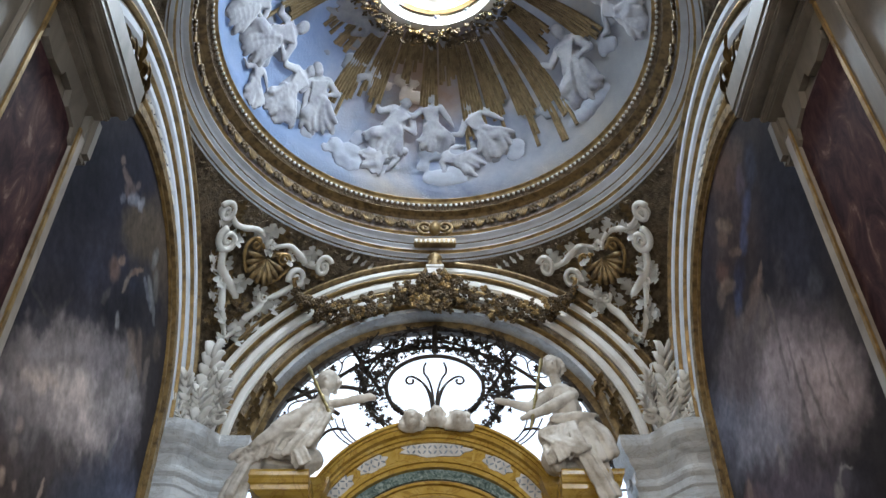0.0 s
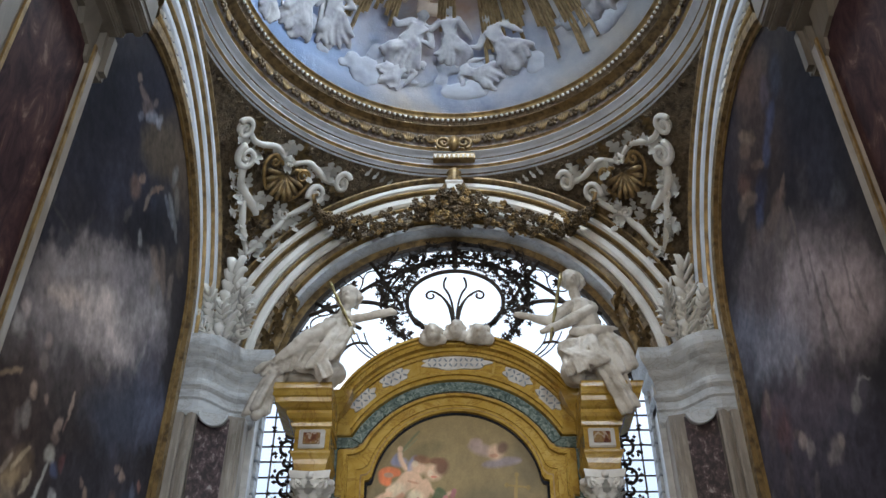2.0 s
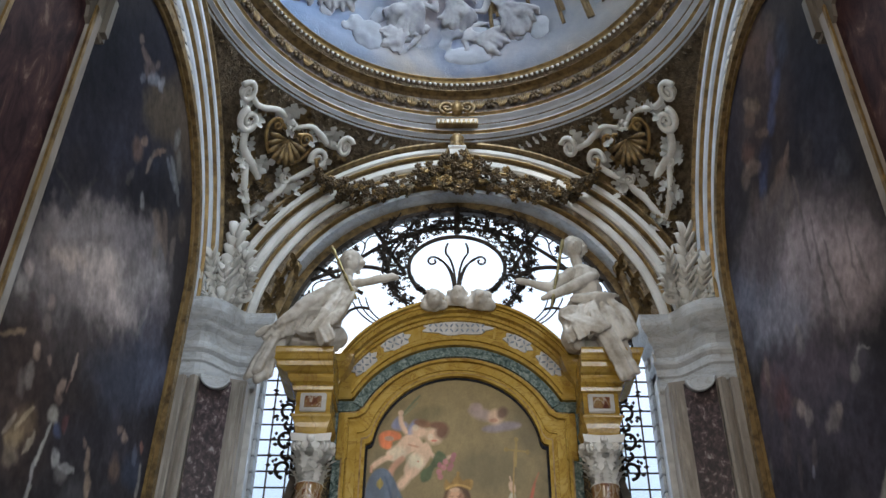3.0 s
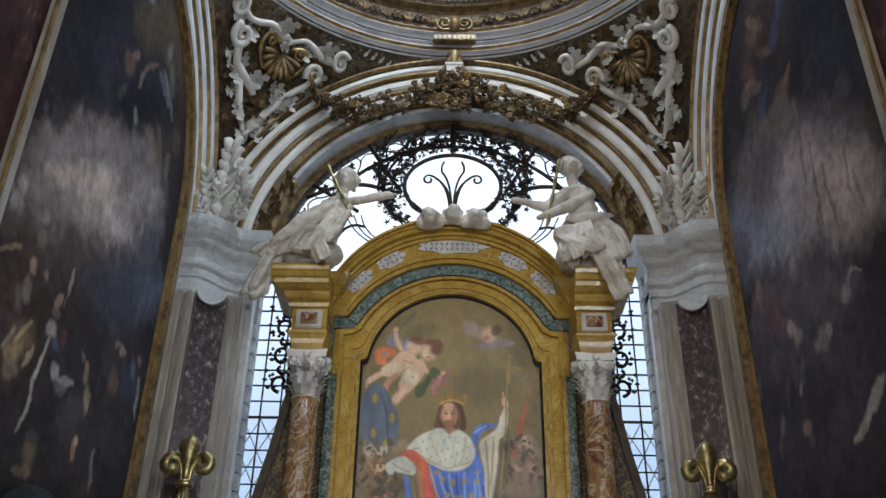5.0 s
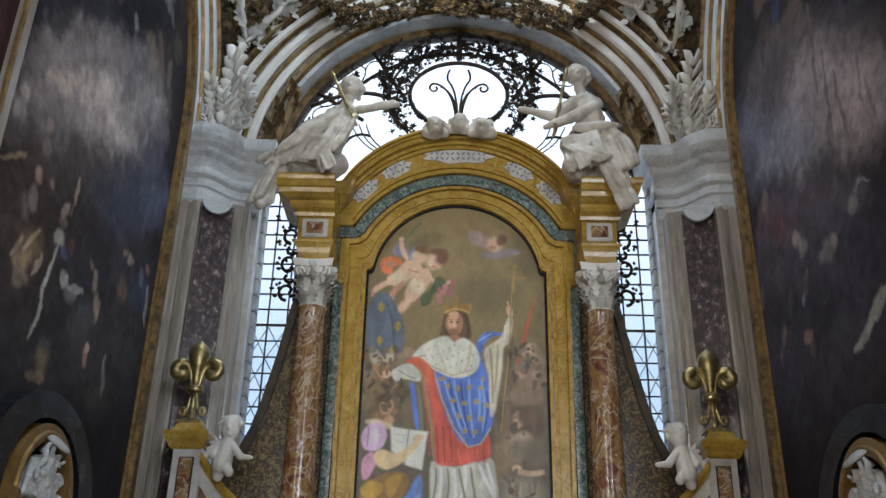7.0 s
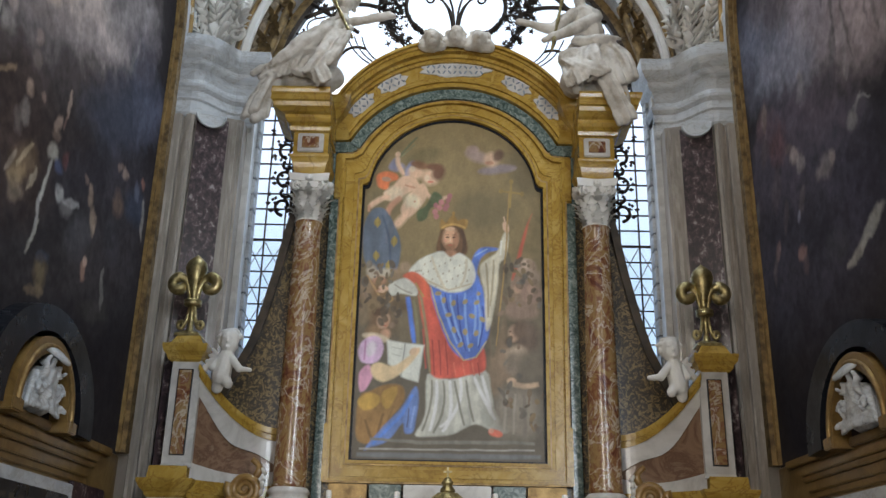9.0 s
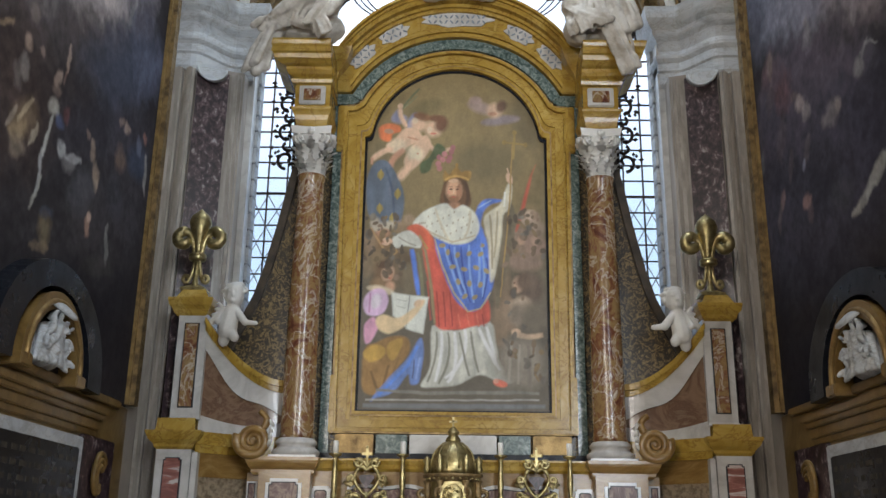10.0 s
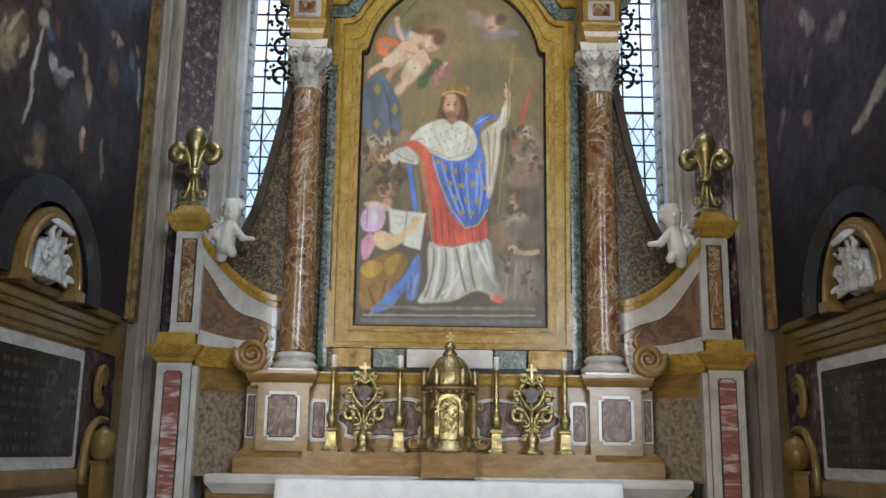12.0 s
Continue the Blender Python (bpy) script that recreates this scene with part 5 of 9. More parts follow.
right += drape((1.3, YS - 0.1, 6.35), (1.15, YS - 0.24, 6.2), (1.05, YS - 0.22, 5.95), 0.026, 6, 0.07, 5) + drape((1.3, YS - 0.1, 6.3), (1.4, YS - 0.2, 6.05), (1.48, YS - 0.16, 5.6), 0.024, 6, 0.06, 6)
right += drape((1.02, YS - 0.16, 6.1), (1.0, YS - 0.24, 6.0), (1.06, YS - 0.2, 5.86), 0.022, 5, 0.06, 7) + drape((1.15, YS - 0.1, 6.4), (1.3, YS - 0.16, 6.36), (1.42, YS - 0.04, 6.3), 0.03, 4, 0.05, 8)
right += drape((1.2, YS - 0.1, 6.3), (1.1, YS - 0.26, 6.16), (1.2, YS - 0.24, 5.9), 0.035, 6, 0.10, 13) + drape((1.35, YS, 6.4), (1.48, YS - 0.1, 6.25), (1.45, YS - 0.14, 5.95), 0.035, 5, 0.07, 14) + [((1.1, YS, 6.0), (1.38, YS, 6.05), 0.14)]
right += drape((1.34, YS - 0.1, 6.36), (1.46, YS - 0.2, 6.2), (1.52, YS - 0.2, 5.9), 0.035, 5, 0.07, 25) + drape((1.3, YS - 0.2, 5.98), (1.4, YS - 0.26, 5.75), (1.5, YS - 0.22, 5.5), 0.035, 5, 0.06, 26)
right += drape((1.1, YS - 0.16, 6.34), (1.25, YS - 0.24, 6.3), (1.44, YS - 0.14, 6.36), 0.035, 4, 0.05, 27) + drape((0.98, YS - 0.2, 6.12), (1.1, YS - 0.28, 6.0), (1.3, YS - 0.26, 5.94), 0.035, 4, 0.05, 28)
right += [((1.2, YS + 0.02, 6.3), (1.35, YS - 0.02, 6.08), 0.17, 0.18), ((1.3, YS - 0.06, 6.1), (1.42, YS - 0.1, 5.88), 0.13, 0.11)]
fused("statue", right, STATUE, "pale stucco figure seated on the pediment, bare torso, leaning", "statue", "figures on the pediment", voxel=0.0085, wrinkle=0.017, grow=1.06)
for a, b in (((-1.21, 7.3, 6.92), (-0.93, 7.27, 6.30)), ((1.02, 7.3, 7.0), (0.86, 7.25, 6.2))):
    bm = B()
    a, b = Vector(a), Vector(b)
    tube(bm, [a.lerp(b, i / 12) for i in range(13)], [0.016, 0.022, 0.014, 0.013, 0.019, 0.013, 0.013, 0.02, 0.013, 0.013, 0.019, 0.013, 0.012], 8)
    solid("gilded_staff", bm, BRASS, "gilded turned staff held by the stucco figure", "staff", "staffs of the figures", soft=True)
for x, z in ((-0.235, 6.525), (0.0, 6.565), (0.235, 6.525)):
    caps = head((x * 0.92, 7.62, z - 0.005), 0.092) + [((x * 0.92 - 0.09, 7.66, z - 0.04), (x * 0.92 + 0.09, 7.66, z - 0.04), 0.06)]
    fused("cherub_head", caps, STATUE, "small pale stucco cherub head over the pediment", "statue", "cherub heads", 0.012, 0.03)
for s in (-1, 1):
    c = s * 1.80
    y = 7.36
    caps = head((c - s * 0.02, y, 3.485), 0.08) + [((c - s * 0.01, y, 3.37), (c + s * 0.02, y, 3.2), 0.058, 0.072), ((c - s * 0.05, y - 0.02, 3.36), (c - s * 0.13, y - 0.05, 3.26), 0.03), ((c - s * 0.13, y - 0.05, 3.26), (c - s * 0.22, y - 0.06, 3.25), 0.026, 0.018),
            ((c + s * 0.05, y, 3.36), (c + s * 0.09, y - 0.03, 3.27), 0.03), ((c, y, 3.2), (c - s * 0.05, y - 0.04, 3.14), 0.05, 0.035), ((c + s * 0.03, y, 3.19), (c + s * 0.05, y + 0.03, 3.12), 0.05, 0.04)]
    for k in range(5):
        caps.append(((c + s * 0.05, y + 0.04, 3.36), (c + s * (0.12 + 0.02 * k), y + 0.06, 3.44 - 0.05 * k), 0.022, 0.016))
    fused("putto", caps, WHITE, "small white stucco putto with wings on the curved rail", "statue", "putti on the flanks", 0.008, 0.005, grow=1.08)


# ---- gilt bronze lilies on the outer pedestals ----
def lily(x):
    th = thing("bronze_lily", "polished gilt bronze fleur-de-lis finial on its pedestal", "finial", "bronze lilies", at=(x, 7.46, 3.545))
    part("foot", rect_loft(B(), 0, 0, 0.1, 0.08, [(0, 0.0), (0.02, 0.0), (0.03, -0.02), (0.05, -0.05)]), BRASS, th)
    for s in (-1, 1):
        part("foot_scroll", tube(B(), [(s * v.x, 0, v.y) for v in bez((0.02, 0.28, 0), (0.03, 0.12, 0), (0.07, 0.08, 0))] + [(s * u, 0, w) for u, w in spiral(0.075, 0.11, 0.035, 0.012, -1.4, 0.8, 12)], [0.016] * 20 + [0.02] * 8, 8), BRASS, th, soft=True)
        pts = [(s * v.x, 0, v.y) for v in bez((0.03, 0.31, 0), (0.045, 0.52, 0), (0.13, 0.52, 0))] + [(s * u, 0, w) for u, w in spiral(0.13, 0.455, 0.065, 0.03, 1.57, -0.8, 14)]
        part("side_petal", tube(B(), pts, [0.018, 0.019, 0.02, 0.021, 0.022, 0.024, 0.026, 0.028, 0.03, 0.032, 0.034, 0.038, 0.042, 0.046, 0.05] + [0.052] * 11 + [0.048, 0.042, 0.034, 0.024], 10, flat=0.9), BRASS, th, soft=True)
    part("stem", lathe(B(), [(0.05, 0.03), (0.03, 0.06), (0.02, 0.12), (0.026, 0.2), (0.03, 0.27)], 14), BRASS, th, soft=True)
    part("band", lathe(B(), [(0.06, 0.265), (0.072, 0.275), (0.072, 0.29), (0.055, 0.295), (0.072, 0.30), (0.072, 0.315), (0.05, 0.325)], 20), BRASS, th, soft=True)
    part("centre_petal", lathe(B(), [(0.03, 0.32), (0.03, 0.36), (0.042, 0.43), (0.072, 0.52), (0.092, 0.59), (0.08, 0.645), (0.042, 0.685), (0.012, 0.71), (0.003, 0.72)], 20), BRASS, th, soft=True)


lily(-2.14)
lily(2.10)

# scroll shells at the foot of the columns
for s in (-1, 1):
    sh = thing("scroll_shell", "pale stone volute beside the column base", "volute", "volutes by the columns")
    c = s * 1.55
    part("volute", tube(B(), [(c + s * u, 7.34, 2.335 + w) for u, w in spiral(0, 0, 0.125, 0.012, 0.4, -2.6, 60)], [0.038 - 0.024 * i / 60 for i in range(61)], 10), PALEYEL, sh, soft=True)
    part("disc", lathe(B(), [(0.12, -0.02), (0.12, 0.02)], 24), PALEYEL, sh).matrix_local = pose(c, 7.37, 2.335, 90)
    part("neck", tube(B(), [(c - s * v.x, 7.36, v.y) for v in bez((0.07, 2.43, 0), (0.14, 2.50, 0), (0.04, 2.56, 0))], [0.03] * 8 + [0.024] * 7, 8), PALEYEL, sh, soft=True)
    for k in range(4):
        part("leaf", tube(B(), [(c - s * (0.12 + 0.01 * k), 7.34, 2.3 + 0.05 * k), (c - s * (0.15 - 0.006 * k), 7.3, 2.34 + 0.05 * k)], [0.02, 0.012], 6), WHITE, sh, soft=True)


# ---- pictures: canvases of fine cells whose pigment is brushed on area by area ----
def fbm(u, v, scale, seed, octaves=4):
    """Smooth noise between about -1 and 1 at every point of two arrays."""
    out = np.zeros_like(u)
    for o in range(octaves):
        rs = np.random.RandomState(seed + 17 * o)
        g = rs.uniform(-1, 1, (64, 64))
        k = scale * 2 ** o
        x, y = u * k + 7.3 * o, v * k + 3.1 * o
        i, j = np.floor(x).astype(int), np.floor(y).astype(int)
        fx, fy = x - i, y - j
        fx, fy = fx * fx * (3 - 2 * fx), fy * fy * (3 - 2 * fy)
        c = lambda p, q: g[(i + p) % 64, (j + q) % 64]
        out += 0.55 ** o * ((c(0, 0) * (1 - fx) + c(1, 0) * fx) * (1 - fy) + (c(0, 1) * (1 - fx) + c(1, 1) * fx) * fy)
    return out


class Canvas:
    def __init__(self, u0, u1, v0, v1, step, seed):
        self.nu, self.nv = int((u1 - u0) / step) + 1, int((v1 - v0) / step) + 1
        self.u, self.v = (g.ravel() for g in np.meshgrid(np.linspace(u0, u1, self.nu), np.linspace(v0, v1, self.nv)))
        self.col = np.zeros((len(self.u), 3))
        self.wu, self.wv = fbm(self.u, self.v, 9, seed), fbm(self.u, self.v, 9, seed + 5)
        self.grain, self.folds = fbm(self.u, self.v, 14, seed + 9), fbm(self.u * 2.6, self.v, 5, seed + 13, 3)

    def brush(self, outline, base, dark, feather, warp=0.012, load=0.95):
        """Lays pigment inside an outline, thinning over its edge, with folds between two tones."""
        p = np.array(outline)
        near = np.where((self.u > p[:, 0].min() - 3 * feather) & (self.u < p[:, 0].max() + 3 * feather) & (self.v > p[:, 1].min() - 3 * feather) & (self.v < p[:, 1].max() + 3 * feather))[0]
        if not len(near):
            return
        x, y = self.u[near] + warp * self.wu[near], self.v[near] + warp * self.wv[near]
        inside, dist = np.zeros(len(near), bool), np.full(len(near), 1e9)
        for (x0, y0), (x1, y1) in zip(p, np.roll(p, -1, 0)):
            dx, dy = x1 - x0, y1 - y0
            t = np.clip(((x - x0) * dx + (y - y0) * dy) / (dx * dx + dy * dy + 1e-12), 0, 1)
            dist = np.minimum(dist, np.hypot(x - x0 - t * dx, y - y0 - t * dy))
            inside ^= ((y0 > y) != (y1 > y)) & (x < (x1 - x0) * (y - y0) / (y1 - y0 + 1e-12) + x0)
        d = np.where(inside, dist, -dist)
        cover = np.clip(d / feather + 0.5, 0, 1)[:, None] * load
        tone = np.clip(0.5 + 0.55 * self.folds[near] + 0.2 * self.grain[near], 0, 1)[:, None]
        self.col[near] = self.col[near] * (1 - cover) + cover * (np.array(dark) * (1 - tone) + np.array(base) * tone)

    def mesh(self, name, place, keep, m, parent, label):
        me = bpy.data.meshes.new(name)
        ok = keep(self.u, self.v).reshape(self.nv, self.nu)
        idx = np.arange(self.nu * self.nv).reshape(self.nv, self.nu)
        full = ok[:-1, :-1] & ok[1:, :-1] & ok[:-1, 1:] & ok[1:, 1:]
        quads = np.stack([idx[:-1, :-1], idx[:-1, 1:], idx[1:, 1:], idx[1:, :-1]], -1)[full]
        used, inv = np.unique(quads, return_inverse=True)
        me.from_pydata([place(a, b) for a, b in zip(self.u[used], self.v[used])], [], inv.reshape(-1, 4).tolist())
        att = me.attributes.new("pigment", "FLOAT_COLOR", "POINT")
        att.data.foreach_set("color", np.c_[self.col[used], np.ones(len(used))].astype(np.float32).ravel())
        me.materials.append(m)
        ob = new(name, me)
        ob.parent = parent
        return tagged(ob, label)


def oil(name, rough, shine=0.3):
    m, nt, p = mat(name, rough)
    p.inputs["Specular IOR Level"].default_value = shine
    v = coords(nt)
    at = node(nt, "ShaderNodeAttribute", attribute_name="pigment")
    c = mix(nt, 0.22, at.outputs["Color"], ramp(nt, noisy(nt, v, 55, 4, 0.6, 0.8), ((0.3, (0.55, 0.55, 0.55)), (0.7, (1.3, 1.3, 1.3)))), "MULTIPLY")
    nt.links.new(c, p.inputs["Base Color"])
    bump(nt, p, noisy(nt, v, 90, 3), 0.2, 0.003)
    return m


pic = thing("altar_painting", "arched altar painting of a robed figure in blue and red", "painting")
PIC = Canvas(-0.83, 0.83, 2.65, 5.87, 0.0056, 3)
g = np.clip(0.5 + 0.4 * fbm(PIC.u, PIC.v, 0.9, 21, 3), 0, 1)
lowz = np.clip((4.5 - PIC.v) / 1.0, 0, 1)
up = np.array((0.30, 0.22, 0.10)) * (1 - g[:, None]) + np.array((0.44, 0.335, 0.165)) * g[:, None]
dn = np.array((0.21, 0.175, 0.125)) * (1 - g[:, None]) + np.array((0.36, 0.31, 0.245)) * g[:, None]
PIC.col = up * (1 - lowz[:, None]) + dn * lowz[:, None]
PIC.col *= (1 + 0.06 * PIC.grain)[:, None]
PIC.col *= (0.98 - 0.45 * np.clip(np.hypot((PIC.u + 0.1 * PIC.wu) / 0.9, (PIC.v - 5.45) / 1.9), 0, 1) ** 1.5)[:, None]


def rounded(pts, n=4):
    """A smooth closed line through the points."""
    out = []
    k = len(pts)
    for i in range(k):
        p0, p1, p2, p3 = (Vector((*pts[(i + j) % k], 0)) for j in (-1, 0, 1, 2))
        for t in (j / n for j in range(n)):
            q = 0.5 * (2 * p1 + (p2 - p0) * t + (2 * p0 - 5 * p1 + 4 * p2 - p3) * t * t + (3 * p1 - p0 - 3 * p2 + p3) * t ** 3)
            out.append((q.x, q.y))
    return out


def area_of(pts, tone, shade=0.7, sharp=False):
    """A painted area in metres on the canvas, its folds between the tone and a share of it."""
    q = pts if sharp else rounded(pts)
    size = min(max(x for x, z in q) - min(x for x, z in q), max(z for x, z in q) - min(z for x, z in q))
    PIC.brush(q, tone, [c * shade for c in tone], min(0.02, max(0.007, 0.22 * size)), 0.003)


def oval_of(x, z, a, b, tone, tilt=0.0, shade=0.7):
    c, s = math.cos(radians(tilt)), math.sin(radians(tilt))
    pts = [(x + a * math.cos(t) * c - b * math.sin(t) * s, z + a * math.cos(t) * s + b * math.sin(t) * c) for t in (2 * math.pi * i / 16 for i in range(16))]
    PIC.brush(pts, tone, [c * shade for c in tone], max(0.007, 0.7 * min(a, b) if min(a, b) > 0.03 else 0.5 * min(a, b)), 0.004)


def stroke_of(pts, width, tone, shade=0.75):
    """One tapering pull of the brush along points."""
    v = [Vector((*p, 0)) for p in pts]
    if len(v) == 3:
        v = bez(v[0], 2 * v[1] - 0.5 * (v[0] + v[2]), v[2], 8)
    n, left, right = len(v) - 1, [], []
    for i, p in enumerate(v):
        d = (v[min(i + 1, n)] - v[max(i - 1, 0)]).normalized()
        o = Vector((-d.y, d.x, 0)) * width * 0.5 * (0.75 if i in (0, n) else 1.0)
        left.append(tuple((p + o)[:2]))
        right.append(tuple((p - o)[:2]))
    PIC.brush(left + right[::-1], tone, [c * shade for c in tone], max(0.006, 0.45 * width), 0.003)


oval_of(0.217, 5.301, 0.254, 0.112, (0.314, 0.232, 0.11), -15, 0.85)
oval_of(0.297, 4.933, 0.304, 0.203, (0.223, 0.173, 0.088), 0, 0.9)
oval_of(0.665, 5.395, 0.152, 0.304, (0.197, 0.15, 0.078), 0, 0.9)
oval_of(-0.312, 5.438, 0.203, 0.091, (0.242, 0.189, 0.088), 30, 0.85)
oval_of(-0.638, 4.975, 0.203, 0.152, (0.223, 0.173, 0.088), 0, 0.85)
oval_of(0.227, 5.475, 0.132, 0.061, (0.464, 0.337, 0.292), -20, 0.7)
oval_of(0.179, 5.551, 0.061, 0.041, (0.492, 0.348, 0.303), 0, 0.7)
oval_of(0.412, 5.345, 0.183, 0.046, (0.348, 0.282, 0.292), 8, 0.7)
oval_of(0.359, 5.448, 0.071, 0.076, (0.85, 0.567, 0.385), 0, 0.7)
oval_of(0.423, 5.490, 0.051, 0.066, (0.173, 0.093, 0.059), -20, 0.7)
oval_of(0.338, 5.413, 0.041, 0.020, (0.648, 0.337, 0.214), 0, 0.7)
stroke_of([(-0.527, 5.411), (-0.457, 5.529), (-0.344, 5.661)], 0.020, (0.173, 0.189, 0.099), 0.75)
stroke_of([(-0.487, 5.459), (-0.363, 5.589)], 0.015, (0.261, 0.261, 0.143), 0.75)
oval_of(-0.404, 5.332, 0.041, 0.091, (0.314, 0.325, 0.492), -25, 0.7)
oval_of(-0.526, 5.353, 0.071, 0.046, (0.348, 0.314, 0.423), 0, 0.7)
oval_of(-0.548, 5.388, 0.035, 0.071, (0.292, 0.292, 0.41), -30, 0.7)
area_of([(-0.712, 5.258), (-0.629, 5.305), (-0.529, 5.284), (-0.511, 5.227), (-0.583, 5.197), (-0.602, 5.122), (-0.686, 5.144)], (0.85, 0.232, 0.088), 0.62)
oval_of(-0.616, 5.225, 0.046, 0.025, (0.492, 0.303, 0.206), 0, 0.7)
stroke_of([(-0.518, 5.458), (-0.51, 5.377), (-0.46, 5.273)], 0.041, (0.85, 0.567, 0.385), 0.75)
oval_of(-0.519, 5.481, 0.025, 0.030, (0.85, 0.567, 0.385), 0, 0.7)
area_of([(-0.571, 5.134), (-0.47, 5.262), (-0.354, 5.241), (-0.31, 5.161), (-0.423, 5.08), (-0.494, 5.022), (-0.608, 5.02), (-0.637, 5.088)], (0.85, 0.567, 0.385), 0.72)
oval_of(-0.537, 5.078, 0.081, 0.071, (0.85, 0.683, 0.478), 20, 0.7)
stroke_of([(-0.578, 5.043), (-0.671, 5.019), (-0.761, 4.939)], 0.051, (0.85, 0.567, 0.385), 0.7)
stroke_of([(-0.762, 4.961), (-0.77, 4.894)], 0.030, (0.648, 0.337, 0.214), 0.75)
stroke_of([(-0.474, 5.045), (-0.565, 4.953), (-0.592, 4.863)], 0.056, (0.648, 0.337, 0.214), 0.75)
oval_of(-0.345, 5.298, 0.076, 0.071, (0.85, 0.567, 0.385), 0, 0.7)
oval_of(-0.315, 5.374, 0.086, 0.041, (0.314, 0.15, 0.078), -15, 0.7)
oval_of(-0.383, 5.332, 0.030, 0.030, (0.85, 0.665, 0.464), 0, 0.7)
stroke_of([(-0.446, 5.17), (-0.33, 5.138)], 0.025, (0.648, 0.337, 0.214), 0.75)
area_of([(-0.341, 5.149), (-0.269, 5.19), (-0.225, 5.106), (-0.254, 5.014), (-0.335, 4.901), (-0.426, 4.843), (-0.475, 4.921), (-0.422, 5.046)], (0.85, 0.567, 0.385), 0.72)
oval_of(-0.369, 5.001, 0.071, 0.081, (0.85, 0.736, 0.521), 40, 0.7)
oval_of(-0.348, 5.007, 0.010, 0.010, (0.648, 0.337, 0.214), 0, 0.7)
oval_of(-0.207, 5.254, 0.076, 0.081, (0.85, 0.567, 0.385), 0, 0.7)
oval_of(-0.135, 5.302, 0.061, 0.081, (0.197, 0.088, 0.051), -10, 0.7)
oval_of(-0.178, 5.359, 0.071, 0.035, (0.232, 0.105, 0.059), 0, 0.7)
oval_of(-0.239, 5.242, 0.025, 0.035, (0.85, 0.665, 0.478), 0, 0.7)
oval_of(-0.206, 5.203, 0.025, 0.010, (0.7, 0.223, 0.157), 0, 0.7)
stroke_of([(-0.278, 5.139), (-0.203, 5.049), (-0.099, 5.04), (-0.037, 5.063)], 0.041, (0.85, 0.567, 0.385), 0.72)
stroke_of([(-0.356, 4.934), (-0.447, 4.843), (-0.516, 4.753)], 0.076, (0.85, 0.567, 0.385), 0.72)
stroke_of([(-0.517, 4.764), (-0.566, 4.686), (-0.594, 4.62)], 0.041, (0.85, 0.567, 0.385), 0.75)
stroke_of([(-0.604, 4.609), (-0.572, 4.587)], 0.025, (0.648, 0.337, 0.214), 0.75)
area_of([(-0.173, 5.106), (-0.089, 5.051), (-0.139, 4.971), (-0.201, 4.937), (-0.235, 4.835), (-0.312, 4.812), (-0.319, 4.901), (-0.243, 4.97)], (0.123, 0.173, 0.078), 0.55)
oval_of(-0.150, 4.971, 0.025, 0.030, (0.492, 0.189, 0.206), 0, 0.7)
oval_of(-0.098, 5.006, 0.025, 0.030, (0.7, 0.292, 0.292), 0, 0.7)
oval_of(-0.036, 5.029, 0.025, 0.030, (0.492, 0.189, 0.206), 0, 0.7)
oval_of(-0.159, 4.904, 0.025, 0.030, (0.7, 0.292, 0.292), 0, 0.7)
oval_of(-0.066, 4.939, 0.025, 0.030, (0.492, 0.189, 0.206), 0, 0.7)
oval_of(-0.118, 4.949, 0.025, 0.030, (0.7, 0.292, 0.292), 0, 0.7)
oval_of(-0.051, 4.973, 0.025, 0.030, (0.492, 0.189, 0.206), 0, 0.7)
oval_of(-0.147, 4.859, 0.025, 0.030, (0.7, 0.292, 0.292), 0, 0.7)
oval_of(-0.026, 5.069, 0.025, 0.030, (0.492, 0.189, 0.206), 0, 0.7)
area_of([(-0.797, 4.793), (-0.719, 4.928), (-0.615, 4.919), (-0.527, 4.775), (-0.459, 4.578), (-0.478, 4.372), (-0.531, 4.285), (-0.654, 4.315), (-0.769, 4.389), (-0.806, 4.551)], (0.143, 0.189, 0.261), 0.7)
oval_of(-0.683, 4.795, 0.030, 0.041, (0.423, 0.314, 0.088), 0, 0.7)
oval_of(-0.683, 4.795, 0.010, 0.056, (0.492, 0.372, 0.099), 0, 0.7)
oval_of(-0.680, 4.466, 0.030, 0.041, (0.423, 0.314, 0.088), 0, 0.7)
oval_of(-0.680, 4.466, 0.010, 0.056, (0.492, 0.372, 0.099), 0, 0.7)
oval_of(-0.522, 4.610, 0.030, 0.041, (0.423, 0.314, 0.088), 0, 0.7)
oval_of(-0.522, 4.610, 0.010, 0.056, (0.492, 0.372, 0.099), 0, 0.7)
oval_of(-0.565, 4.370, 0.030, 0.041, (0.423, 0.314, 0.088), 0, 0.7)
oval_of(-0.565, 4.370, 0.010, 0.056, (0.492, 0.372, 0.099), 0, 0.7)
stroke_of([(-0.644, 4.862), (-0.574, 4.642), (-0.543, 4.317)], 0.020, (0.093, 0.129, 0.197), 0.75)
stroke_of([(-0.516, 4.425), (-0.447, 4.159)], 0.025, (0.143, 0.189, 0.303), 0.75)
oval_of(-0.633, 4.294, 0.112, 0.046, (0.718, 0.632, 0.478), 15, 0.7)
oval_of(-0.715, 4.325, 0.046, 0.061, (0.567, 0.492, 0.385), 0, 0.7)
oval_of(-0.641, 4.230, 0.061, 0.046, (0.648, 0.337, 0.214), 0, 0.7)
oval_of(-0.481, 4.291, 0.071, 0.061, (0.423, 0.292, 0.173), 0, 0.7)
oval_of(-0.412, 4.362, 0.051, 0.051, (0.492, 0.348, 0.223), 0, 0.7)
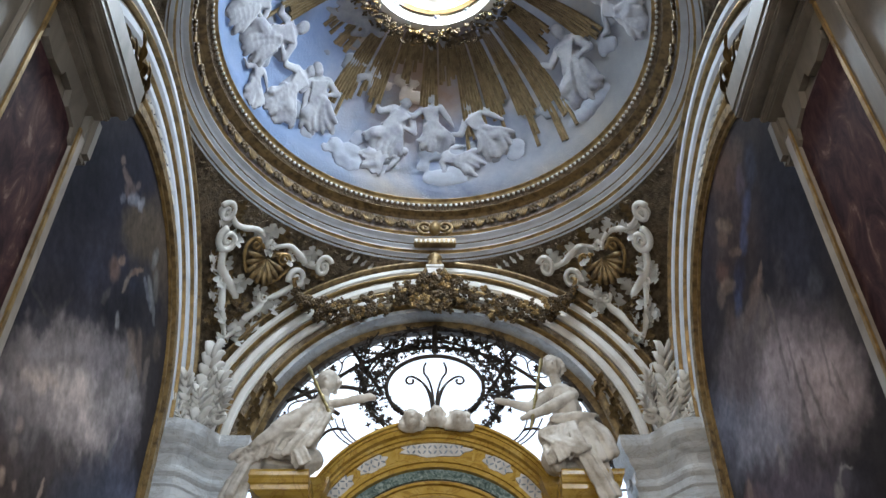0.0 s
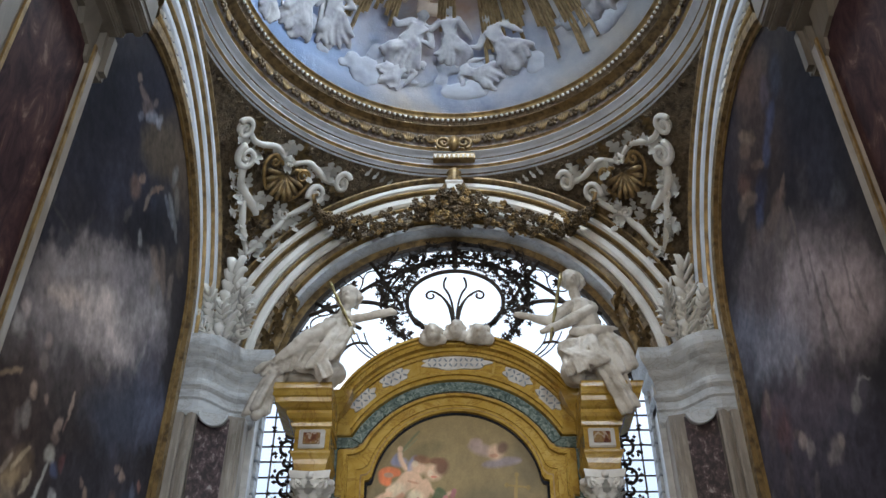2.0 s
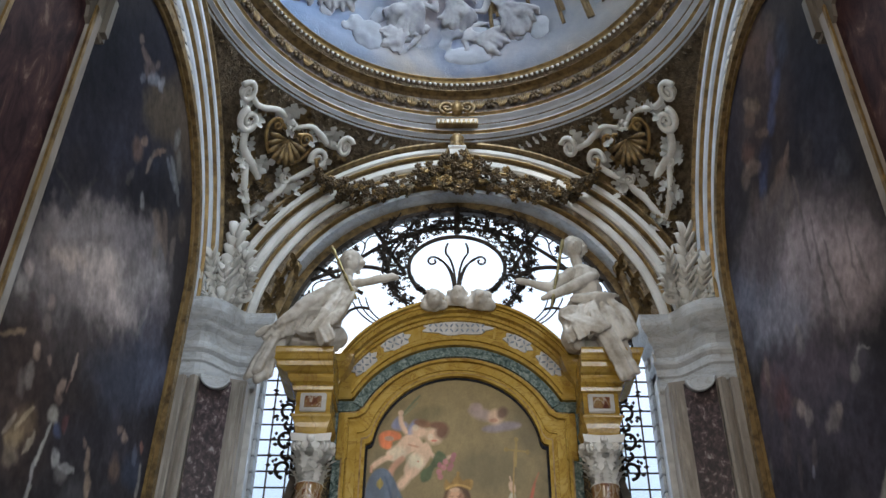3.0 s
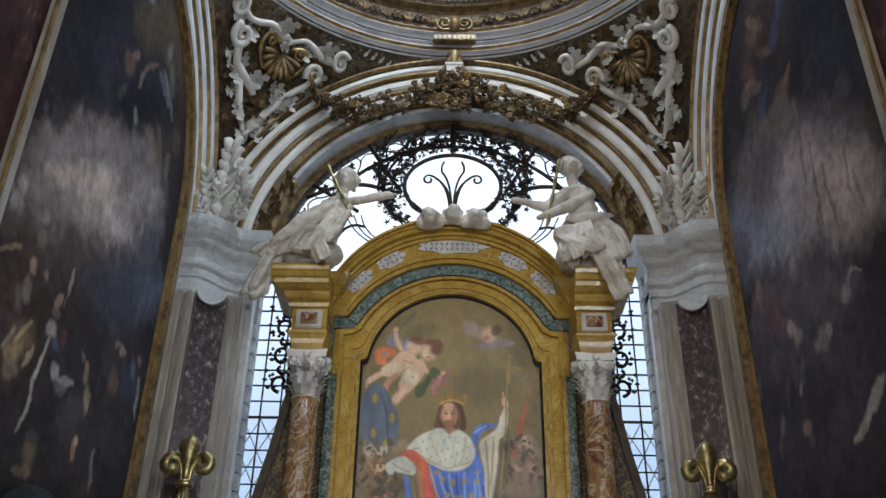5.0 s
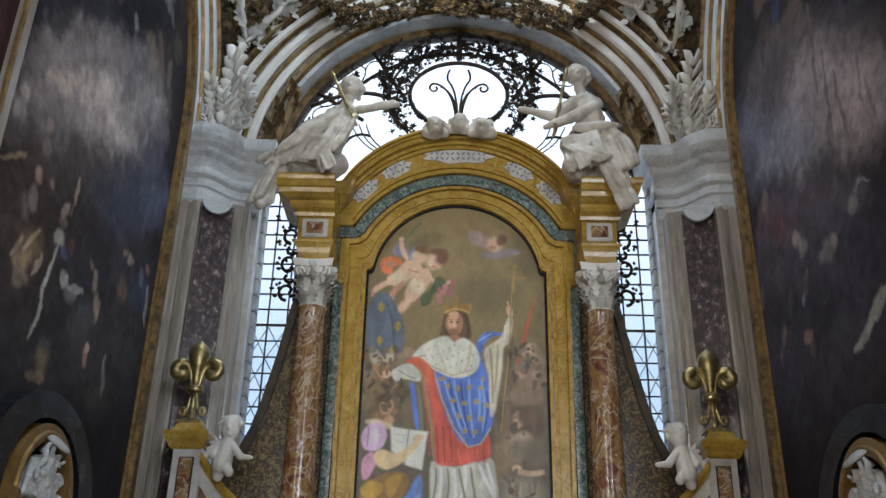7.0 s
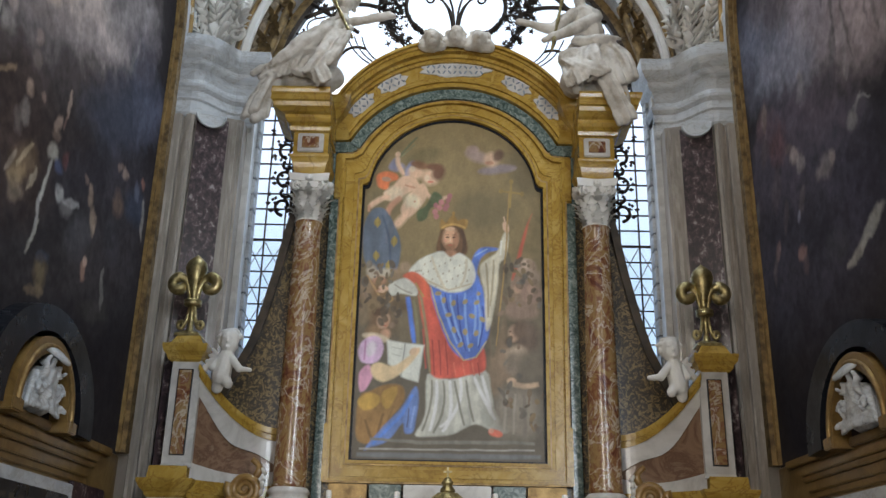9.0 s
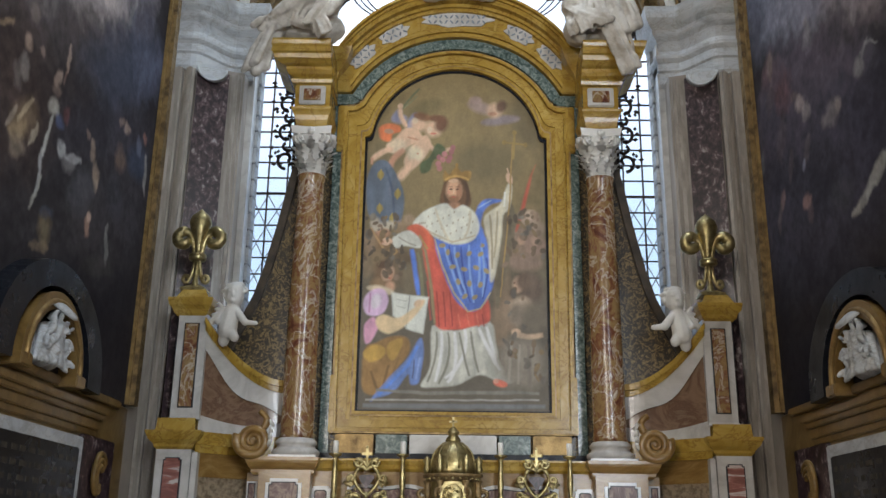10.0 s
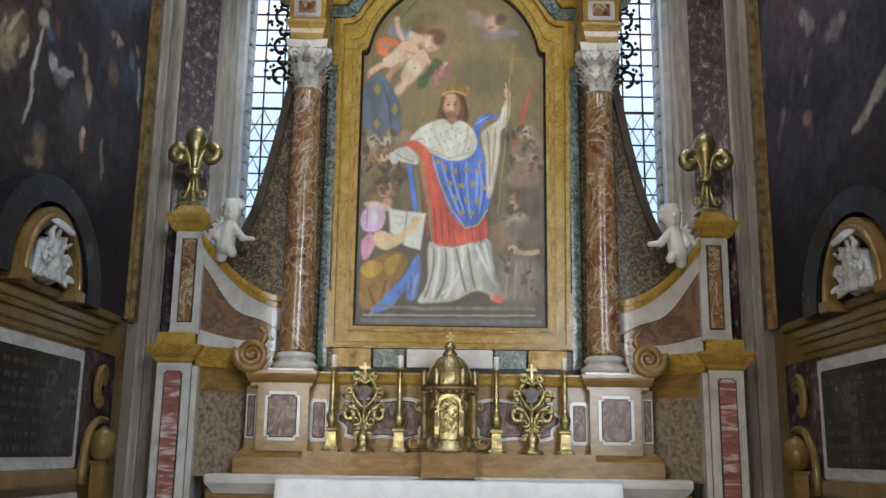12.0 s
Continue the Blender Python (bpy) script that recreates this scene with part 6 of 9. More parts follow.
oval_of(-0.655, 4.071, 0.152, 0.132, (0.292, 0.173, 0.083), 0, 0.7)
oval_of(-0.759, 4.154, 0.061, 0.122, (0.36, 0.251, 0.157), 0, 0.7)
oval_of(-0.522, 4.000, 0.172, 0.091, (0.189, 0.129, 0.073), 0, 0.7)
oval_of(-0.691, 3.976, 0.081, 0.101, (0.348, 0.242, 0.129), 0, 0.7)
oval_of(-0.774, 3.918, 0.051, 0.101, (0.303, 0.223, 0.136), 0, 0.7)
oval_of(-0.497, 3.845, 0.132, 0.122, (0.223, 0.165, 0.099), 0, 0.7)
oval_of(-0.386, 3.795, 0.071, 0.152, (0.242, 0.189, 0.117), 0, 0.7)
stroke_of([(-0.754, 4.282), (-0.689, 4.176), (-0.625, 4.072)], 0.020, (0.536, 0.325, 0.157), 0.75)
oval_of(-0.617, 4.135, 0.035, 0.020, (0.85, 0.567, 0.385), 0, 0.7)
oval_of(-0.564, 4.052, 0.071, 0.030, (0.492, 0.303, 0.129), 20, 0.7)
oval_of(0.653, 4.390, 0.101, 0.071, (0.464, 0.337, 0.261), 0, 0.7)
oval_of(0.728, 4.284, 0.071, 0.081, (0.397, 0.292, 0.214), 0, 0.7)
oval_of(0.576, 4.228, 0.112, 0.071, (0.348, 0.242, 0.173), 0, 0.7)
oval_of(0.700, 4.125, 0.122, 0.101, (0.397, 0.261, 0.197), 0, 0.7)
oval_of(0.539, 4.069, 0.091, 0.101, (0.314, 0.214, 0.143), 0, 0.7)
oval_of(0.623, 3.966, 0.152, 0.081, (0.337, 0.232, 0.173), 0, 0.7)
oval_of(0.423, 3.706, 0.071, 0.304, (0.282, 0.197, 0.123), 0, 0.7)
oval_of(0.398, 3.403, 0.091, 0.203, (0.314, 0.223, 0.143), 0, 0.7)
oval_of(0.496, 3.504, 0.081, 0.152, (0.36, 0.251, 0.165), 0, 0.7)
oval_of(0.664, 4.417, 0.046, 0.046, (0.632, 0.464, 0.348), 0, 0.7)
oval_of(0.590, 4.176, 0.035, 0.041, (0.567, 0.36, 0.242), 0, 0.7)
oval_of(0.716, 4.178, 0.035, 0.041, (0.521, 0.337, 0.242), 0, 0.7)
oval_of(0.510, 4.148, 0.030, 0.035, (0.492, 0.303, 0.197), 0, 0.7)
area_of([(0.732, 4.906), (0.699, 4.817), (0.645, 4.563), (0.571, 4.303), (0.541, 4.27), (0.593, 4.486), (0.668, 4.761)], (0.615, 0.123, 0.078), 0.8)
area_of([(0.441, 4.527), (0.522, 4.507), (0.541, 4.313), (0.489, 4.016), (0.418, 3.705), (0.368, 3.553), (0.359, 3.91), (0.399, 4.279)], (0.223, 0.181, 0.117), 0.6)
area_of([(-0.188, 3.393), (0.008, 3.347), (0.31, 3.431), (0.359, 3.254), (0.407, 3.059), (0.531, 2.936), (0.416, 2.886), (0.234, 2.97), (0.033, 2.88), (-0.177, 2.857), (-0.282, 2.875), (-0.2, 3.04)], (0.718, 0.718, 0.632), 0.62)
stroke_of([(0.095, 3.368), (0.078, 3.122), (-0.073, 2.936)], 0.030, (0.85, 0.85, 0.85), 0.85)
stroke_of([(0.212, 3.38), (0.291, 3.204), (0.397, 3.011)], 0.030, (0.85, 0.85, 0.85), 0.85)
stroke_of([(-0.109, 3.345), (-0.114, 3.099), (-0.159, 2.906)], 0.030, (0.85, 0.85, 0.85), 0.85)
stroke_of([(0.008, 3.337), (0.012, 3.053), (-0.053, 2.898)], 0.030, (0.85, 0.85, 0.85), 0.85)
stroke_of([(0.281, 3.391), (0.329, 3.204), (0.359, 3.058)], 0.030, (0.85, 0.85, 0.85), 0.85)
stroke_of([(0.144, 3.349), (0.175, 3.153), (0.214, 2.989)], 0.020, (0.292, 0.282, 0.232), 0.75)
stroke_of([(-0.051, 3.336), (-0.047, 3.1), (-0.13, 2.887)], 0.020, (0.292, 0.282, 0.232), 0.75)
stroke_of([(0.047, 3.338), (0.108, 3.054), (0.138, 2.958)], 0.020, (0.292, 0.282, 0.232), 0.75)
stroke_of([(-0.148, 3.344), (-0.163, 3.098), (-0.226, 2.904)], 0.020, (0.292, 0.282, 0.232), 0.75)
area_of([(-0.285, 4.13), (-0.185, 4.174), (-0.11, 3.944), (-0.017, 3.719), (0.113, 3.548), (0.231, 3.571), (0.29, 3.642), (0.31, 3.441), (0.154, 3.389), (0.008, 3.357), (-0.159, 3.394), (-0.205, 3.695), (-0.26, 3.931)], (0.811, 0.136, 0.093), 0.66)
stroke_of([(-0.155, 3.696), (-0.129, 3.384)], 0.015, (0.423, 0.068, 0.055), 0.75)
stroke_of([(-0.096, 3.697), (-0.071, 3.385)], 0.015, (0.423, 0.068, 0.055), 0.75)
stroke_of([(-0.037, 3.698), (-0.012, 3.386)], 0.015, (0.423, 0.068, 0.055), 0.75)
stroke_of([(0.035, 3.497), (0.056, 3.387)], 0.015, (0.85, 0.206, 0.136), 0.75)
stroke_of([(0.114, 3.498), (0.134, 3.389)], 0.015, (0.85, 0.206, 0.136), 0.75)
stroke_of([(0.192, 3.499), (0.212, 3.39)], 0.015, (0.85, 0.206, 0.136), 0.75)
stroke_of([(0.241, 3.5), (0.261, 3.391)], 0.015, (0.423, 0.068, 0.055), 0.75)
stroke_of([(-0.279, 4.119), (-0.218, 3.849), (-0.169, 3.414)], 0.025, (0.325, 0.282, 0.15), 0.75)
stroke_of([(-0.237, 3.797), (-0.204, 3.443)], 0.020, (0.492, 0.099, 0.073), 0.75)
stroke_of([(-0.384, 4.086), (-0.349, 3.899), (-0.313, 3.663)], 0.041, (0.123, 0.271, 0.85), 0.75)
stroke_of([(-0.333, 4.055), (-0.286, 3.796), (-0.279, 3.492)], 0.030, (0.261, 0.242, 0.136), 0.75)
area_of([(-0.185, 4.195), (-0.028, 4.139), (0.147, 4.168), (0.258, 4.234), (0.319, 4.014), (0.344, 3.807), (0.3, 3.653), (0.211, 3.54), (0.123, 3.528), (0.024, 3.608), (-0.058, 3.769), (-0.131, 3.965)], (0.136, 0.271, 0.85), 0.6)
stroke_of([(-0.003, 4.113), (0.03, 3.905), (0.112, 3.65)], 0.020, (0.282, 0.464, 0.85), 0.9)
stroke_of([(0.128, 4.136), (0.13, 3.906), (0.172, 3.6)], 0.020, (0.282, 0.464, 0.85), 0.9)
stroke_of([(0.228, 4.17), (0.259, 3.909), (0.25, 3.652)], 0.020, (0.282, 0.464, 0.85), 0.9)
stroke_of([(-0.093, 4.112), (-0.03, 3.904), (0.063, 3.669)], 0.020, (0.282, 0.464, 0.85), 0.9)
stroke_of([(0.188, 4.159), (0.219, 3.96), (0.21, 3.753)], 0.020, (0.282, 0.464, 0.85), 0.9)
stroke_of([(0.057, 4.114), (0.08, 3.854), (0.142, 3.599)], 0.015, (0.051, 0.099, 0.423), 0.75)
stroke_of([(-0.053, 4.123), (0.0, 3.904), (0.082, 3.7)], 0.015, (0.051, 0.099, 0.423), 0.75)
stroke_of([(0.279, 4.013), (0.289, 3.857), (0.25, 3.632)], 0.015, (0.051, 0.099, 0.423), 0.75)
oval_of(-0.062, 4.060, 0.020, 0.030, (0.492, 0.385, 0.173), 0, 0.7)
oval_of(0.028, 4.035, 0.020, 0.030, (0.492, 0.385, 0.173), -20, 0.7)
oval_of(0.128, 4.052, 0.020, 0.030, (0.492, 0.385, 0.173), -40, 0.7)
oval_of(0.229, 4.043, 0.020, 0.030, (0.492, 0.385, 0.173), -60, 0.7)
oval_of(-0.020, 3.925, 0.020, 0.030, (0.492, 0.385, 0.173), -80, 0.7)
oval_of(0.080, 3.906, 0.020, 0.030, (0.492, 0.385, 0.173), -100, 0.7)
oval_of(0.189, 3.918, 0.020, 0.030, (0.492, 0.385, 0.173), -120, 0.7)
oval_of(0.279, 3.888, 0.020, 0.030, (0.492, 0.385, 0.173), -140, 0.7)
oval_of(0.031, 3.791, 0.020, 0.030, (0.492, 0.385, 0.173), -160, 0.7)
oval_of(0.131, 3.772, 0.020, 0.030, (0.492, 0.385, 0.173), -180, 0.7)
oval_of(0.230, 3.764, 0.020, 0.030, (0.492, 0.385, 0.173), -200, 0.7)
oval_of(0.092, 3.659, 0.020, 0.030, (0.492, 0.385, 0.173), -220, 0.7)
oval_of(0.181, 3.651, 0.020, 0.030, (0.492, 0.385, 0.173), -240, 0.7)
oval_of(-0.113, 4.122, 0.020, 0.030, (0.492, 0.385, 0.173), -260, 0.7)
oval_of(0.238, 4.128, 0.020, 0.030, (0.492, 0.385, 0.173), -280, 0.7)
stroke_of([(-0.18, 4.184), (-0.11, 3.934), (-0.007, 3.699), (0.123, 3.518), (0.231, 3.55), (0.319, 3.694)], 0.015, (0.599, 0.506, 0.303), 0.75)
area_of([(0.176, 4.393), (0.216, 4.513), (0.308, 4.574), (0.441, 4.549), (0.339, 4.525), (0.262, 4.459), (0.227, 4.329), (0.258, 4.245), (0.209, 4.054), (0.158, 4.053), (0.187, 4.243)], (0.143, 0.282, 0.85), 0.6)
stroke_of([(0.206, 4.48), (0.328, 4.558)], 0.015, (0.36, 0.536, 0.85), 0.75)
area_of([(0.257, 4.394), (0.339, 4.471), (0.41, 4.527), (0.472, 4.703), (0.513, 4.692), (0.491, 4.484), (0.43, 4.408), (0.409, 4.173), (0.359, 3.858), (0.309, 3.806), (0.299, 4.118), (0.268, 4.277)], (0.831, 0.773, 0.599), 0.66)
stroke_of([(0.308, 4.417), (0.329, 4.171), (0.329, 3.91)], 0.020, (0.436, 0.372, 0.251), 0.75)
stroke_of([(0.379, 4.45), (0.369, 4.225), (0.349, 4.014)], 0.020, (0.492, 0.423, 0.282), 0.75)
stroke_of([(0.451, 4.636), (0.44, 4.494)], 0.020, (0.85, 0.85, 0.773), 0.9)
oval_of(0.493, 4.769, 0.030, 0.056, (0.85, 0.567, 0.385), 10, 0.7)
stroke_of([(0.483, 4.824), (0.473, 4.869)], 0.015, (0.85, 0.567, 0.385), 0.75)
stroke_of([(0.521, 5.129), (0.492, 4.55), (0.444, 4.068), (0.403, 3.654)], 0.015, (0.464, 0.292, 0.11), 0.75)
stroke_of([(0.443, 5.122), (0.641, 5.102)], 0.025, (0.41, 0.282, 0.093), 0.75)
stroke_of([(0.542, 5.22), (0.525, 4.959)], 0.025, (0.41, 0.282, 0.093), 0.75)
oval_of(0.448, 5.122, 0.020, 0.025, (0.41, 0.282, 0.093), 0, 0.7)
oval_of(0.641, 5.102, 0.020, 0.025, (0.41, 0.282, 0.093), 0, 0.7)
oval_of(0.542, 5.220, 0.020, 0.025, (0.41, 0.282, 0.093), 0, 0.7)
area_of([(-0.123, 4.627), (-0.094, 4.76), (-0.012, 4.817), (0.081, 4.785), (0.123, 4.653), (0.145, 4.533), (0.084, 4.467), (-0.079, 4.475), (-0.141, 4.529)], (0.173, 0.088, 0.044), 0.6)
oval_of(-0.008, 4.498, 0.051, 0.046, (0.536, 0.282, 0.165), 0, 0.7)
oval_of(-0.015, 4.651, 0.066, 0.101, (0.85, 0.492, 0.303), 0, 0.85)
oval_of(0.031, 4.630, 0.025, 0.081, (0.521, 0.261, 0.15), 0, 0.7)
oval_of(-0.014, 4.569, 0.046, 0.035, (0.372, 0.181, 0.093), 0, 0.7)
oval_of(-0.041, 4.661, 0.015, 0.008, (0.117, 0.055, 0.034), 0, 0.7)
oval_of(0.015, 4.662, 0.015, 0.008, (0.117, 0.055, 0.034), 0, 0.7)
stroke_of([(-0.062, 4.683), (-0.026, 4.684)], 0.008, (0.251, 0.123, 0.068), 0.75)
stroke_of([(-0.0, 4.684), (0.036, 4.685)], 0.008, (0.251, 0.123, 0.068), 0.75)
stroke_of([(-0.015, 4.662), (-0.015, 4.612)], 0.012, (0.85, 0.615, 0.397), 0.95)
oval_of(-0.014, 4.585, 0.020, 0.007, (0.551, 0.15, 0.105), 0, 0.7)
oval_of(-0.022, 4.739, 0.046, 0.020, (0.85, 0.551, 0.348), 0, 0.7)
oval_of(-0.061, 4.628, 0.015, 0.020, (0.85, 0.436, 0.282), 0, 0.7)
stroke_of([(-0.093, 4.694), (-0.117, 4.584), (-0.1, 4.497)], 0.030, (0.223, 0.117, 0.055), 0.75)
stroke_of([(0.081, 4.729), (0.113, 4.609), (0.094, 4.5)], 0.030, (0.11, 0.055, 0.031), 0.75)
area_of([(-0.104, 4.738), (-0.101, 4.837), (-0.059, 4.799), (-0.028, 4.839), (0.013, 4.884), (0.049, 4.829), (0.091, 4.841), (0.142, 4.83), (0.122, 4.741), (0.014, 4.773)], (0.492, 0.282, 0.078), 0.62)
stroke_of([(-0.099, 4.749), (0.009, 4.784), (0.122, 4.752)], 0.020, (0.7, 0.423, 0.129), 0.75)
oval_of(0.012, 4.895, 0.015, 0.020, (0.492, 0.282, 0.078), 0, 0.7)
area_of([(-0.381, 4.32), (-0.292, 4.429), (-0.181, 4.495), (-0.08, 4.519), (-0.008, 4.466), (0.073, 4.51), (0.176, 4.436), (0.217, 4.308), (0.188, 4.201), (0.097, 4.147), (-0.023, 4.134), (-0.155, 4.185), (-0.268, 4.257)], (0.85, 0.85, 0.736), 0.78)
oval_of(-0.320, 4.331, 0.006, 0.011, (0.492, 0.41, 0.271), -15, 0.7)
oval_of(-0.204, 4.324, 0.006, 0.011, (0.492, 0.41, 0.271), -15, 0.7)
oval_of(-0.086, 4.211, 0.006, 0.011, (0.492, 0.41, 0.271), -15, 0.7)
oval_of(0.027, 4.364, 0.006, 0.011, (0.492, 0.41, 0.271), -15, 0.7)
oval_of(0.144, 4.250, 0.006, 0.011, (0.492, 0.41, 0.271), -15, 0.7)
oval_of(-0.239, 4.395, 0.006, 0.011, (0.492, 0.41, 0.271), -15, 0.7)
oval_of(-0.120, 4.281, 0.006, 0.011, (0.492, 0.41, 0.271), -15, 0.7)
oval_of(-0.007, 4.435, 0.006, 0.011, (0.492, 0.41, 0.271), -15, 0.7)
oval_of(0.111, 4.320, 0.006, 0.011, (0.492, 0.41, 0.271), -15, 0.7)
oval_of(-0.270, 4.332, 0.006, 0.011, (0.492, 0.41, 0.271), -15, 0.7)
oval_of(-0.155, 4.352, 0.006, 0.011, (0.492, 0.41, 0.271), -15, 0.7)
oval_of(-0.037, 4.238, 0.006, 0.011, (0.492, 0.41, 0.271), -15, 0.7)
oval_of(0.077, 4.391, 0.006, 0.011, (0.492, 0.41, 0.271), -15, 0.7)
oval_of(-0.303, 4.332, 0.006, 0.011, (0.492, 0.41, 0.271), -15, 0.7)
oval_of(-0.189, 4.423, 0.006, 0.011, (0.492, 0.41, 0.271), -15, 0.7)
oval_of(-0.071, 4.309, 0.006, 0.011, (0.492, 0.41, 0.271), -15, 0.7)
oval_of(0.046, 4.195, 0.006, 0.011, (0.492, 0.41, 0.271), -15, 0.7)
oval_of(0.160, 4.348, 0.006, 0.011, (0.492, 0.41, 0.271), -15, 0.7)
oval_of(-0.218, 4.226, 0.006, 0.011, (0.492, 0.41, 0.271), -15, 0.7)
oval_of(-0.106, 4.380, 0.006, 0.011, (0.492, 0.41, 0.271), -15, 0.7)
oval_of(0.012, 4.265, 0.006, 0.011, (0.492, 0.41, 0.271), -15, 0.7)
oval_of(0.126, 4.419, 0.006, 0.011, (0.492, 0.41, 0.271), -15, 0.7)
oval_of(-0.253, 4.297, 0.006, 0.011, (0.492, 0.41, 0.271), -15, 0.7)
oval_of(-0.135, 4.183, 0.006, 0.011, (0.492, 0.41, 0.271), -15, 0.7)
oval_of(-0.022, 4.336, 0.006, 0.011, (0.492, 0.41, 0.271), -15, 0.7)
oval_of(0.095, 4.222, 0.006, 0.011, (0.492, 0.41, 0.271), -15, 0.7)
oval_of(-0.287, 4.332, 0.006, 0.011, (0.492, 0.41, 0.271), -15, 0.7)
oval_of(-0.169, 4.254, 0.006, 0.011, (0.492, 0.41, 0.271), -15, 0.7)
oval_of(-0.056, 4.407, 0.006, 0.011, (0.492, 0.41, 0.271), -15, 0.7)
oval_of(0.061, 4.293, 0.006, 0.011, (0.492, 0.41, 0.271), -15, 0.7)
stroke_of([(-0.36, 4.32), (-0.227, 4.247), (-0.023, 4.155), (0.187, 4.222)], 0.020, (0.665, 0.583, 0.41), 0.75)
stroke_of([(-0.181, 4.474), (-0.127, 4.324), (-0.054, 4.176)], 0.020, (0.754, 0.683, 0.506), 0.75)
stroke_of([(0.135, 4.457), (0.126, 4.306), (0.077, 4.178)], 0.020, (0.7, 0.632, 0.464), 0.75)
area_of([(-0.43, 4.287), (-0.34, 4.326), (-0.247, 4.263), (-0.185, 4.163), (-0.183, 4.068), (-0.253, 4.088), (-0.327, 4.193), (-0.398, 4.234)], (0.85, 0.173, 0.093), 0.68)
stroke_of([(-0.317, 4.214), (-0.243, 4.088)], 0.020, (0.492, 0.372, 0.129), 0.75)
area_of([(-0.558, 4.178), (-0.489, 4.233), (-0.399, 4.255), (-0.306, 4.172), (-0.314, 4.098), (-0.445, 4.117), (-0.525, 4.094)], (0.85, 0.85, 0.754), 0.7)
stroke_of([(-0.508, 4.2), (-0.426, 4.149), (-0.345, 4.118)], 0.015, (0.492, 0.464, 0.385), 0.75)
oval_of(-0.598, 4.162, 0.046, 0.025, (0.85, 0.567, 0.385), -10, 0.7)
stroke_of([(-0.628, 4.156), (-0.667, 4.124)], 0.015, (0.648, 0.337, 0.214), 0.75)
oval_of(-0.616, 3.853, 0.101, 0.122, (0.197, 0.117, 0.064), 0, 0.7)
oval_of(-0.672, 3.765, 0.071, 0.051, (0.303, 0.189, 0.099), 0, 0.7)
oval_of(-0.587, 3.864, 0.051, 0.076, (0.85, 0.551, 0.372), -8, 0.7)
oval_of(-0.619, 3.936, 0.066, 0.035, (0.143, 0.078, 0.044), 0, 0.7)
oval_of(-0.561, 3.844, 0.020, 0.051, (0.567, 0.292, 0.181), 0, 0.7)
oval_of(-0.597, 3.869, 0.012, 0.007, (0.129, 0.064, 0.041), 0, 0.7)
oval_of(-0.557, 3.869, 0.012, 0.007, (0.129, 0.064, 0.041), 0, 0.7)
oval_of(-0.575, 3.812, 0.015, 0.006, (0.567, 0.157, 0.117), 0, 0.7)
oval_of(-0.562, 3.741, 0.041, 0.041, (0.736, 0.423, 0.271), 0, 0.7)
oval_of(-0.650, 3.709, 0.122, 0.035, (0.85, 0.7, 0.492), -10, 0.7)
area_of([(-0.777, 3.656), (-0.7, 3.718), (-0.611, 3.709), (-0.577, 3.608), (-0.632, 3.486), (-0.75, 3.484), (-0.792, 3.564)], (0.85, 0.599, 0.85), 0.72)
oval_of(-0.686, 3.606, 0.046, 0.071, (0.85, 0.773, 0.85), -15, 0.7)
stroke_of([(-0.738, 3.677), (-0.741, 3.504)], 0.020, (0.583, 0.282, 0.506), 0.75)
area_of([(-0.775, 3.394), (-0.7, 3.465), (-0.657, 3.376), (-0.71, 3.256), (-0.768, 3.235)], (0.85, 0.436, 0.615), 0.7)
area_of([(-0.551, 3.69), (-0.392, 3.662), (-0.223, 3.644), (-0.27, 3.322), (-0.402, 3.36), (-0.533, 3.478)], (0.831, 0.85, 0.773), 0.85, True)
stroke_of([(-0.392, 3.662), (-0.417, 3.36)], 0.015, (0.423, 0.436, 0.385), 0.75)
stroke_of([(-0.35, 3.591), (-0.271, 3.573)], 0.010, (0.567, 0.583, 0.506), 0.75)
stroke_of([(-0.509, 3.629), (-0.42, 3.611)], 0.010, (0.583, 0.599, 0.521), 0.75)
stroke_of([(-0.512, 3.569), (-0.428, 3.55)], 0.010, (0.583, 0.599, 0.521), 0.75)
area_of([(-0.679, 3.445), (-0.612, 3.486), (-0.484, 3.458), (-0.368, 3.541), (-0.272, 3.623), (-0.261, 3.583), (-0.347, 3.471), (-0.451, 3.369), (-0.567, 3.318), (-0.656, 3.356)], (0.85, 0.648, 0.385), 0.78)
oval_of(-0.311, 3.592, 0.046, 0.030, (0.85, 0.599, 0.385), 25, 0.7)
area_of([(-0.774, 3.167), (-0.671, 3.237), (-0.527, 3.298), (-0.4, 3.281), (-0.386, 3.153), (-0.497, 2.996), (-0.558, 2.823), (-0.681, 2.783), (-0.779, 2.848)], (0.436, 0.242, 0.078), 0.6)
area_of([(-0.783, 3.147), (-0.689, 3.217), (-0.591, 3.189), (-0.617, 3.111), (-0.722, 3.07)], (0.665, 0.41, 0.088), 0.7)
area_of([(-0.554, 3.239), (-0.449, 3.28), (-0.464, 3.172), (-0.529, 3.083), (-0.58, 3.15)], (0.615, 0.372, 0.083), 0.7)
stroke_of([(-0.709, 2.993), (-0.644, 2.831)], 0.030, (0.223, 0.123, 0.044), 0.75)
stroke_of([(-0.557, 3.044), (-0.597, 2.851)], 0.030, (0.223, 0.123, 0.044), 0.75)
stroke_of([(-0.472, 3.113), (-0.516, 2.977)], 0.025, (0.303, 0.173, 0.059), 0.75)
area_of([(-0.293, 3.283), (-0.261, 3.175), (-0.276, 3.0), (-0.302, 2.894), (-0.369, 2.883), (-0.391, 2.969), (-0.51, 2.814), (-0.642, 2.764), (-0.698, 2.744), (-0.525, 2.967), (-0.404, 3.095)], (0.189, 0.314, 0.718), 0.66)
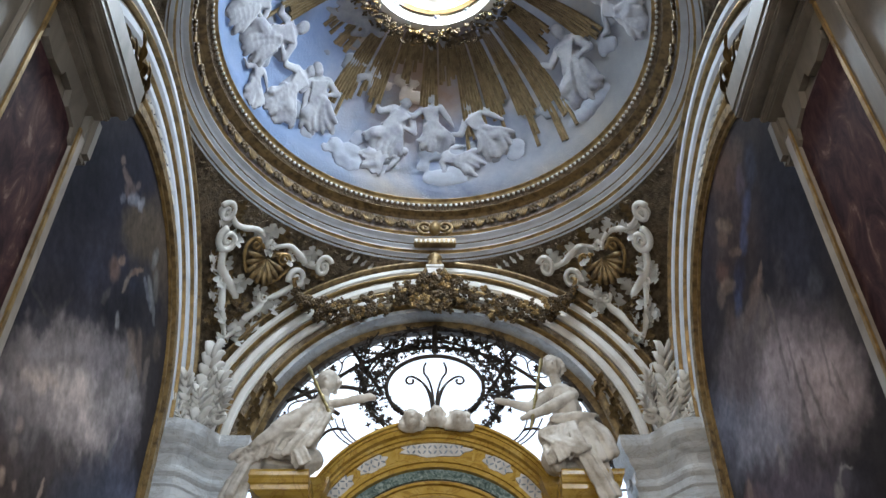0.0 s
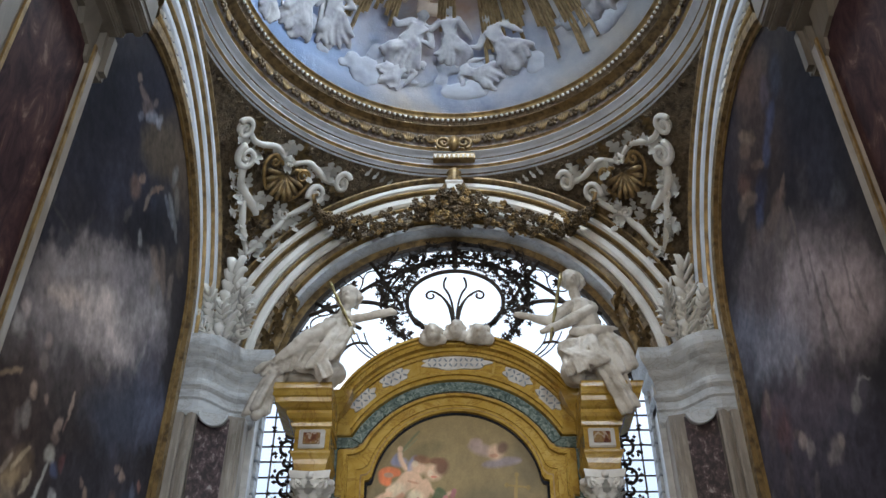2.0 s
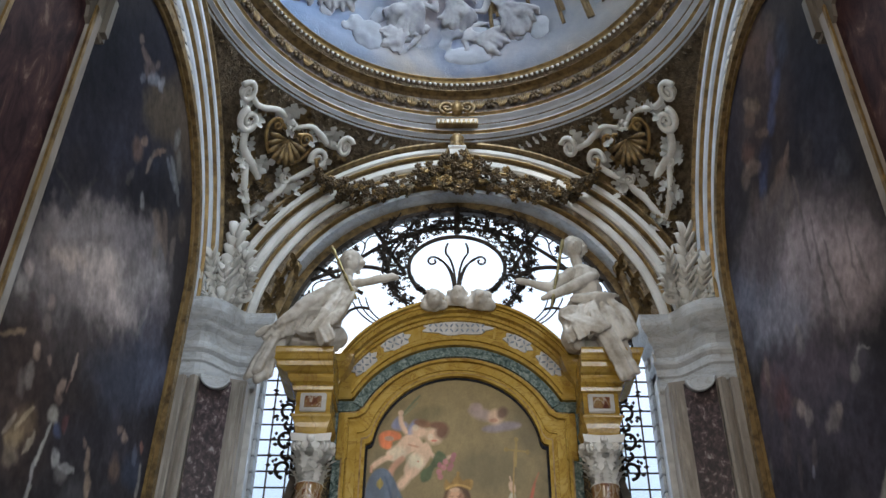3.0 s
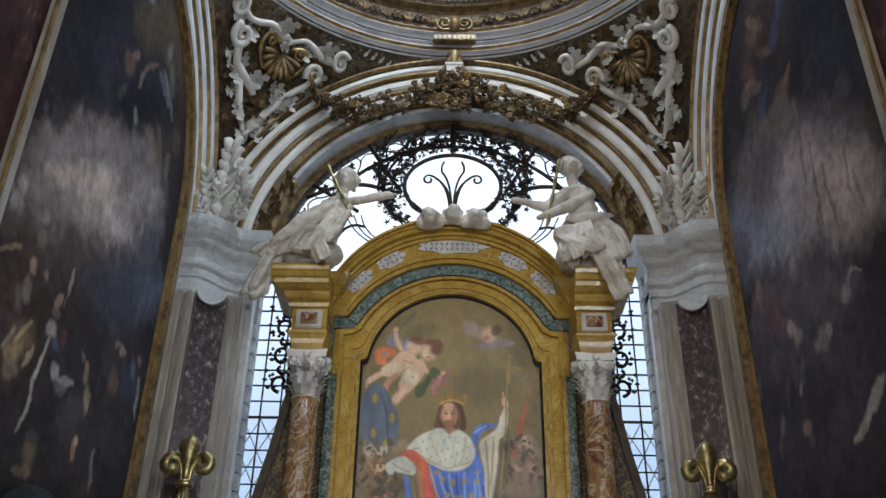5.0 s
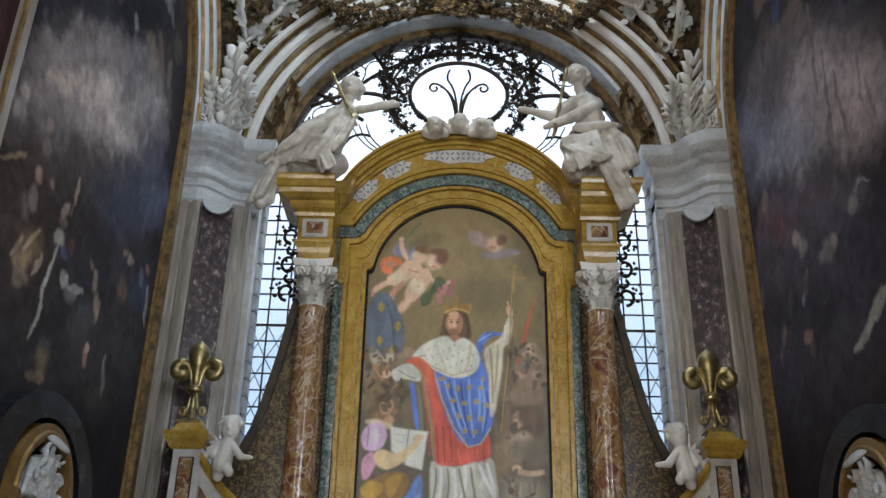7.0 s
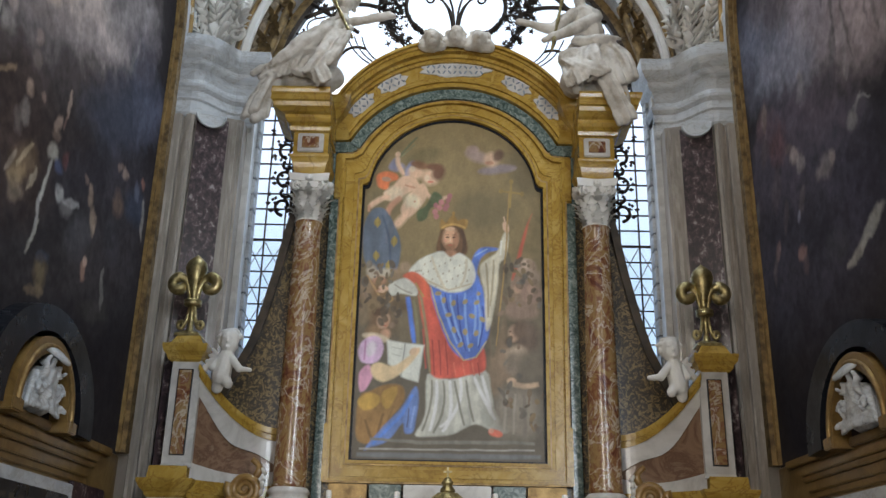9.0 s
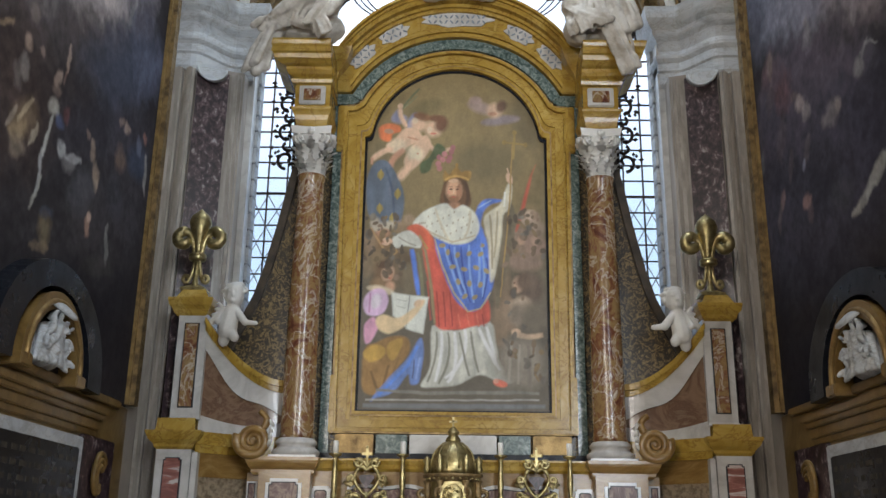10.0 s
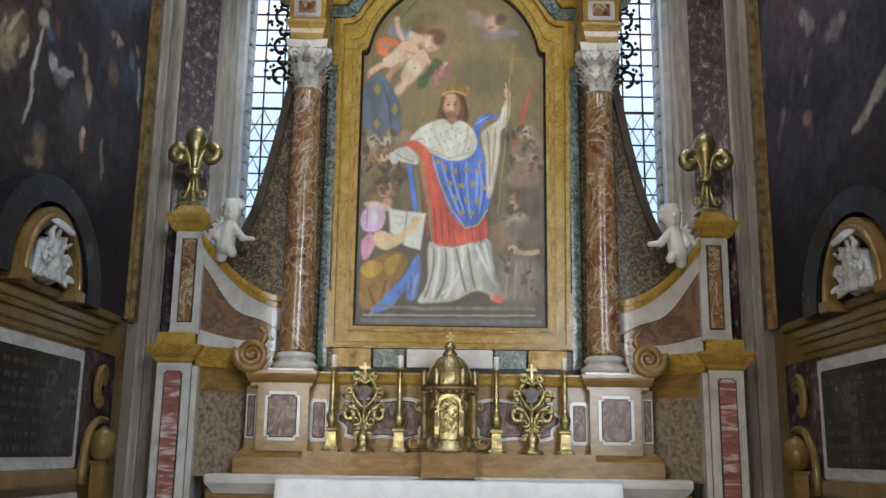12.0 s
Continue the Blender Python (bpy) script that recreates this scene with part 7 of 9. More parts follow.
stroke_of([(-0.311, 3.213), (-0.393, 3.046), (-0.514, 2.919), (-0.633, 2.783)], 0.030, (0.143, 0.314, 0.85), 0.75)
stroke_of([(-0.289, 3.116), (-0.322, 2.922)], 0.025, (0.303, 0.436, 0.811), 0.75)
stroke_of([(-0.336, 3.096), (-0.351, 2.931)], 0.015, (0.105, 0.129, 0.242), 0.75)
oval_of(0.665, 3.730, 0.112, 0.152, (0.189, 0.129, 0.093), 0, 0.7)
oval_of(0.557, 3.769, 0.046, 0.076, (0.754, 0.492, 0.337), -5, 0.7)
oval_of(0.607, 3.801, 0.061, 0.081, (0.206, 0.136, 0.093), 0, 0.7)
oval_of(0.537, 3.743, 0.015, 0.020, (0.831, 0.536, 0.36), 0, 0.7)
oval_of(0.527, 3.784, 0.010, 0.007, (0.165, 0.088, 0.059), 0, 0.7)
oval_of(0.585, 3.586, 0.086, 0.071, (0.7, 0.536, 0.385), 0, 0.7)
oval_of(0.672, 3.487, 0.132, 0.132, (0.242, 0.197, 0.143), 0, 0.7)
oval_of(0.545, 3.495, 0.071, 0.101, (0.303, 0.242, 0.181), 0, 0.7)
stroke_of([(0.505, 3.335), (0.621, 3.307), (0.767, 3.32)], 0.046, (0.7, 0.492, 0.325), 0.75)
oval_of(0.534, 3.345, 0.041, 0.030, (0.736, 0.506, 0.337), 0, 0.7)
oval_of(0.570, 3.062, 0.203, 0.223, (0.337, 0.292, 0.232), 0, 0.7)
stroke_of([(0.494, 3.256), (0.473, 2.916)], 0.030, (0.436, 0.385, 0.314), 0.75)
stroke_of([(0.64, 3.258), (0.655, 2.871)], 0.041, (0.251, 0.214, 0.173), 0.75)
stroke_of([(0.567, 3.237), (0.55, 2.889)], 0.025, (0.423, 0.372, 0.303), 0.75)
oval_of(0.397, 2.896, 0.066, 0.030, (0.85, 0.206, 0.129), -12, 0.7)
oval_of(0.358, 2.914, 0.025, 0.020, (0.85, 0.423, 0.303), 0, 0.7)
stroke_of([(-0.654, 2.831), (-0.271, 2.808), (0.492, 2.821), (0.73, 2.815)], 0.030, (0.261, 0.251, 0.214), 0.75)
stroke_of([(-0.763, 2.696), (-0.031, 2.699), (0.776, 2.703)], 0.041, (0.223, 0.232, 0.242), 0.75)
stroke_of([(-0.746, 2.744), (0.729, 2.759)], 0.020, (0.436, 0.423, 0.385), 0.75)

# the crowd at the figure's sides, half lost in the dark
q = random.Random(31)
TONES = ((0.33, 0.23, 0.16), (0.20, 0.14, 0.09), (0.13, 0.10, 0.07), (0.26, 0.23, 0.18), (0.20, 0.17, 0.14), (0.16, 0.12, 0.08), (0.27, 0.19, 0.10))
for x0, x1, z0, z1, count in ((-0.80, -0.52, 3.95, 4.40, 34), (0.46, 0.80, 3.95, 4.45, 44), (0.44, 0.60, 3.1, 4.0, 22), (0.5, 0.8, 2.85, 3.25, 14), (-0.62, -0.44, 3.75, 4.1, 16)):
    for _ in range(count):
        x, z = q.uniform(x0, x1), q.uniform(z0, z1)
        if math.hypot(x - 0.56, z - 3.86) < 0.13:
            continue
        oval_of(x, z, q.uniform(0.008, 0.03), q.uniform(0.012, 0.05), q.choice(TONES), q.uniform(-40, 40), 0.6)
# fine weave and bristle marks over the whole canvas
PIC.col *= (1 + 0.06 * fbm(PIC.u * 2.2, PIC.v, 12, 41, 3))[:, None]
# a thin greyish veil of glare blended into all the pigment
PIC.col = 0.92 * PIC.col + 0.08 * np.array((0.24, 0.22, 0.17))
PIC.col = np.clip(PIC.col, 0.01, 0.9)
PIC.mesh("canvas", lambda x, z: (x, 7.955, z), lambda x, z: (z < 5.12) | (np.hypot(x, z - 5.06) < 0.84), oil("oil_paint", 0.5), pic, "brushed oil canvas")


# ---- stucco work ----
def on_pend(phi, h, out=0.0, s=1):
    """A point on the pendentive sphere: phi degrees from the back axis towards the side s, height h."""
    rho = math.sqrt(RS * RS - h * h)
    d = Vector((s * rho * math.sin(radians(phi)), rho * math.cos(radians(phi)), h))
    return Vector((0, CY, Z0)) + d * (1 - out / RS)


def pend_curve(ctrl, s, out=0.06, n=6):
    pts = [Vector((a, b, 0)) for a, b in ctrl]
    fine = []
    for i in range(len(pts) - 1):
        p0, p1, p2, p3 = pts[max(i - 1, 0)], pts[i], pts[i + 1], pts[min(i + 2, len(pts) - 1)]
        for t in (j / n for j in range(n)):
            fine.append(0.5 * (2 * p1 + (p2 - p0) * t + (2 * p0 - 5 * p1 + 4 * p2 - p3) * t * t + (3 * p1 - p0 - 3 * p2 + p3) * t ** 3))
    fine.append(pts[-1])
    return [on_pend(p.x, p.y, out, s) for p in fine]


def pend_spiral(phi, h, r, a0, turns, s, out=0.08, n=34):
    k = 15.3
    return [on_pend(phi + k * u * 1.25, h + w, out, s) for u, w in spiral(0, 0, r, r * 0.14, a0, turns, n)]


def flower_mesh(r, petals, seed):
    q = random.Random(seed)
    bm = B()
    for k in range(petals):
        a = 2 * math.pi * k / petals + q.uniform(-0.2, 0.2)
        d = Vector((math.cos(a), 0, math.sin(a)))
        c = d * r * 0.6 + Vector((0, -0.2 * r, 0))
        e = Vector((0, -1, 0)).cross(d)
        rings(bm, [[c + (d * math.cos(t) * 0.5 * f + e * math.sin(t) * 0.42 * f) * r + Vector((0, -g * r, 0)) for t in (2 * math.pi * i / 6 for i in range(6))] for f, g in ((0.5, -0.15), (1.0, 0.1), (0.6, 0.35))])
    lathe(bm, [(0.02 * r, -0.3 * r), (0.3 * r, 0), (0.02 * r, 0.3 * r)], 6, (0, -0.4 * r, 0))
    me = bpy.data.meshes.new("flower")
    bmesh.ops.recalc_face_normals(bm, faces=bm.faces[:])
    smooth(bm)
    bm.to_mesh(me)
    bm.free()
    return me


BERRY = [flower_mesh(1.0, k, k) for k in (5, 6, 4)]
for me in BERRY:
    me.materials.append(GARLAND)
GBERRY = [flower_mesh(1.0, k, k + 9) for k in (5, 6)]
for me in GBERRY:
    me.materials.append(GILT)


def blossom(parent, at, r, q, meshes=None, name="flower"):
    ob = new(name, q.choice(meshes or BERRY))
    ob.parent = parent
    ob.matrix_local = Matrix.LocRotScale(at, Euler((q.uniform(-0.7, 0.5), q.uniform(0, 6.28), q.uniform(-0.7, 0.7))), Vector((r, r, r)))
    return ob


for s in (-1, 1):
    st = thing("stucco_scrollwork", "white stucco scrolls, gilded shell and rosette on the pendentive", "stucco relief", "stucco of the pendentives")
    tubes = [([(54.4, 2.49), (51.2, 2.44), (46.5, 2.51), (43.6, 2.47), (42.4, 2.40)], [0.04, 0.05, 0.045, 0.035, 0.03]),
             ([(41.6, 2.43), (37.8, 2.52), (34.8, 2.49), (32.0, 2.44), (29.0, 2.44)], [0.03, 0.04, 0.055, 0.05, 0.04]),
             ([(51.2, 2.24), (49.8, 2.05), (47.2, 1.96), (44.6, 1.89), (43.8, 1.84)], [0.05, 0.06, 0.075, 0.06, 0.04]),
             ([(47.6, 1.92), (46.2, 1.75), (44.4, 1.58), (42.8, 1.44)], [0.05, 0.055, 0.05, 0.02]),
             ([(42.8, 1.42), (41.2, 1.56), (40.2, 1.72), (38.6, 1.86), (38.2, 1.95)], [0.02, 0.05, 0.06, 0.05, 0.04]),
             ([(38.6, 1.95), (36.6, 2.02), (34.6, 2.12), (33.2, 2.2)], [0.035, 0.045, 0.05, 0.04])]
    for ctrl, rad in tubes:
        pts = pend_curve(ctrl, s)
        rads = [rad[min(int(i / 6), len(rad) - 1)] + (rad[min(int(i / 6) + 1, len(rad) - 1)] - rad[min(int(i / 6), len(rad) - 1)]) * (i % 6) / 6 for i in range(len(pts))]
        rads = [0.8 * r for r in rads]
        part("scroll", tube(B(), pts, rads, 8), WHITE, st, "white stucco scroll", True)
        for j in range(3, len(pts) - 2, 4):
            c = pts[j]
            fr = (c - Vector((0, CY, Z0))).to_track_quat("Y", "Z").to_matrix().to_4x4()
            part("leaf", leaf_mesh(0.26, 0.105, 3, 0.5), WHITE, st, soft=True).matrix_local = Matrix.Translation(c) @ fr @ pose(0, 0, 0, 0, 75 * j, 0)
            part("gilt_leaf", leaf_mesh(0.27, 0.10, 4, 0.2), DARKGILT, st, soft=True).matrix_local = Matrix.Translation(c) @ fr @ pose(0, 0, 0, 0, 75 * j + 130, 0)
        part("scroll_ridge", tube(B(), [p + (Vector((0, CY, Z0)) - p).normalized() * r * 0.75 + Vector((0, 0, r * 0.45)) for p, r in zip(pts, rads)], [r * 0.35 for r in rads], 6), WHITE, st, "white stucco scroll", True)
    for phi, h, r, a0, tn in ((55.6, 2.47, 0.10, 0.2, 1.6), (51.6, 2.28, 0.12, 0.8, -1.7), (28.0, 2.46, 0.10, 2.6, -1.6), (33.0, 2.27, 0.105, -0.6, 1.6), (48.0, 1.93, 0.06, 2.0, 1.3), (38.5, 1.97, 0.06, 0.5, -1.3)):
        part("volute", tube(B(), pend_spiral(phi, h, r, a0, tn, s), [0.036 * r / 0.1 * (1 - 0.5 * i / 34) for i in range(35)], 8), WHITE, st, "white stucco volute", True)
        part("volute_boss", lathe(B(), [(0.01, -0.03), (0.8 * r, -0.015), (0.8 * r, 0.015), (0.01, 0.03)], 16), WHITE, st, soft=True).matrix_local = Matrix.Translation(on_pend(phi, h, 0.04, s)) @ (on_pend(phi, h, 1, s) - on_pend(phi, h, 0, s)).to_track_quat("Z", "Y").to_matrix().to_4x4()
    # gilded shell: fan of ribs in a scrolled rim
    for k in range(9):
        a = radians(-170 + 20 * k)
        pts = [on_pend(41.5 + 15.3 * 1.25 * u * 0.24 * math.cos(a), 2.33 + u * 0.24 * math.sin(a) * 1.1, 0.05 + 0.06 * u, s) for u in (0.05, 0.35, 0.7, 1.0)]
        part("shell_rib", tube(B(), pts, [0.014, 0.026, 0.036, 0.024], 8), DARKGILT, st, "gilded shell rib", True)
    for q in (-1, 1):
        part("shell_rim", tube(B(), pend_curve([(41.5 + q * 1.5, 2.40), (41.5 + q * 4.5, 2.44), (41.5 + q * 5.6, 2.34), (41.5 + q * 4.6, 2.22), (41.5 + q * 2.6, 2.12)], s, 0.08), 0.022, 8), GILT, st, "gilded shell rim", True)
        part("shell_curl", tube(B(), pend_spiral(41.5 + q * 3.8, 2.39, 0.07, 0.5, q * 1.3, s, 0.09, 20), 0.016, 6), GILT, st, "gilded curl", True)
    for k in range(5):
        part("knop", lathe(B(), [(0.005, -0.04), (0.035, 0), (0.005, 0.04)], 10, on_pend(42.3 + 0.8 * math.cos(k * 1.3), 2.45 + 0.035 * math.sin(k * 1.3), 0.1, s)), WHITE, st, soft=True)
    q = random.Random(20 + s)
    for k in range(34):
        a, r = q.uniform(0, 6.28), 0.11 * math.sqrt(q.random())
        blossom(st, on_pend(42.8 + 15.3 * r * 1.25 * math.cos(a), 1.73 + 1.25 * r * math.sin(a), 0.05 + 0.06 * (1 - r / 0.11), s), q.uniform(0.022, 0.034), q, None, "rosette_petal")
    # leaves at the scroll tips and a pale spray where ring and arch meet
    for phi, h, L, tilt in ((47.5, 2.03, 0.22, 30), (46.8, 1.80, 0.2, 200), (45.0, 1.95, 0.16, -20), (39.6, 1.62, 0.2, 150), (37.6, 1.93, 0.2, -60), (40.2, 1.95, 0.16, 10), (42.7, 1.48, 0.2, 180), (50.4, 2.08, 0.2, 160)):
        c = on_pend(phi, h, 0.05, s)
        fr = (c - Vector((0, CY, Z0))).to_track_quat("Y", "Z").to_matrix().to_4x4()
        part("leaf", leaf_mesh(L, L * 0.32, 3, 0.4), WHITE, st, soft=True).matrix_local = Matrix.Translation(c) @ fr @ pose(0, 0, 0, 0, s * tilt, 0)
    for k in range(5):
        c = on_pend(19 - 2.0 * k + 4, 2.585 - 0.012 * k, 0.05, s)
        part("spray_leaf", leaf_mesh(0.14 - 0.012 * k, 0.035, 2, 0.3), WHITE, st, soft=True).matrix_local = Matrix.Translation(c) @ pose(0, 0, 0, 20, -s * 60, 0)
    # dark gilt leaf band along the pendentive's borders
    for k in range(30):
        t = k / 29
        for edge in (0, 1):
            h = 0.5 + 2.0 * t
            f0 = math.degrees(math.acos(min(1, HW / math.sqrt(RS * RS - h * h))))
            phi = (f0 + 2.0) if edge == 0 else (90 - f0 - 2.0)
            blossom(st, on_pend(phi, h, 0.02, s), 0.034, q, BERRY, "border_leaf")
    for k in range(26):
        blossom(st, on_pend(20 + 50 * k / 25, 2.615, 0.03, s), 0.03, q, BERRY, "border_leaf")

    # tall white acanthus over the corner pilaster
    ac = thing("acanthus_finial", "white stucco acanthus bouquet over the corner pilaster", "stucco ornament", "corner acanthus", at=(s * 2.36, 8.08, 6.70))
    for x, z, L, W, tilt, curl, yaw in ((0, 0.0, 0.92, 0.15, 3, 0.16, 0), (-0.06, 0.0, 0.62, 0.12, -17, 0.3, 15), (0.07, 0.0, 0.58, 0.12, 20, 0.3, -15), (-0.1, 0.0, 0.40, 0.10, -42, 0.45, 20), (0.1, 0.0, 0.40, 0.10, 44, 0.45, -20), (0, -0.02, 0.45, 0.11, -4, 0.4, 0), (0.02, 0.3, 0.36, 0.09, 12, 0.45, 10), (-0.04, 0.25, 0.34, 0.09, -20, 0.45, -10)):
        part("leaf", acanthus_mesh(L, 0.85 * W, 5, curl), WHITE, ac, soft=True).matrix_local = pose(x, -0.02 * (L < 0.5), z, 0, tilt, yaw)
    part("scroll", tube(B(), [(-s * u, -0.10, w) for u, w in spiral(0.19, 0.085, 0.085, 0.014, 2.4, -1.5, 24)], [0.034 - 0.0009 * i for i in range(25)], 8), WHITE, ac, soft=True)

    # brown gilded console ornament at the foot of the window arch
    co = thing("arch_console", "tarnished gilt acanthus console at the foot of the window arch", "stucco ornament", "arch consoles", at=(s * 1.98, 8.42, 6.68))
    q = random.Random(40)
    for k in range(9):
        part("leaf", leaf_mesh(0.26, 0.075, 3, 0.45), DARKGILT, co, soft=True).matrix_local = pose(-s * (0.015 * k ** 1.4 - 0.03), -0.03 * (k % 2), 0.085 * k, 0, s * (-26 + 22 * (k % 3)), 0)
    part("scroll", tube(B(), [(-s * (0.03 * w), 0, 0.1 * w) for w in range(9)], [0.05] * 9, 8), DARKGILT, co, soft=True)
    part("scroll", tube(B(), [(s * -u - s * 0.2, -0.03, 0.78 + w) for u, w in spiral(0, 0, 0.08, 0.02, 1.5, 1.3, 20)], 0.024, 8), DARKGILT, co, soft=True)

# ---- garland over the window arch ----
gar = thing("garland", "dark gilded fruit and flower garland across the arch", "garland")
q = random.Random(77)
path = [(-1.62, 8.72), (-1.52, 8.55), (-1.36, 8.44), (-1.15, 8.40), (-0.9, 8.43), (-0.6, 8.52), (-0.35, 8.66), (-0.12, 8.78), (0, 8.80)]
for s in (-1, 1):
    pts = [Vector((s * -a, 8.26, b - 0.03)) for a, b in path]
    for i in range(len(pts) - 1):
        r = (0.06, 0.105, 0.135, 0.15, 0.16, 0.165, 0.165, 0.16)[i]
        for k in range(46):
            c = pts[i].lerp(pts[i + 1], q.random())
            a, d = q.uniform(0, 6.28), r * math.sqrt(q.random())
            blossom(gar, c + Vector((0.3 * d * math.sin(a), d * math.cos(a), d * math.sin(a))), q.uniform(0.022, 0.05), q, BERRY if q.random() < 0.8 else GBERRY)
    part("ribbon", tube(B(), [(s * -1.62, 8.25, 8.74), (s * -1.64, 8.2, 8.82), (s * -1.6, 8.22, 8.86)], 0.025, 8), GILT, gar, soft=True)
    for k in range(5):
        blossom(gar, Vector((s * 1.2 + q.uniform(-0.03, 0.03), 8.25, 8.30 - 0.02 * k)), 0.03, q)
for k in range(70):
    a, d = q.uniform(0, 6.28), math.sqrt(q.random())
    blossom(gar, Vector((0.26 * d * math.cos(a), 8.22 - 0.08 * (1 - d), 8.56 + 0.26 * d * math.sin(a))), q.uniform(0.03, 0.055), q, BERRY if q.random() < 0.75 else GBERRY)
for k in range(7):
    t = -60 + 20 * k
    part("leaf", leaf_mesh(0.26, 0.07, 3, 0.4), DARKGILT, gar, soft=True).matrix_local = pose(0, 8.2, 8.5, 0, 180 + t, 0)
key = thing("keystone", "white keystone with gilded crown and cross bar", "keystone", kind="structure")
part("block", rect_loft(B(), 0, 8.3, 0.07, 0.1, [(8.82, 0.0), (8.98, 0.02), (9.0, 0.035), (9.02, 0.035)]), WHITE, key)
part("collar", lathe(B(), [(0.05, 9.02), (0.08, 9.06), (0.05, 9.12), (0.09, 9.2), (0.05, 9.26)], 16, (0, 8.26, 0)), DARKGILT, key, soft=True)
part("cross_bar", box(B(), -0.25, 0.25, 8.12, 8.22, 9.33, 9.42, 0.01), DARKGILT, key)
for k in range(9):
    part("cross_tooth", rings(B(), [[(-0.22 + 0.055 * k + a, 8.115, 9.36 + b) for a, b in ((-0.02, 0.03), (0.02, 0.03), (0.0, -0.03))], [(-0.22 + 0.055 * k + a, 8.14, 9.36 + b) for a, b in ((-0.02, 0.03), (0.02, 0.03), (0.0, -0.03))]]), WHITE, key)
for s in (-1, 1):
    part("crown_scroll", tube(B(), [(s * u, 8.1, w) for u, w in spiral(0.12, 9.56, 0.1, 0.02, -1.4, 1.4, 24)], 0.022, 8), DARKGILT, key, soft=True)
    part("chain", tube(B(), [(s * 0.05, 8.2, 9.1), (s * 0.12, 8.22, 8.95), (s * 0.2, 8.24, 8.82)], 0.025, 6), DARKGILT, key, soft=True)
part("crown_boss", lathe(B(), [(0.01, 9.44), (0.06, 9.48), (0.075, 9.56), (0.05, 9.62), (0.01, 9.68)], 12, (0, 8.1, 0)), GILT, key, soft=True)

# ---- frieze of the ring: gilded palmettes and rosettes, beads ----
fan = B()
for k in range(7):
    a = radians(-66 + 22 * k)
    tube(fan, [(0.02 * math.sin(a), -0.008, -0.07), (0.06 * math.sin(a), -0.022, -0.02), (0.1 * math.sin(a), -0.014, 0.04 + 0.05 * math.cos(a))], [0.006, 0.012, 0.013], 6)
pal = part("palmette", fan, DARKGILT, ring, "tarnished gilt palmette", True)
q = random.Random(4)
for k in range(112):
    a = 2 * math.pi * k / 112
    m = pose(2.462 * math.cos(a), 2.462 * math.sin(a), 9.69, 0, 0, math.degrees(a) - 90)
    if k % 2:
        ob = new("rosette", BERRY[1])
        ob.parent, ob.matrix_local = ring, m @ Matrix.Scale(0.07, 4)
    else:
        ob = pal if k == 0 else pal.copy()
        if k:
            scene.collection.objects.link(ob)
        ob.matrix_local = m @ Matrix.Scale(0.85, 4)
bm = B()
for k in range(220):
    a = 2 * math.pi * k / 220
    lathe(bm, [(0.004, -0.022), (0.017, -0.008), (0.018, 0.008), (0.004, 0.022)], 6, (2.30 * math.cos(a), 2.30 * math.sin(a), 9.895))
tagged(part("bead_moulding", bm, WHITE, ring, "row of small white beads", True), kind="stuff")

# leaves on the side archivolts
for s in (-1, 1):
    lf = thing("arch_leaf_band", "white carved leaf band round the side arch", "stucco ornament", "leaf bands of the side arches", "structure")
    base = part("leaf", leaf_mesh(0.17, 0.045, 3, 0.3), WHITE, lf, soft=True)
    for k in range(40):
        a = 4 + 172 * k / 39
        ob = base if k == 0 else base.copy()
        if k:
            scene.collection.objects.link(ob)
        ob.matrix_local = Matrix.Translation((s * (HW - 0.06), CY + 1.96 * math.cos(radians(a)), Z0 - 0.05 + 1.96 * math.sin(radians(a)))) @ pose(0, 0, 0, a - 0, 0, 0) @ pose(0, 0, 0, 0, 0, 90 * s)


# ---- dome stucco: rays, clouds, plain figures, a wreath ----
def dome_frame(phi, r, out):
    c = dome_at(radians(phi), r, out)
    n = (dome_at(radians(phi), r, 1.0) - dome_at(radians(phi), r, 0.0)).normalized()
    e1 = Vector((-math.sin(radians(phi)), math.cos(radians(phi)), 0))
    return c, n, e1, n.cross(e1) * (1 if n.cross(e1).z > 0 else -1)


rays = thing("gilded_rays", "tarnished gilded sunburst rays on the dome", "stucco relief", kind="structure")
RAYGILT = plain("faded_gilding", (0.30, 0.215, 0.11), (0.15, 0.10, 0.05), 8.0, 0.5, 0.35)
q = random.Random(15)
for phi, r0, r1, w in ((152, 1.05, 1.5, 7), (140, 1.0, 1.6, 6), (128, 1.0, 2.15, 5), (117, 0.98, 1.95, 6), (104, 0.95, 1.55, 9), (92, 1.0, 1.9, 4), (82, 1.05, 1.6, 6), (74, 1.0, 2.2, 5), (64, 1.0, 2.1, 5), (54, 1.0, 2.3, 4), (44, 1.05, 2.35, 5), (30, 1.0, 1.7, 6), (16, 1.1, 2.1, 5), (168, 1.05, 2.0, 5)):
    for k in range(w + 2):
        f = phi + (k - w / 2) * 1.25
        e = r1 - q.uniform(0, 0.3)
        part("ray", tube(B(), [dome_at(radians(f), r0 + (e - r0) * i / 6, 0.015) for i in range(7)], [0.010 + 0.003 * i for i in range(7)], 6), RAYGILT, rays)
CLOUD = plain("painted_cloud_stucco", (0.40, 0.42, 0.47), (0.27, 0.29, 0.35), 2.5, 0.8, fine=30)
WARMCLOUD = plain("warm_cloud_stucco", (0.56, 0.46, 0.37), (0.40, 0.34, 0.30), 2.0, 0.8, fine=30)


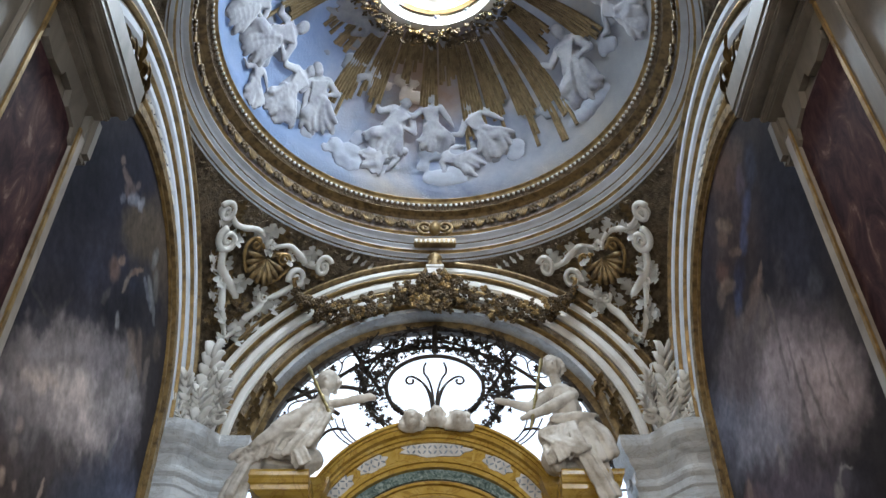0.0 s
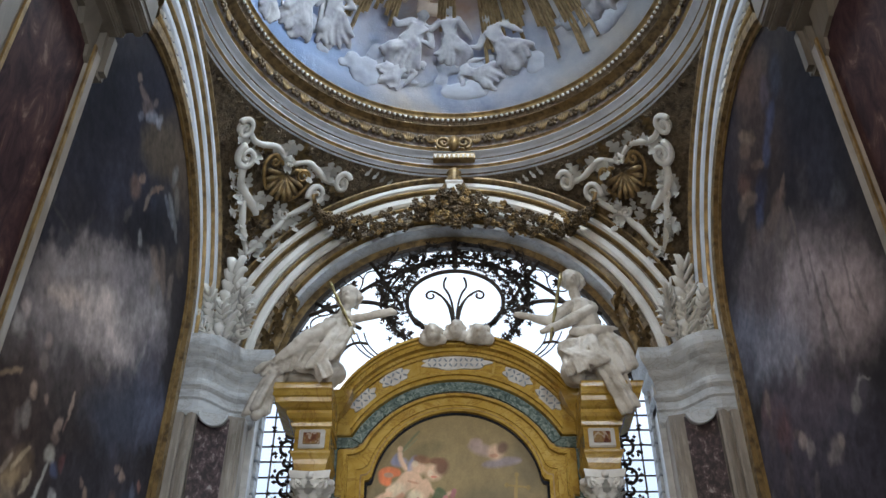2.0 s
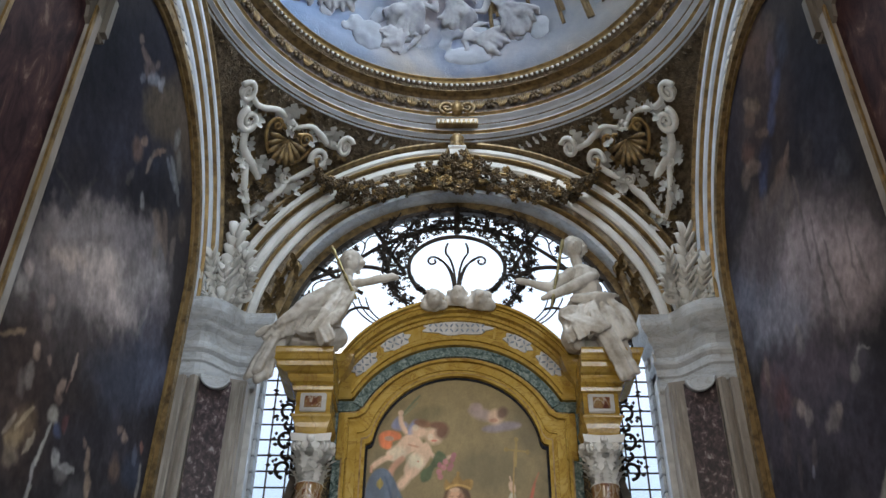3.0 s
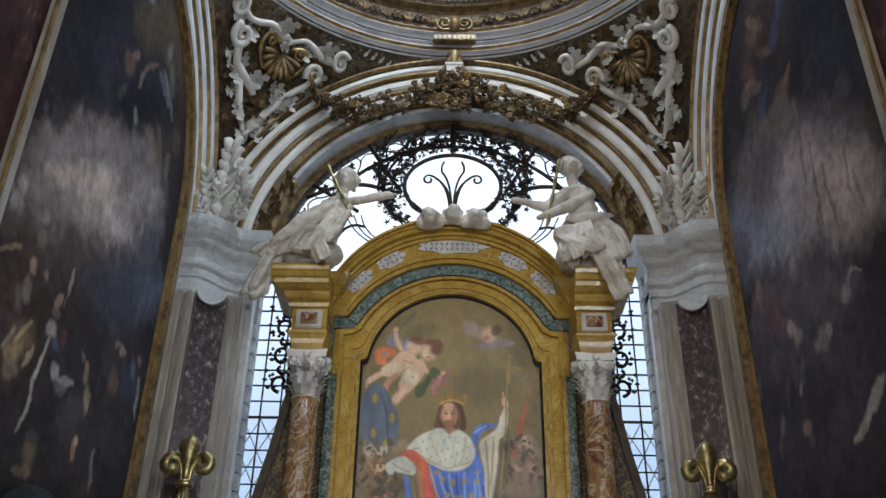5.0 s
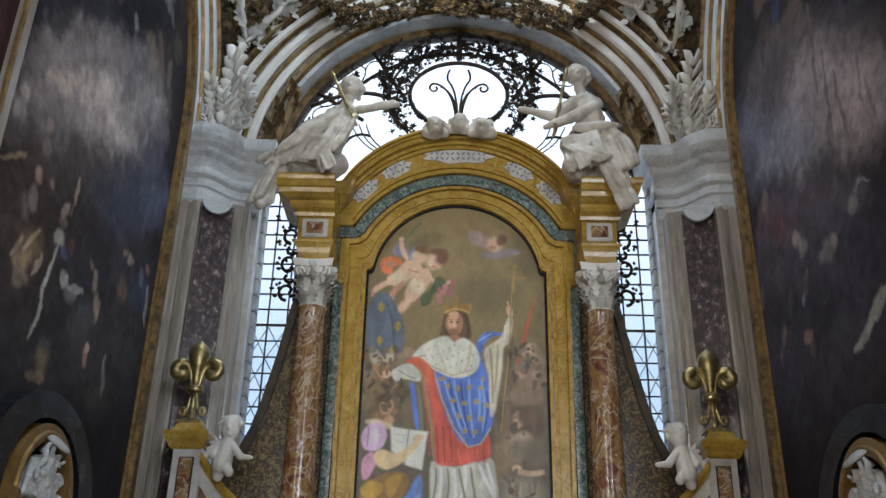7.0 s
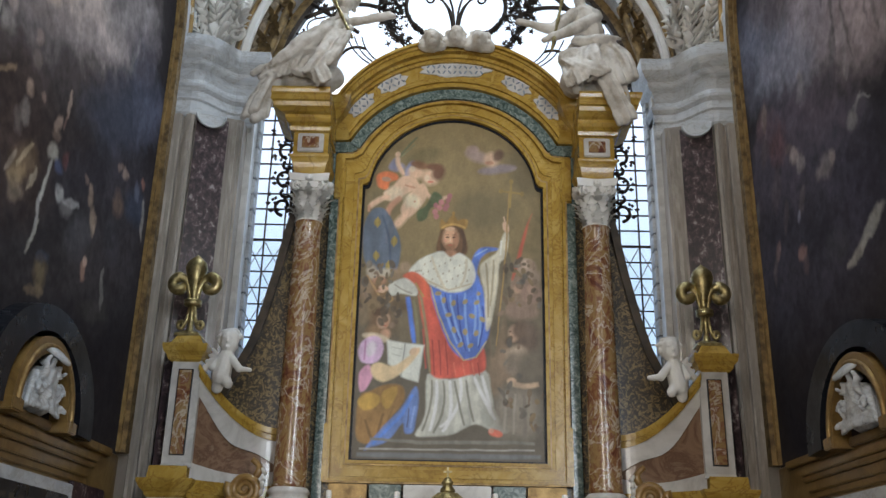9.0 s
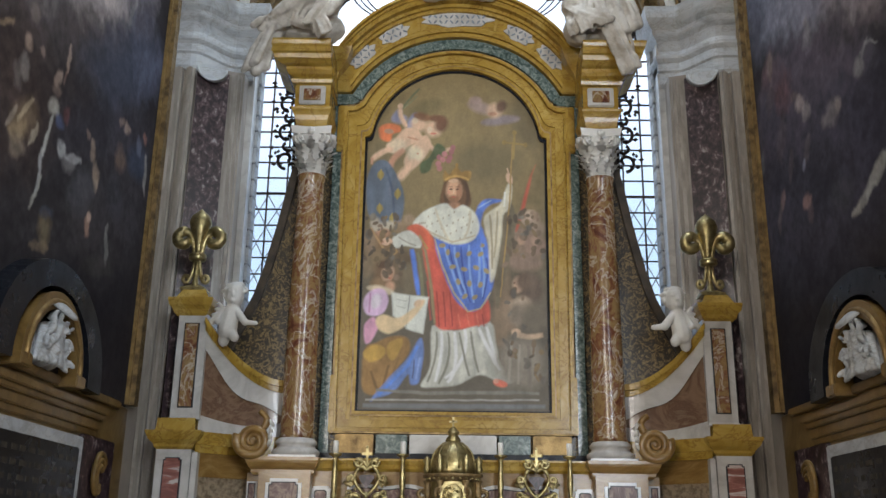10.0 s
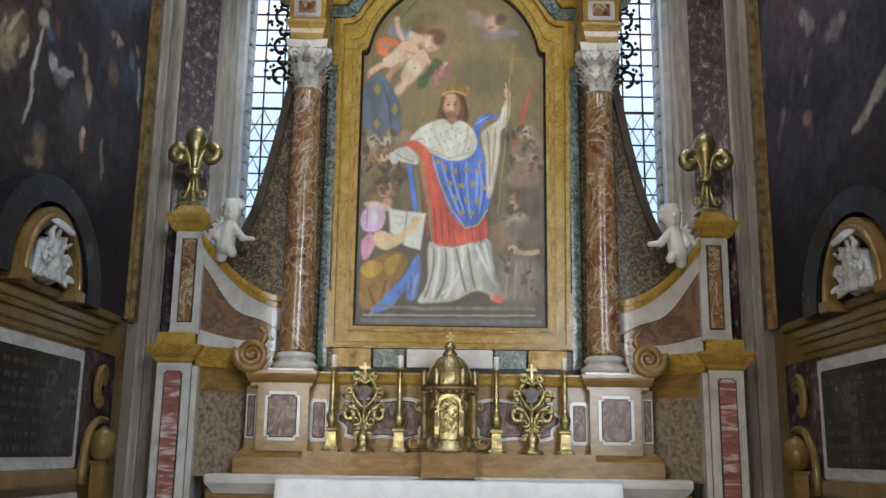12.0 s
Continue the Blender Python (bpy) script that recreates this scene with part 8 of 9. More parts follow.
def cloud(phi, r, size, seed, m=CLOUD):
    q = random.Random(seed)
    caps = []
    c, n, e1, e2 = dome_frame(phi, r, 0.0)
    for i in range(9):
        p = c + e1 * q.uniform(-1, 1) * size + e2 * q.uniform(-0.5, 0.5) * size
        caps.append((p, p + e1 * q.uniform(-0.3, 0.3) * size, q.uniform(0.35, 0.6) * size * 0.55))
    fused("stucco_cloud", caps, m, "soft grey stucco cloud on the dome", "stucco cloud", "clouds of the dome", 0.025, 0.01, "structure", press=(c, n, 0.62))


for i, (phi, r, z) in enumerate(((160, 2.05, 0.3), (140, 2.2, 0.32), (108, 2.2, 0.34), (86, 2.25, 0.36), (70, 2.2, 0.3), (36, 2.2, 0.32), (10, 2.1, 0.3), (132, 1.5, 0.26), (50, 2.05, 0.22), (122, 2.3, 0.26))):
    cloud(phi, r, z * 1.3, i)
for i, (phi, r, z) in enumerate(((103, 1.6, 0.2), (60, 1.5, 0.2), (145, 1.3, 0.2))):
    cloud(phi, r, z * 1.3, 30 + i, WARMCLOUD)


def dome_figure(phi, r, size, lean, seed, wing=0, bare=False):
    """A plain seated stucco figure in low relief on the dome, size metres tall, in wind-blown drapery."""
    q = random.Random(seed)
    c, n, e1, e2 = dome_frame(phi, r, 0.0)
    cs, sn = math.cos(radians(lean)), math.sin(radians(lean))
    L = lambda u, w, d=0.0: c + (e1 * (u * cs - w * sn) + e2 * (u * sn + w * cs) + n * d) * size
    k = q.choice((-1, 1))
    caps = [(L(0.01 * k, 0.41, 0.10), L(0.02 * k, 0.46, 0.10), 0.075), (L(0, 0.33, 0.06), L(0.01, 0.38, 0.08), 0.045), (L(0, 0.26, 0.04), L(0.02, 0.02, 0.04), 0.115, 0.12), (L(-0.12, 0.27, 0.05), L(0.12, 0.27, 0.05), 0.07),
            (L(-0.14, 0.26, 0.08), L(-0.24, 0.10, 0.12), 0.055, 0.048), (L(-0.24, 0.10, 0.12), L(-0.30 + 0.2 * (k > 0), 0.0 + 0.1 * (k > 0), 0.12), 0.045, 0.03),
            (L(0.14, 0.26, 0.08), L(0.27, 0.16, 0.12), 0.055, 0.048), (L(0.27, 0.16, 0.12), L(0.38, 0.24, 0.12), 0.045, 0.03),
            (L(0.04, -0.02, 0.06), L(0.05 + 0.18 * k, -0.13, 0.14), 0.11, 0.09), (L(0.05 + 0.18 * k, -0.13, 0.14), L(0.02 + 0.13 * k, -0.45, 0.06), 0.08, 0.045),
            (L(-0.04, -0.02, 0.06), L(-0.12 * k, -0.18, 0.10), 0.11, 0.085), (L(-0.12 * k, -0.18, 0.10), L(-0.16 * k, -0.46, 0.04), 0.07, 0.04)]
    for i in range(0 if bare else 16):
        f = i / 7.5 - 1
        a, b, e = Vector((0.1 * f, 0.10 - 0.1 * abs(f), 0)), Vector((0.22 * f + 0.12 * k, -0.16 + q.uniform(-0.05, 0.05), 0)), Vector((0.25 * f + 0.06 * k + q.uniform(-0.04, 0.04), -0.36 + 0.16 * f * f + q.uniform(-0.06, 0.04), 0))
        line = bez(a, b, e, 6)
        d = 0.10 + 0.07 * q.random()
        caps += [(L(p.x, p.y, d), L(w.x, w.y, d * 0.9), 0.036, 0.034) for p, w in zip(line, line[1:])]
    for i in range(0 if bare else 6):
        line = bez((-0.1 + 0.04 * i, 0.27, 0), (-0.03 + 0.03 * i, 0.15, 0), (0.08 * k + 0.02 * i, 0.03, 0), 4)
        caps += [(L(p.x, p.y, 0.15), L(w.x, w.y, 0.15), 0.02) for p, w in zip(line, line[1:])]
    for i in range(16):
        a, h = q.uniform(0, 6.28), q.uniform(0.3, 1.0)
        p = (0.02 * k + 0.075 * h * math.cos(a), 0.465 + 0.07 * h * math.sin(a) * (1 if math.sin(a) > 0 else 0.5))
        caps.append((L(*p, 0.13 - 0.05 * h), L(p[0] * 1.1, p[1] - 0.02, 0.12 - 0.05 * h), 0.026))
    if wing:
        for i in range(9):
            a = radians(-12 + 13 * i)
            reach = 0.34 + 0.16 * math.sin(math.pi * i / 9)
            caps.append((L(wing * 0.12, 0.24, 0.02), L(wing * (0.14 + reach * math.cos(a)), 0.20 + reach * math.sin(a), 0.03), 0.04, 0.03))
    caps = [(a, b, *(size * x for x in rest)) for a, b, *rest in caps]
    fused("stucco_figure", caps, STATUE_D, "pale stucco winged figure among clouds on the dome" if wing else "pale stucco draped figure among clouds on the dome", "statue", "figures of the dome", 0.014, 0.004, press=(c, n, 0.5))


STATUE_D = plain("dome_stucco", (0.46, 0.46, 0.48), (0.29, 0.29, 0.33), 4.0, 0.75, fine=35)
for i, (phi, r, size, lean, wing) in enumerate(((105, 2.04, 0.98, 14, 1), (91, 1.96, 0.88, -4, 0), (72, 2.06, 0.95, -22, -1), (108, 2.24, 0.7, 62, 0), (82, 2.24, 0.72, -64, 0), (134, 2.06, 0.95, -34, 0), (146, 2.16, 1.0, 12, 0), (163, 2.02, 1.05, 18, 1), (157, 2.3, 0.7, -20, 0),
                                             (29, 2.0, 1.15, 16, -1), (3, 2.14, 1.0, -6, 0), (146, 1.15, 0.8, 78, 0), (177, 2.1, 0.9, 0, 1))):
    dome_figure(phi, r, size, lean, i, wing)
dome_figure(121, 1.6, 0.5, 6, 40, 1, True)
wr = thing("dome_wreath", "tarnished gilded flower wreath round the dome's opening", "wreath")
q = random.Random(9)
for k in range(300):
    a = radians(-10 + 200 * k / 300)
    rad, t = 0.98 + q.uniform(-0.11, 0.11), q.uniform(0, 1)
    p = dome_at(a, rad, 0.04 + 0.08 * t)
    blossom(wr, p, q.uniform(0.025, 0.05), q, BERRY if q.random() < 0.75 else GBERRY)
for i, (phi, r) in enumerate(((128, 0.98), (88, 0.95), (52, 0.95))):
    dome_figure(phi, r, 0.5, 20 - 20 * i, 60 + i, 1 if i != 1 else 0, True)


# ---- wall monuments on the side walls ----
# yellow marble darkened to tan: the monuments' shade is in the colour
SHADED_TOMB = marble("shaded_tan_tomb_marble", ((0.25, (0.11, 0.062, 0.02)), (0.5, (0.20, 0.122, 0.04)), (0.75, (0.30, 0.20, 0.08))), 3.4, 1.4, 0.32, coat=0.15, shine=0.3)
DIMTEXT = plain("worn_letters", (0.055, 0.047, 0.036), (0.03, 0.026, 0.02), 9.0)


def monument(s):
    th = thing("wall_monument", "tan marble wall tomb with dark inscription tablet and niche", "wall monument", "wall monuments")
    X = s * (HW - 0.005)

    def slab(y0, y1, z0, z1, d0, d1, m, name, label="", bv=0.008):
        a, b = X - s * d0, X - s * d1
        return part(name, box(B(), min(a, b), max(a, b), y0, y1, z0, z1, bv), m, th, label)
    slab(4.1, 7.62, 0.0, 2.6, 0.0, 0.03, SHADED_TOMB, "backing", "brown marble backing")
    for z0, z1, d in ((2.30, 2.35, 0.05), (2.35, 2.42, 0.07), (2.42, 2.46, 0.10), (2.46, 2.51, 0.12)):
        slab(4.2, 6.95, z0, z1, 0.0, d, SHADED_TOMB, "cornice", "tan marble cornice")
    slab(4.2, 7.35, 2.56, 2.62, 0.0, 0.07, SHADED_TOMB, "cornice", "tan marble cornice")
    slab(4.6, 6.62, 1.46, 2.27, 0.03, 0.09, GREYSTUC, "tablet_frame", "pale grey tablet frame")
    tab = slab(4.68, 6.54, 1.54, 2.19, 0.03, 0.10, DARKBAND, "tablet", "black inscription tablet")
    q = random.Random(3)
    for i in range(7):
        y = 6.48
        while y > 4.9:
            w = q.uniform(0.03, 0.10)
            a, b = X - s * 0.10, X - s * 0.104
            part("text_bar", box(B(), min(a, b), max(a, b), y - w, y, 2.12 - 0.085 * i - 0.032, 2.12 - 0.085 * i), DIMTEXT, tab)
            y -= w + q.uniform(0.03, 0.07)
    slab(5.3, 6.5, 1.36, 1.46, 0.03, 0.16, SHADED_TOMB, "sill", "tan marble sill")
    slab(4.5, 6.7, 1.2, 1.3, 0.03, 0.1, WHITEMAR, "apron", "pale carved apron")
    slab(4.1, 7.5, 1.05, 1.14, 0.03, 0.2, SHADED_TOMB, "ledge", "brown marble ledge")
    slab(6.66, 7.3, 1.4, 2.3, 0.03, 0.07, PURPLE, "side_panel", "dark brown side panel")
    for k, r in enumerate((0.17, 0.13, 0.09)):
        part("side_volute", tube(B(), [(X - s * 0.1, 6.95 + u * 0.8, 2.0 + w * 1.25) for u, w in spiral(0, 0, r, r * 0.35, 0.6, 0.75, 18)], 0.022, 8), SHADED_TOMB, th, soft=True)
    part("side_volute", tube(B(), [(X - s * 0.1, v.x, v.y) for v in bez((7.1, 1.8, 0), (6.7, 1.85, 0), (6.72, 1.35, 0))], 0.03, 8), SHADED_TOMB, th, soft=True)
    part("ball", lathe(B(), [(0.01, 1.50), (0.07, 1.53), (0.1, 1.62), (0.085, 1.71), (0.01, 1.76)], 18, (X - s * 0.13, 7.0, 0)), SHADED_TOMB, th, "tan marble ball", True)
    part("ball_stand", rect_loft(B(), X - s * 0.13, 7.0, 0.05, 0.06, [(1.14, 0.02), (1.2, 0.0), (1.48, 0.0), (1.51, 0.02)]), SHADED_TOMB, th)
    # arched niche with a carved coat of arms under a broad hat
    C = 5.80
    part("niche_arch", band(B(), [(C + 1.15 * a, b) for a, b in arc(0, 2.62, 0.50, -5, 185, 28)], [(C + 1.25 * a, b) for a, b in arc(0, 2.62, 0.66, -5, 185, 28)], X, X - s * 0.16, "yz"), DARKBAND, th, "black marble outer arch")
    part("niche_arch", band(B(), arc(C, 2.62, 0.36, -4, 184, 28), arc(C, 2.62, 0.47, -4, 184, 28), X, X - s * 0.16, "yz"), SHADED_TOMB, th, "tan marble inner arch")
    part("niche_bead", tube(B(), [(X - s * 0.165, a, b) for a, b in arc(C, 2.62, 0.41, -4, 184, 28)], 0.018, 6), GILT, th, "gilded bead", True)
    for q in (-1, 1):
        slab(C + q * 0.42 - 0.075, C + q * 0.42 + 0.075, 2.55, 2.63, 0.0, 0.18, SHADED_TOMB, "impost", "tan marble impost")
    part("niche", prism(B(), arc(C, 2.62, 0.37, 0, 180, 24), X, X - s * 0.03, "yz"), BROWN, th, "brown niche back")
    caps = []
    q = random.Random(6)
    for i in range(15):
        f = i / 7 - 1
        top, foot = 2.90 - 0.07 * f * f + q.uniform(-0.02, 0.02), 2.63
        caps.append(((X - s * (0.17 - 0.05 * abs(f)), C + 0.16 * f, top), (X - s * (0.19 - 0.05 * abs(f)), C + 0.25 * f, foot), q.uniform(0.012, 0.02)))
    for i in range(46):
        f, z = q.uniform(-1, 1), q.uniform(2.66, 2.9)
        y = C + (0.26 - 0.3 * (z - 2.55)) * f
        caps.append(((X - s * 0.17, y, z), (X - s * 0.19, y + q.uniform(-0.03, 0.03), z + q.uniform(-0.05, 0.05)), q.uniform(0.01, 0.018)))
    caps.append(((X - s * 0.07, C, 2.7), (X - s * 0.07, C, 2.84), 0.085, 0.07))
    caps.append(((X - s * 0.06, C - 0.13, 2.69), (X - s * 0.06, C - 0.1, 2.76), 0.075, 0.07))
    caps.append(((X - s * 0.06, C + 0.13, 2.69), (X - s * 0.06, C + 0.1, 2.76), 0.075, 0.07))
    ob = fused("arms_relief", caps, GREYSTUC, "white carved relief with tassels", "relief", "", 0.009, 0, "", th)
    part("hat", lathe(B(), [(0.03, -0.09), (0.03, 0.0), (0.05, 0.005), (0.12, 0.0), (0.13, 0.012), (0.115, 0.028), (0.05, 0.04), (0.01, 0.042)], 24), GREYSTUC, th, "broad white stone hat", True).matrix_local = pose(X - s * 0.15, C, 2.99, 0, -s * 38, 0)


monument(-1)
monument(1)
# gilded corner ornament over the near cornices
for s in (-1, 1):
    o = thing("capital_ornament", "gilded leaf ornament over the entrance cornice", "stucco ornament", "entrance capitals", at=(s * 2.3, 3.9, 6.95))
    q = random.Random(2)
    for k in range(8):
        part("leaf", leaf_mesh(0.45, 0.1, 4, 0.4), (GILT, DARKGILT)[k % 2], o, soft=True).matrix_local = pose(-s * 0.05 * (k % 3), 0.05 + 0.05 * k, 0.0, 0, -s * (10 + 16 * (k % 4)), 30 * s)


# ---- the dark side pictures ----
OIL = oil("dark_varnished_oil", 0.6, 0.04)


def side_canvas(s, seed):
    """A dark primed canvas for the side wall s, and a brush for it."""
    cv = Canvas(4.02, 7.64, 2.6, 8.24, 0.0125, seed)
    g = np.clip(0.5 + 0.5 * fbm(cv.u, cv.v, 0.9, seed + 10), 0, 1)[:, None]
    cv.col = np.array((0.022, 0.020, 0.025)) * (1 - g) + np.array((0.045, 0.038, 0.038)) * g
    cv.folds = fbm(cv.u * 0.8, cv.v, 3.0, seed + 3, 4)

    def dab(y, z, a, b, tone, soft=0.55):
        """An oval of pigment at (y, z) with the half axes a and b."""
        pts = [(y + a[0] * math.cos(t) + b[0] * math.sin(t), z + a[1] * math.cos(t) + b[1] * math.sin(t)) for t in (2 * math.pi * i / 20 for i in range(20))]
        thin = abs(a[0] * b[1] - a[1] * b[0]) / max(math.hypot(*a), math.hypot(*b), 1e-6)
        cv.brush(pts, tone, [c * 0.66 for c in tone], max(0.018, soft * thin * 1.3), 0.05 if soft > 0.6 else 0.02, 0.9 if soft > 0.6 else 0.54)
    return cv, dab


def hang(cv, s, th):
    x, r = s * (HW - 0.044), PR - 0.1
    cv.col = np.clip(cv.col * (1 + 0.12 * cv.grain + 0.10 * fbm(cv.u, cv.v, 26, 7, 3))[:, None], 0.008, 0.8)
    cv.mesh("painted_canvas", lambda y, z: (x, y, z), lambda y, z: (np.abs(y - PYC) < r) & ((z < PZC) | (np.hypot(y - PYC, z - PZC) < r)), OIL, th, "dark brushed oil canvas with a pale cloud and painted-in window sheen")


def crowd_picture(th):
    """Winged figures over a pale cloud, window sheen painted into it, a crowd below in the dark."""
    cv, dab = side_canvas(-1, 61)
    dab(5.17, 7.17, (0.884, 0.946), (0.354, -0.474), (0.024, 0.024, 0.037), 0.9)
    dab(4.64, 5.79, (0.498, 0.446), (0.272, -0.362), (0.037, 0.035, 0.049), 0.9)
    dab(6.57, 7.52, (0.366, 0.316), (0.288, -0.658), (0.146, 0.105, 0.072), 0.6)
    dab(6.02, 7.49, (0.364, 0.352), (0.152, -0.204), (0.111, 0.086, 0.064), 0.7)
    dab(5.58, 6.51, (0.612, 0.536), (0.188, -0.250), (0.039, 0.039, 0.057), 0.9)
    # pale dabs: the cloud together with the window's reflection on the varnish
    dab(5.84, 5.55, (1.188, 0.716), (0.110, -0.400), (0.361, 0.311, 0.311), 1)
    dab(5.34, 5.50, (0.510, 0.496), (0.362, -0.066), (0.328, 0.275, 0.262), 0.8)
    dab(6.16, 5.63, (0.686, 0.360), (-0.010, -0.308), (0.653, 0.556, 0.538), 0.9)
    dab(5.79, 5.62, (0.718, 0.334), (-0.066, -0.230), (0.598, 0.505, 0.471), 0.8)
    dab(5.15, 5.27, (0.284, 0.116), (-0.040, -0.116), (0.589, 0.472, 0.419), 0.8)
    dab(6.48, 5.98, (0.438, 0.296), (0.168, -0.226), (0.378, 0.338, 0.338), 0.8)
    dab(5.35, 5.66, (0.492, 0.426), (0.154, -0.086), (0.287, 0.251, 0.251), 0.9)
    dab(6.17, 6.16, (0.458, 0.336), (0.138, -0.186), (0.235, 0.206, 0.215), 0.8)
    dab(4.88, 5.78, (0.204, 0.128), (-0.014, -0.248), (0.041, 0.037, 0.045), 0.7)
    dab(5.26, 6.04, (0.194, 0.184), (0.174, -0.092), (0.039, 0.036, 0.047), 0.7)
    dab(5.56, 6.23, (0.158, 0.114), (0.028, -0.144), (0.055, 0.051, 0.064), 0.8)
    dab(4.90, 5.56, (0.108, 0.068), (0.010, -0.114), (0.065, 0.06, 0.071), 0.8)
    dab(5.10, 5.82, (0.030, 0.012), (-0.096, -0.196), (0.072, 0.064, 0.062))
    dab(4.78, 5.61, (0.014, 0.020), (0.188, 0.010), (0.085, 0.076, 0.073))
    dab(4.58, 5.58, (0.022, 0.010), (-0.038, -0.158), (0.082, 0.076, 0.073))
    dab(5.26, 7.57, (0.038, 0.042), (0.026, -0.036), (0.307, 0.227, 0.184))
    dab(5.42, 7.54, (0.040, 0.058), (0.124, 0.020), (0.266, 0.193, 0.169))
    dab(5.56, 7.51, (0.094, 0.100), (0.046, -0.062), (0.187, 0.139, 0.129))
    dab(5.69, 7.53, (0.120, 0.124), (0.038, -0.052), (0.309, 0.32, 0.378))
    dab(5.85, 7.64, (0.072, 0.058), (-0.010, -0.086), (0.381, 0.381, 0.426))
    dab(5.47, 7.33, (0.060, 0.064), (0.022, -0.030), (0.204, 0.208, 0.25))
    dab(5.68, 7.71, (0.044, 0.038), (-0.010, -0.078), (0.227, 0.176, 0.161))
    dab(6.03, 6.59, (0.408, 0.338), (0.124, -0.166), (0.023, 0.022, 0.029), 0.8)
    dab(6.63, 7.08, (0.356, 0.292), (0.186, -0.250), (0.029, 0.029, 0.038), 0.7)
    dab(5.73, 6.75, (0.094, 0.082), (0.062, -0.082), (0.205, 0.129, 0.095))
    dab(6.02, 6.89, (0.046, 0.032), (-0.028, -0.166), (0.324, 0.254, 0.202))
    dab(5.82, 6.92, (0.066, 0.058), (0.024, -0.032), (0.319, 0.216, 0.161))
    dab(6.28, 7.16, (0.230, 0.172), (-0.008, -0.200), (0.029, 0.035, 0.054))
    dab(6.16, 7.11, (0.042, 0.010), (-0.122, -0.154), (0.303, 0.2, 0.145))
    dab(6.49, 7.57, (0.068, 0.056), (0.014, -0.114), (0.293, 0.288, 0.278))
    dab(6.67, 7.21, (0.052, 0.046), (0.210, -0.110), (0.282, 0.282, 0.287))
    dab(6.52, 7.18, (0.036, 0.036), (0.186, -0.040), (0.203, 0.212, 0.249))
    dab(6.68, 7.40, (0.056, 0.048), (0.096, -0.128), (0.196, 0.18, 0.157))
    dab(6.07, 6.48, (0.046, 0.036), (0.038, -0.048), (0.367, 0.361, 0.361))
    dab(5.72, 6.45, (0.052, 0.032), (-0.014, -0.114), (0.119, 0.103, 0.097))
    dab(6.54, 6.56, (0.084, 0.070), (0.184, -0.084), (0.29, 0.213, 0.169))
    dab(6.73, 6.62, (0.066, 0.048), (0.134, -0.180), (0.212, 0.157, 0.127))
    dab(6.97, 6.63, (0.058, 0.036), (0.016, -0.150), (0.197, 0.155, 0.133))
    dab(6.57, 6.36, (0.074, 0.054), (0.070, -0.094), (0.28, 0.227, 0.189))
    dab(7.11, 6.99, (0.088, 0.068), (0.076, -0.104), (0.164, 0.125, 0.1))
    dab(6.85, 5.93, (0.298, 0.274), (0.272, 0.020), (0.208, 0.18, 0.198), 0.7)
    dab(6.91, 5.69, (0.316, 0.186), (0.114, -0.154), (0.123, 0.116, 0.147), 0.8)
    dab(6.65, 5.64, (0.036, 0.016), (-0.086, -0.280), (0.356, 0.334, 0.327))
    dab(6.83, 5.28, (0.772, 0.414), (0.138, -0.184), (0.128, 0.136, 0.196), 1)
    dab(5.98, 5.00, (0.598, 0.338), (0.098, -0.130), (0.166, 0.127, 0.127), 1)
    dab(5.79, 4.85, (0.864, 0.490), (0.124, -0.208), (0.102, 0.086, 0.086), 1)
    dab(6.59, 5.10, (0.722, 0.388), (0.140, -0.230), (0.105, 0.113, 0.158), 1)
    dab(5.53, 4.36, (0.674, 0.340), (0.116, -0.192), (0.074, 0.06, 0.06), 0.9)
    dab(6.53, 4.48, (0.922, 0.412), (0.134, -0.220), (0.072, 0.065, 0.079), 0.9)
    dab(6.14, 3.72, (1.198, 0.420), (0.220, -0.366), (0.069, 0.062, 0.066), 0.9)
    dab(7.28, 4.21, (0.816, 0.296), (0.194, -0.316), (0.063, 0.056, 0.063), 0.9)
    dab(5.06, 4.20, (0.346, 0.178), (0.248, -0.414), (0.103, 0.074, 0.067), 0.9)
    dab(4.69, 4.85, (0.056, 0.038), (0.026, -0.044), (0.723, 0.581, 0.538))
    dab(4.67, 4.71, (0.074, 0.048), (0.038, -0.064), (0.601, 0.545, 0.523))
    dab(4.67, 4.56, (0.110, 0.070), (0.048, -0.080), (0.176, 0.149, 0.143))
    dab(5.10, 4.84, (0.058, 0.036), (0.028, -0.044), (0.518, 0.402, 0.359))
    dab(5.11, 4.70, (0.064, 0.040), (0.030, -0.048), (0.307, 0.248, 0.227))
    dab(4.83, 4.75, (0.034, 0.022), (0.026, -0.040), (0.106, 0.079, 0.075))
    dab(4.75, 4.43, (0.144, 0.094), (0.012, -0.014), (0.567, 0.408, 0.263))
    dab(5.09, 4.49, (0.042, 0.024), (0.024, -0.040), (0.85, 0.619, 0.482))
    dab(5.27, 4.55, (0.028, 0.016), (0.022, -0.038), (0.487, 0.352, 0.286))
    dab(5.07, 4.33, (0.056, 0.024), (0.012, -0.080), (0.549, 0.483, 0.441))
    dab(5.01, 4.23, (0.040, 0.020), (0.040, -0.066), (0.326, 0.277, 0.254))
    dab(5.54, 4.49, (0.040, 0.016), (-0.004, -0.076), (0.808, 0.599, 0.486))
    dab(5.55, 4.40, (0.058, 0.028), (0.024, -0.038), (0.418, 0.302, 0.248))
    dab(5.65, 4.67, (0.022, 0.010), (0.006, -0.116), (0.85, 0.646, 0.52))
    dab(5.64, 4.54, (0.024, 0.008), (-0.014, -0.066), (0.472, 0.306, 0.26))
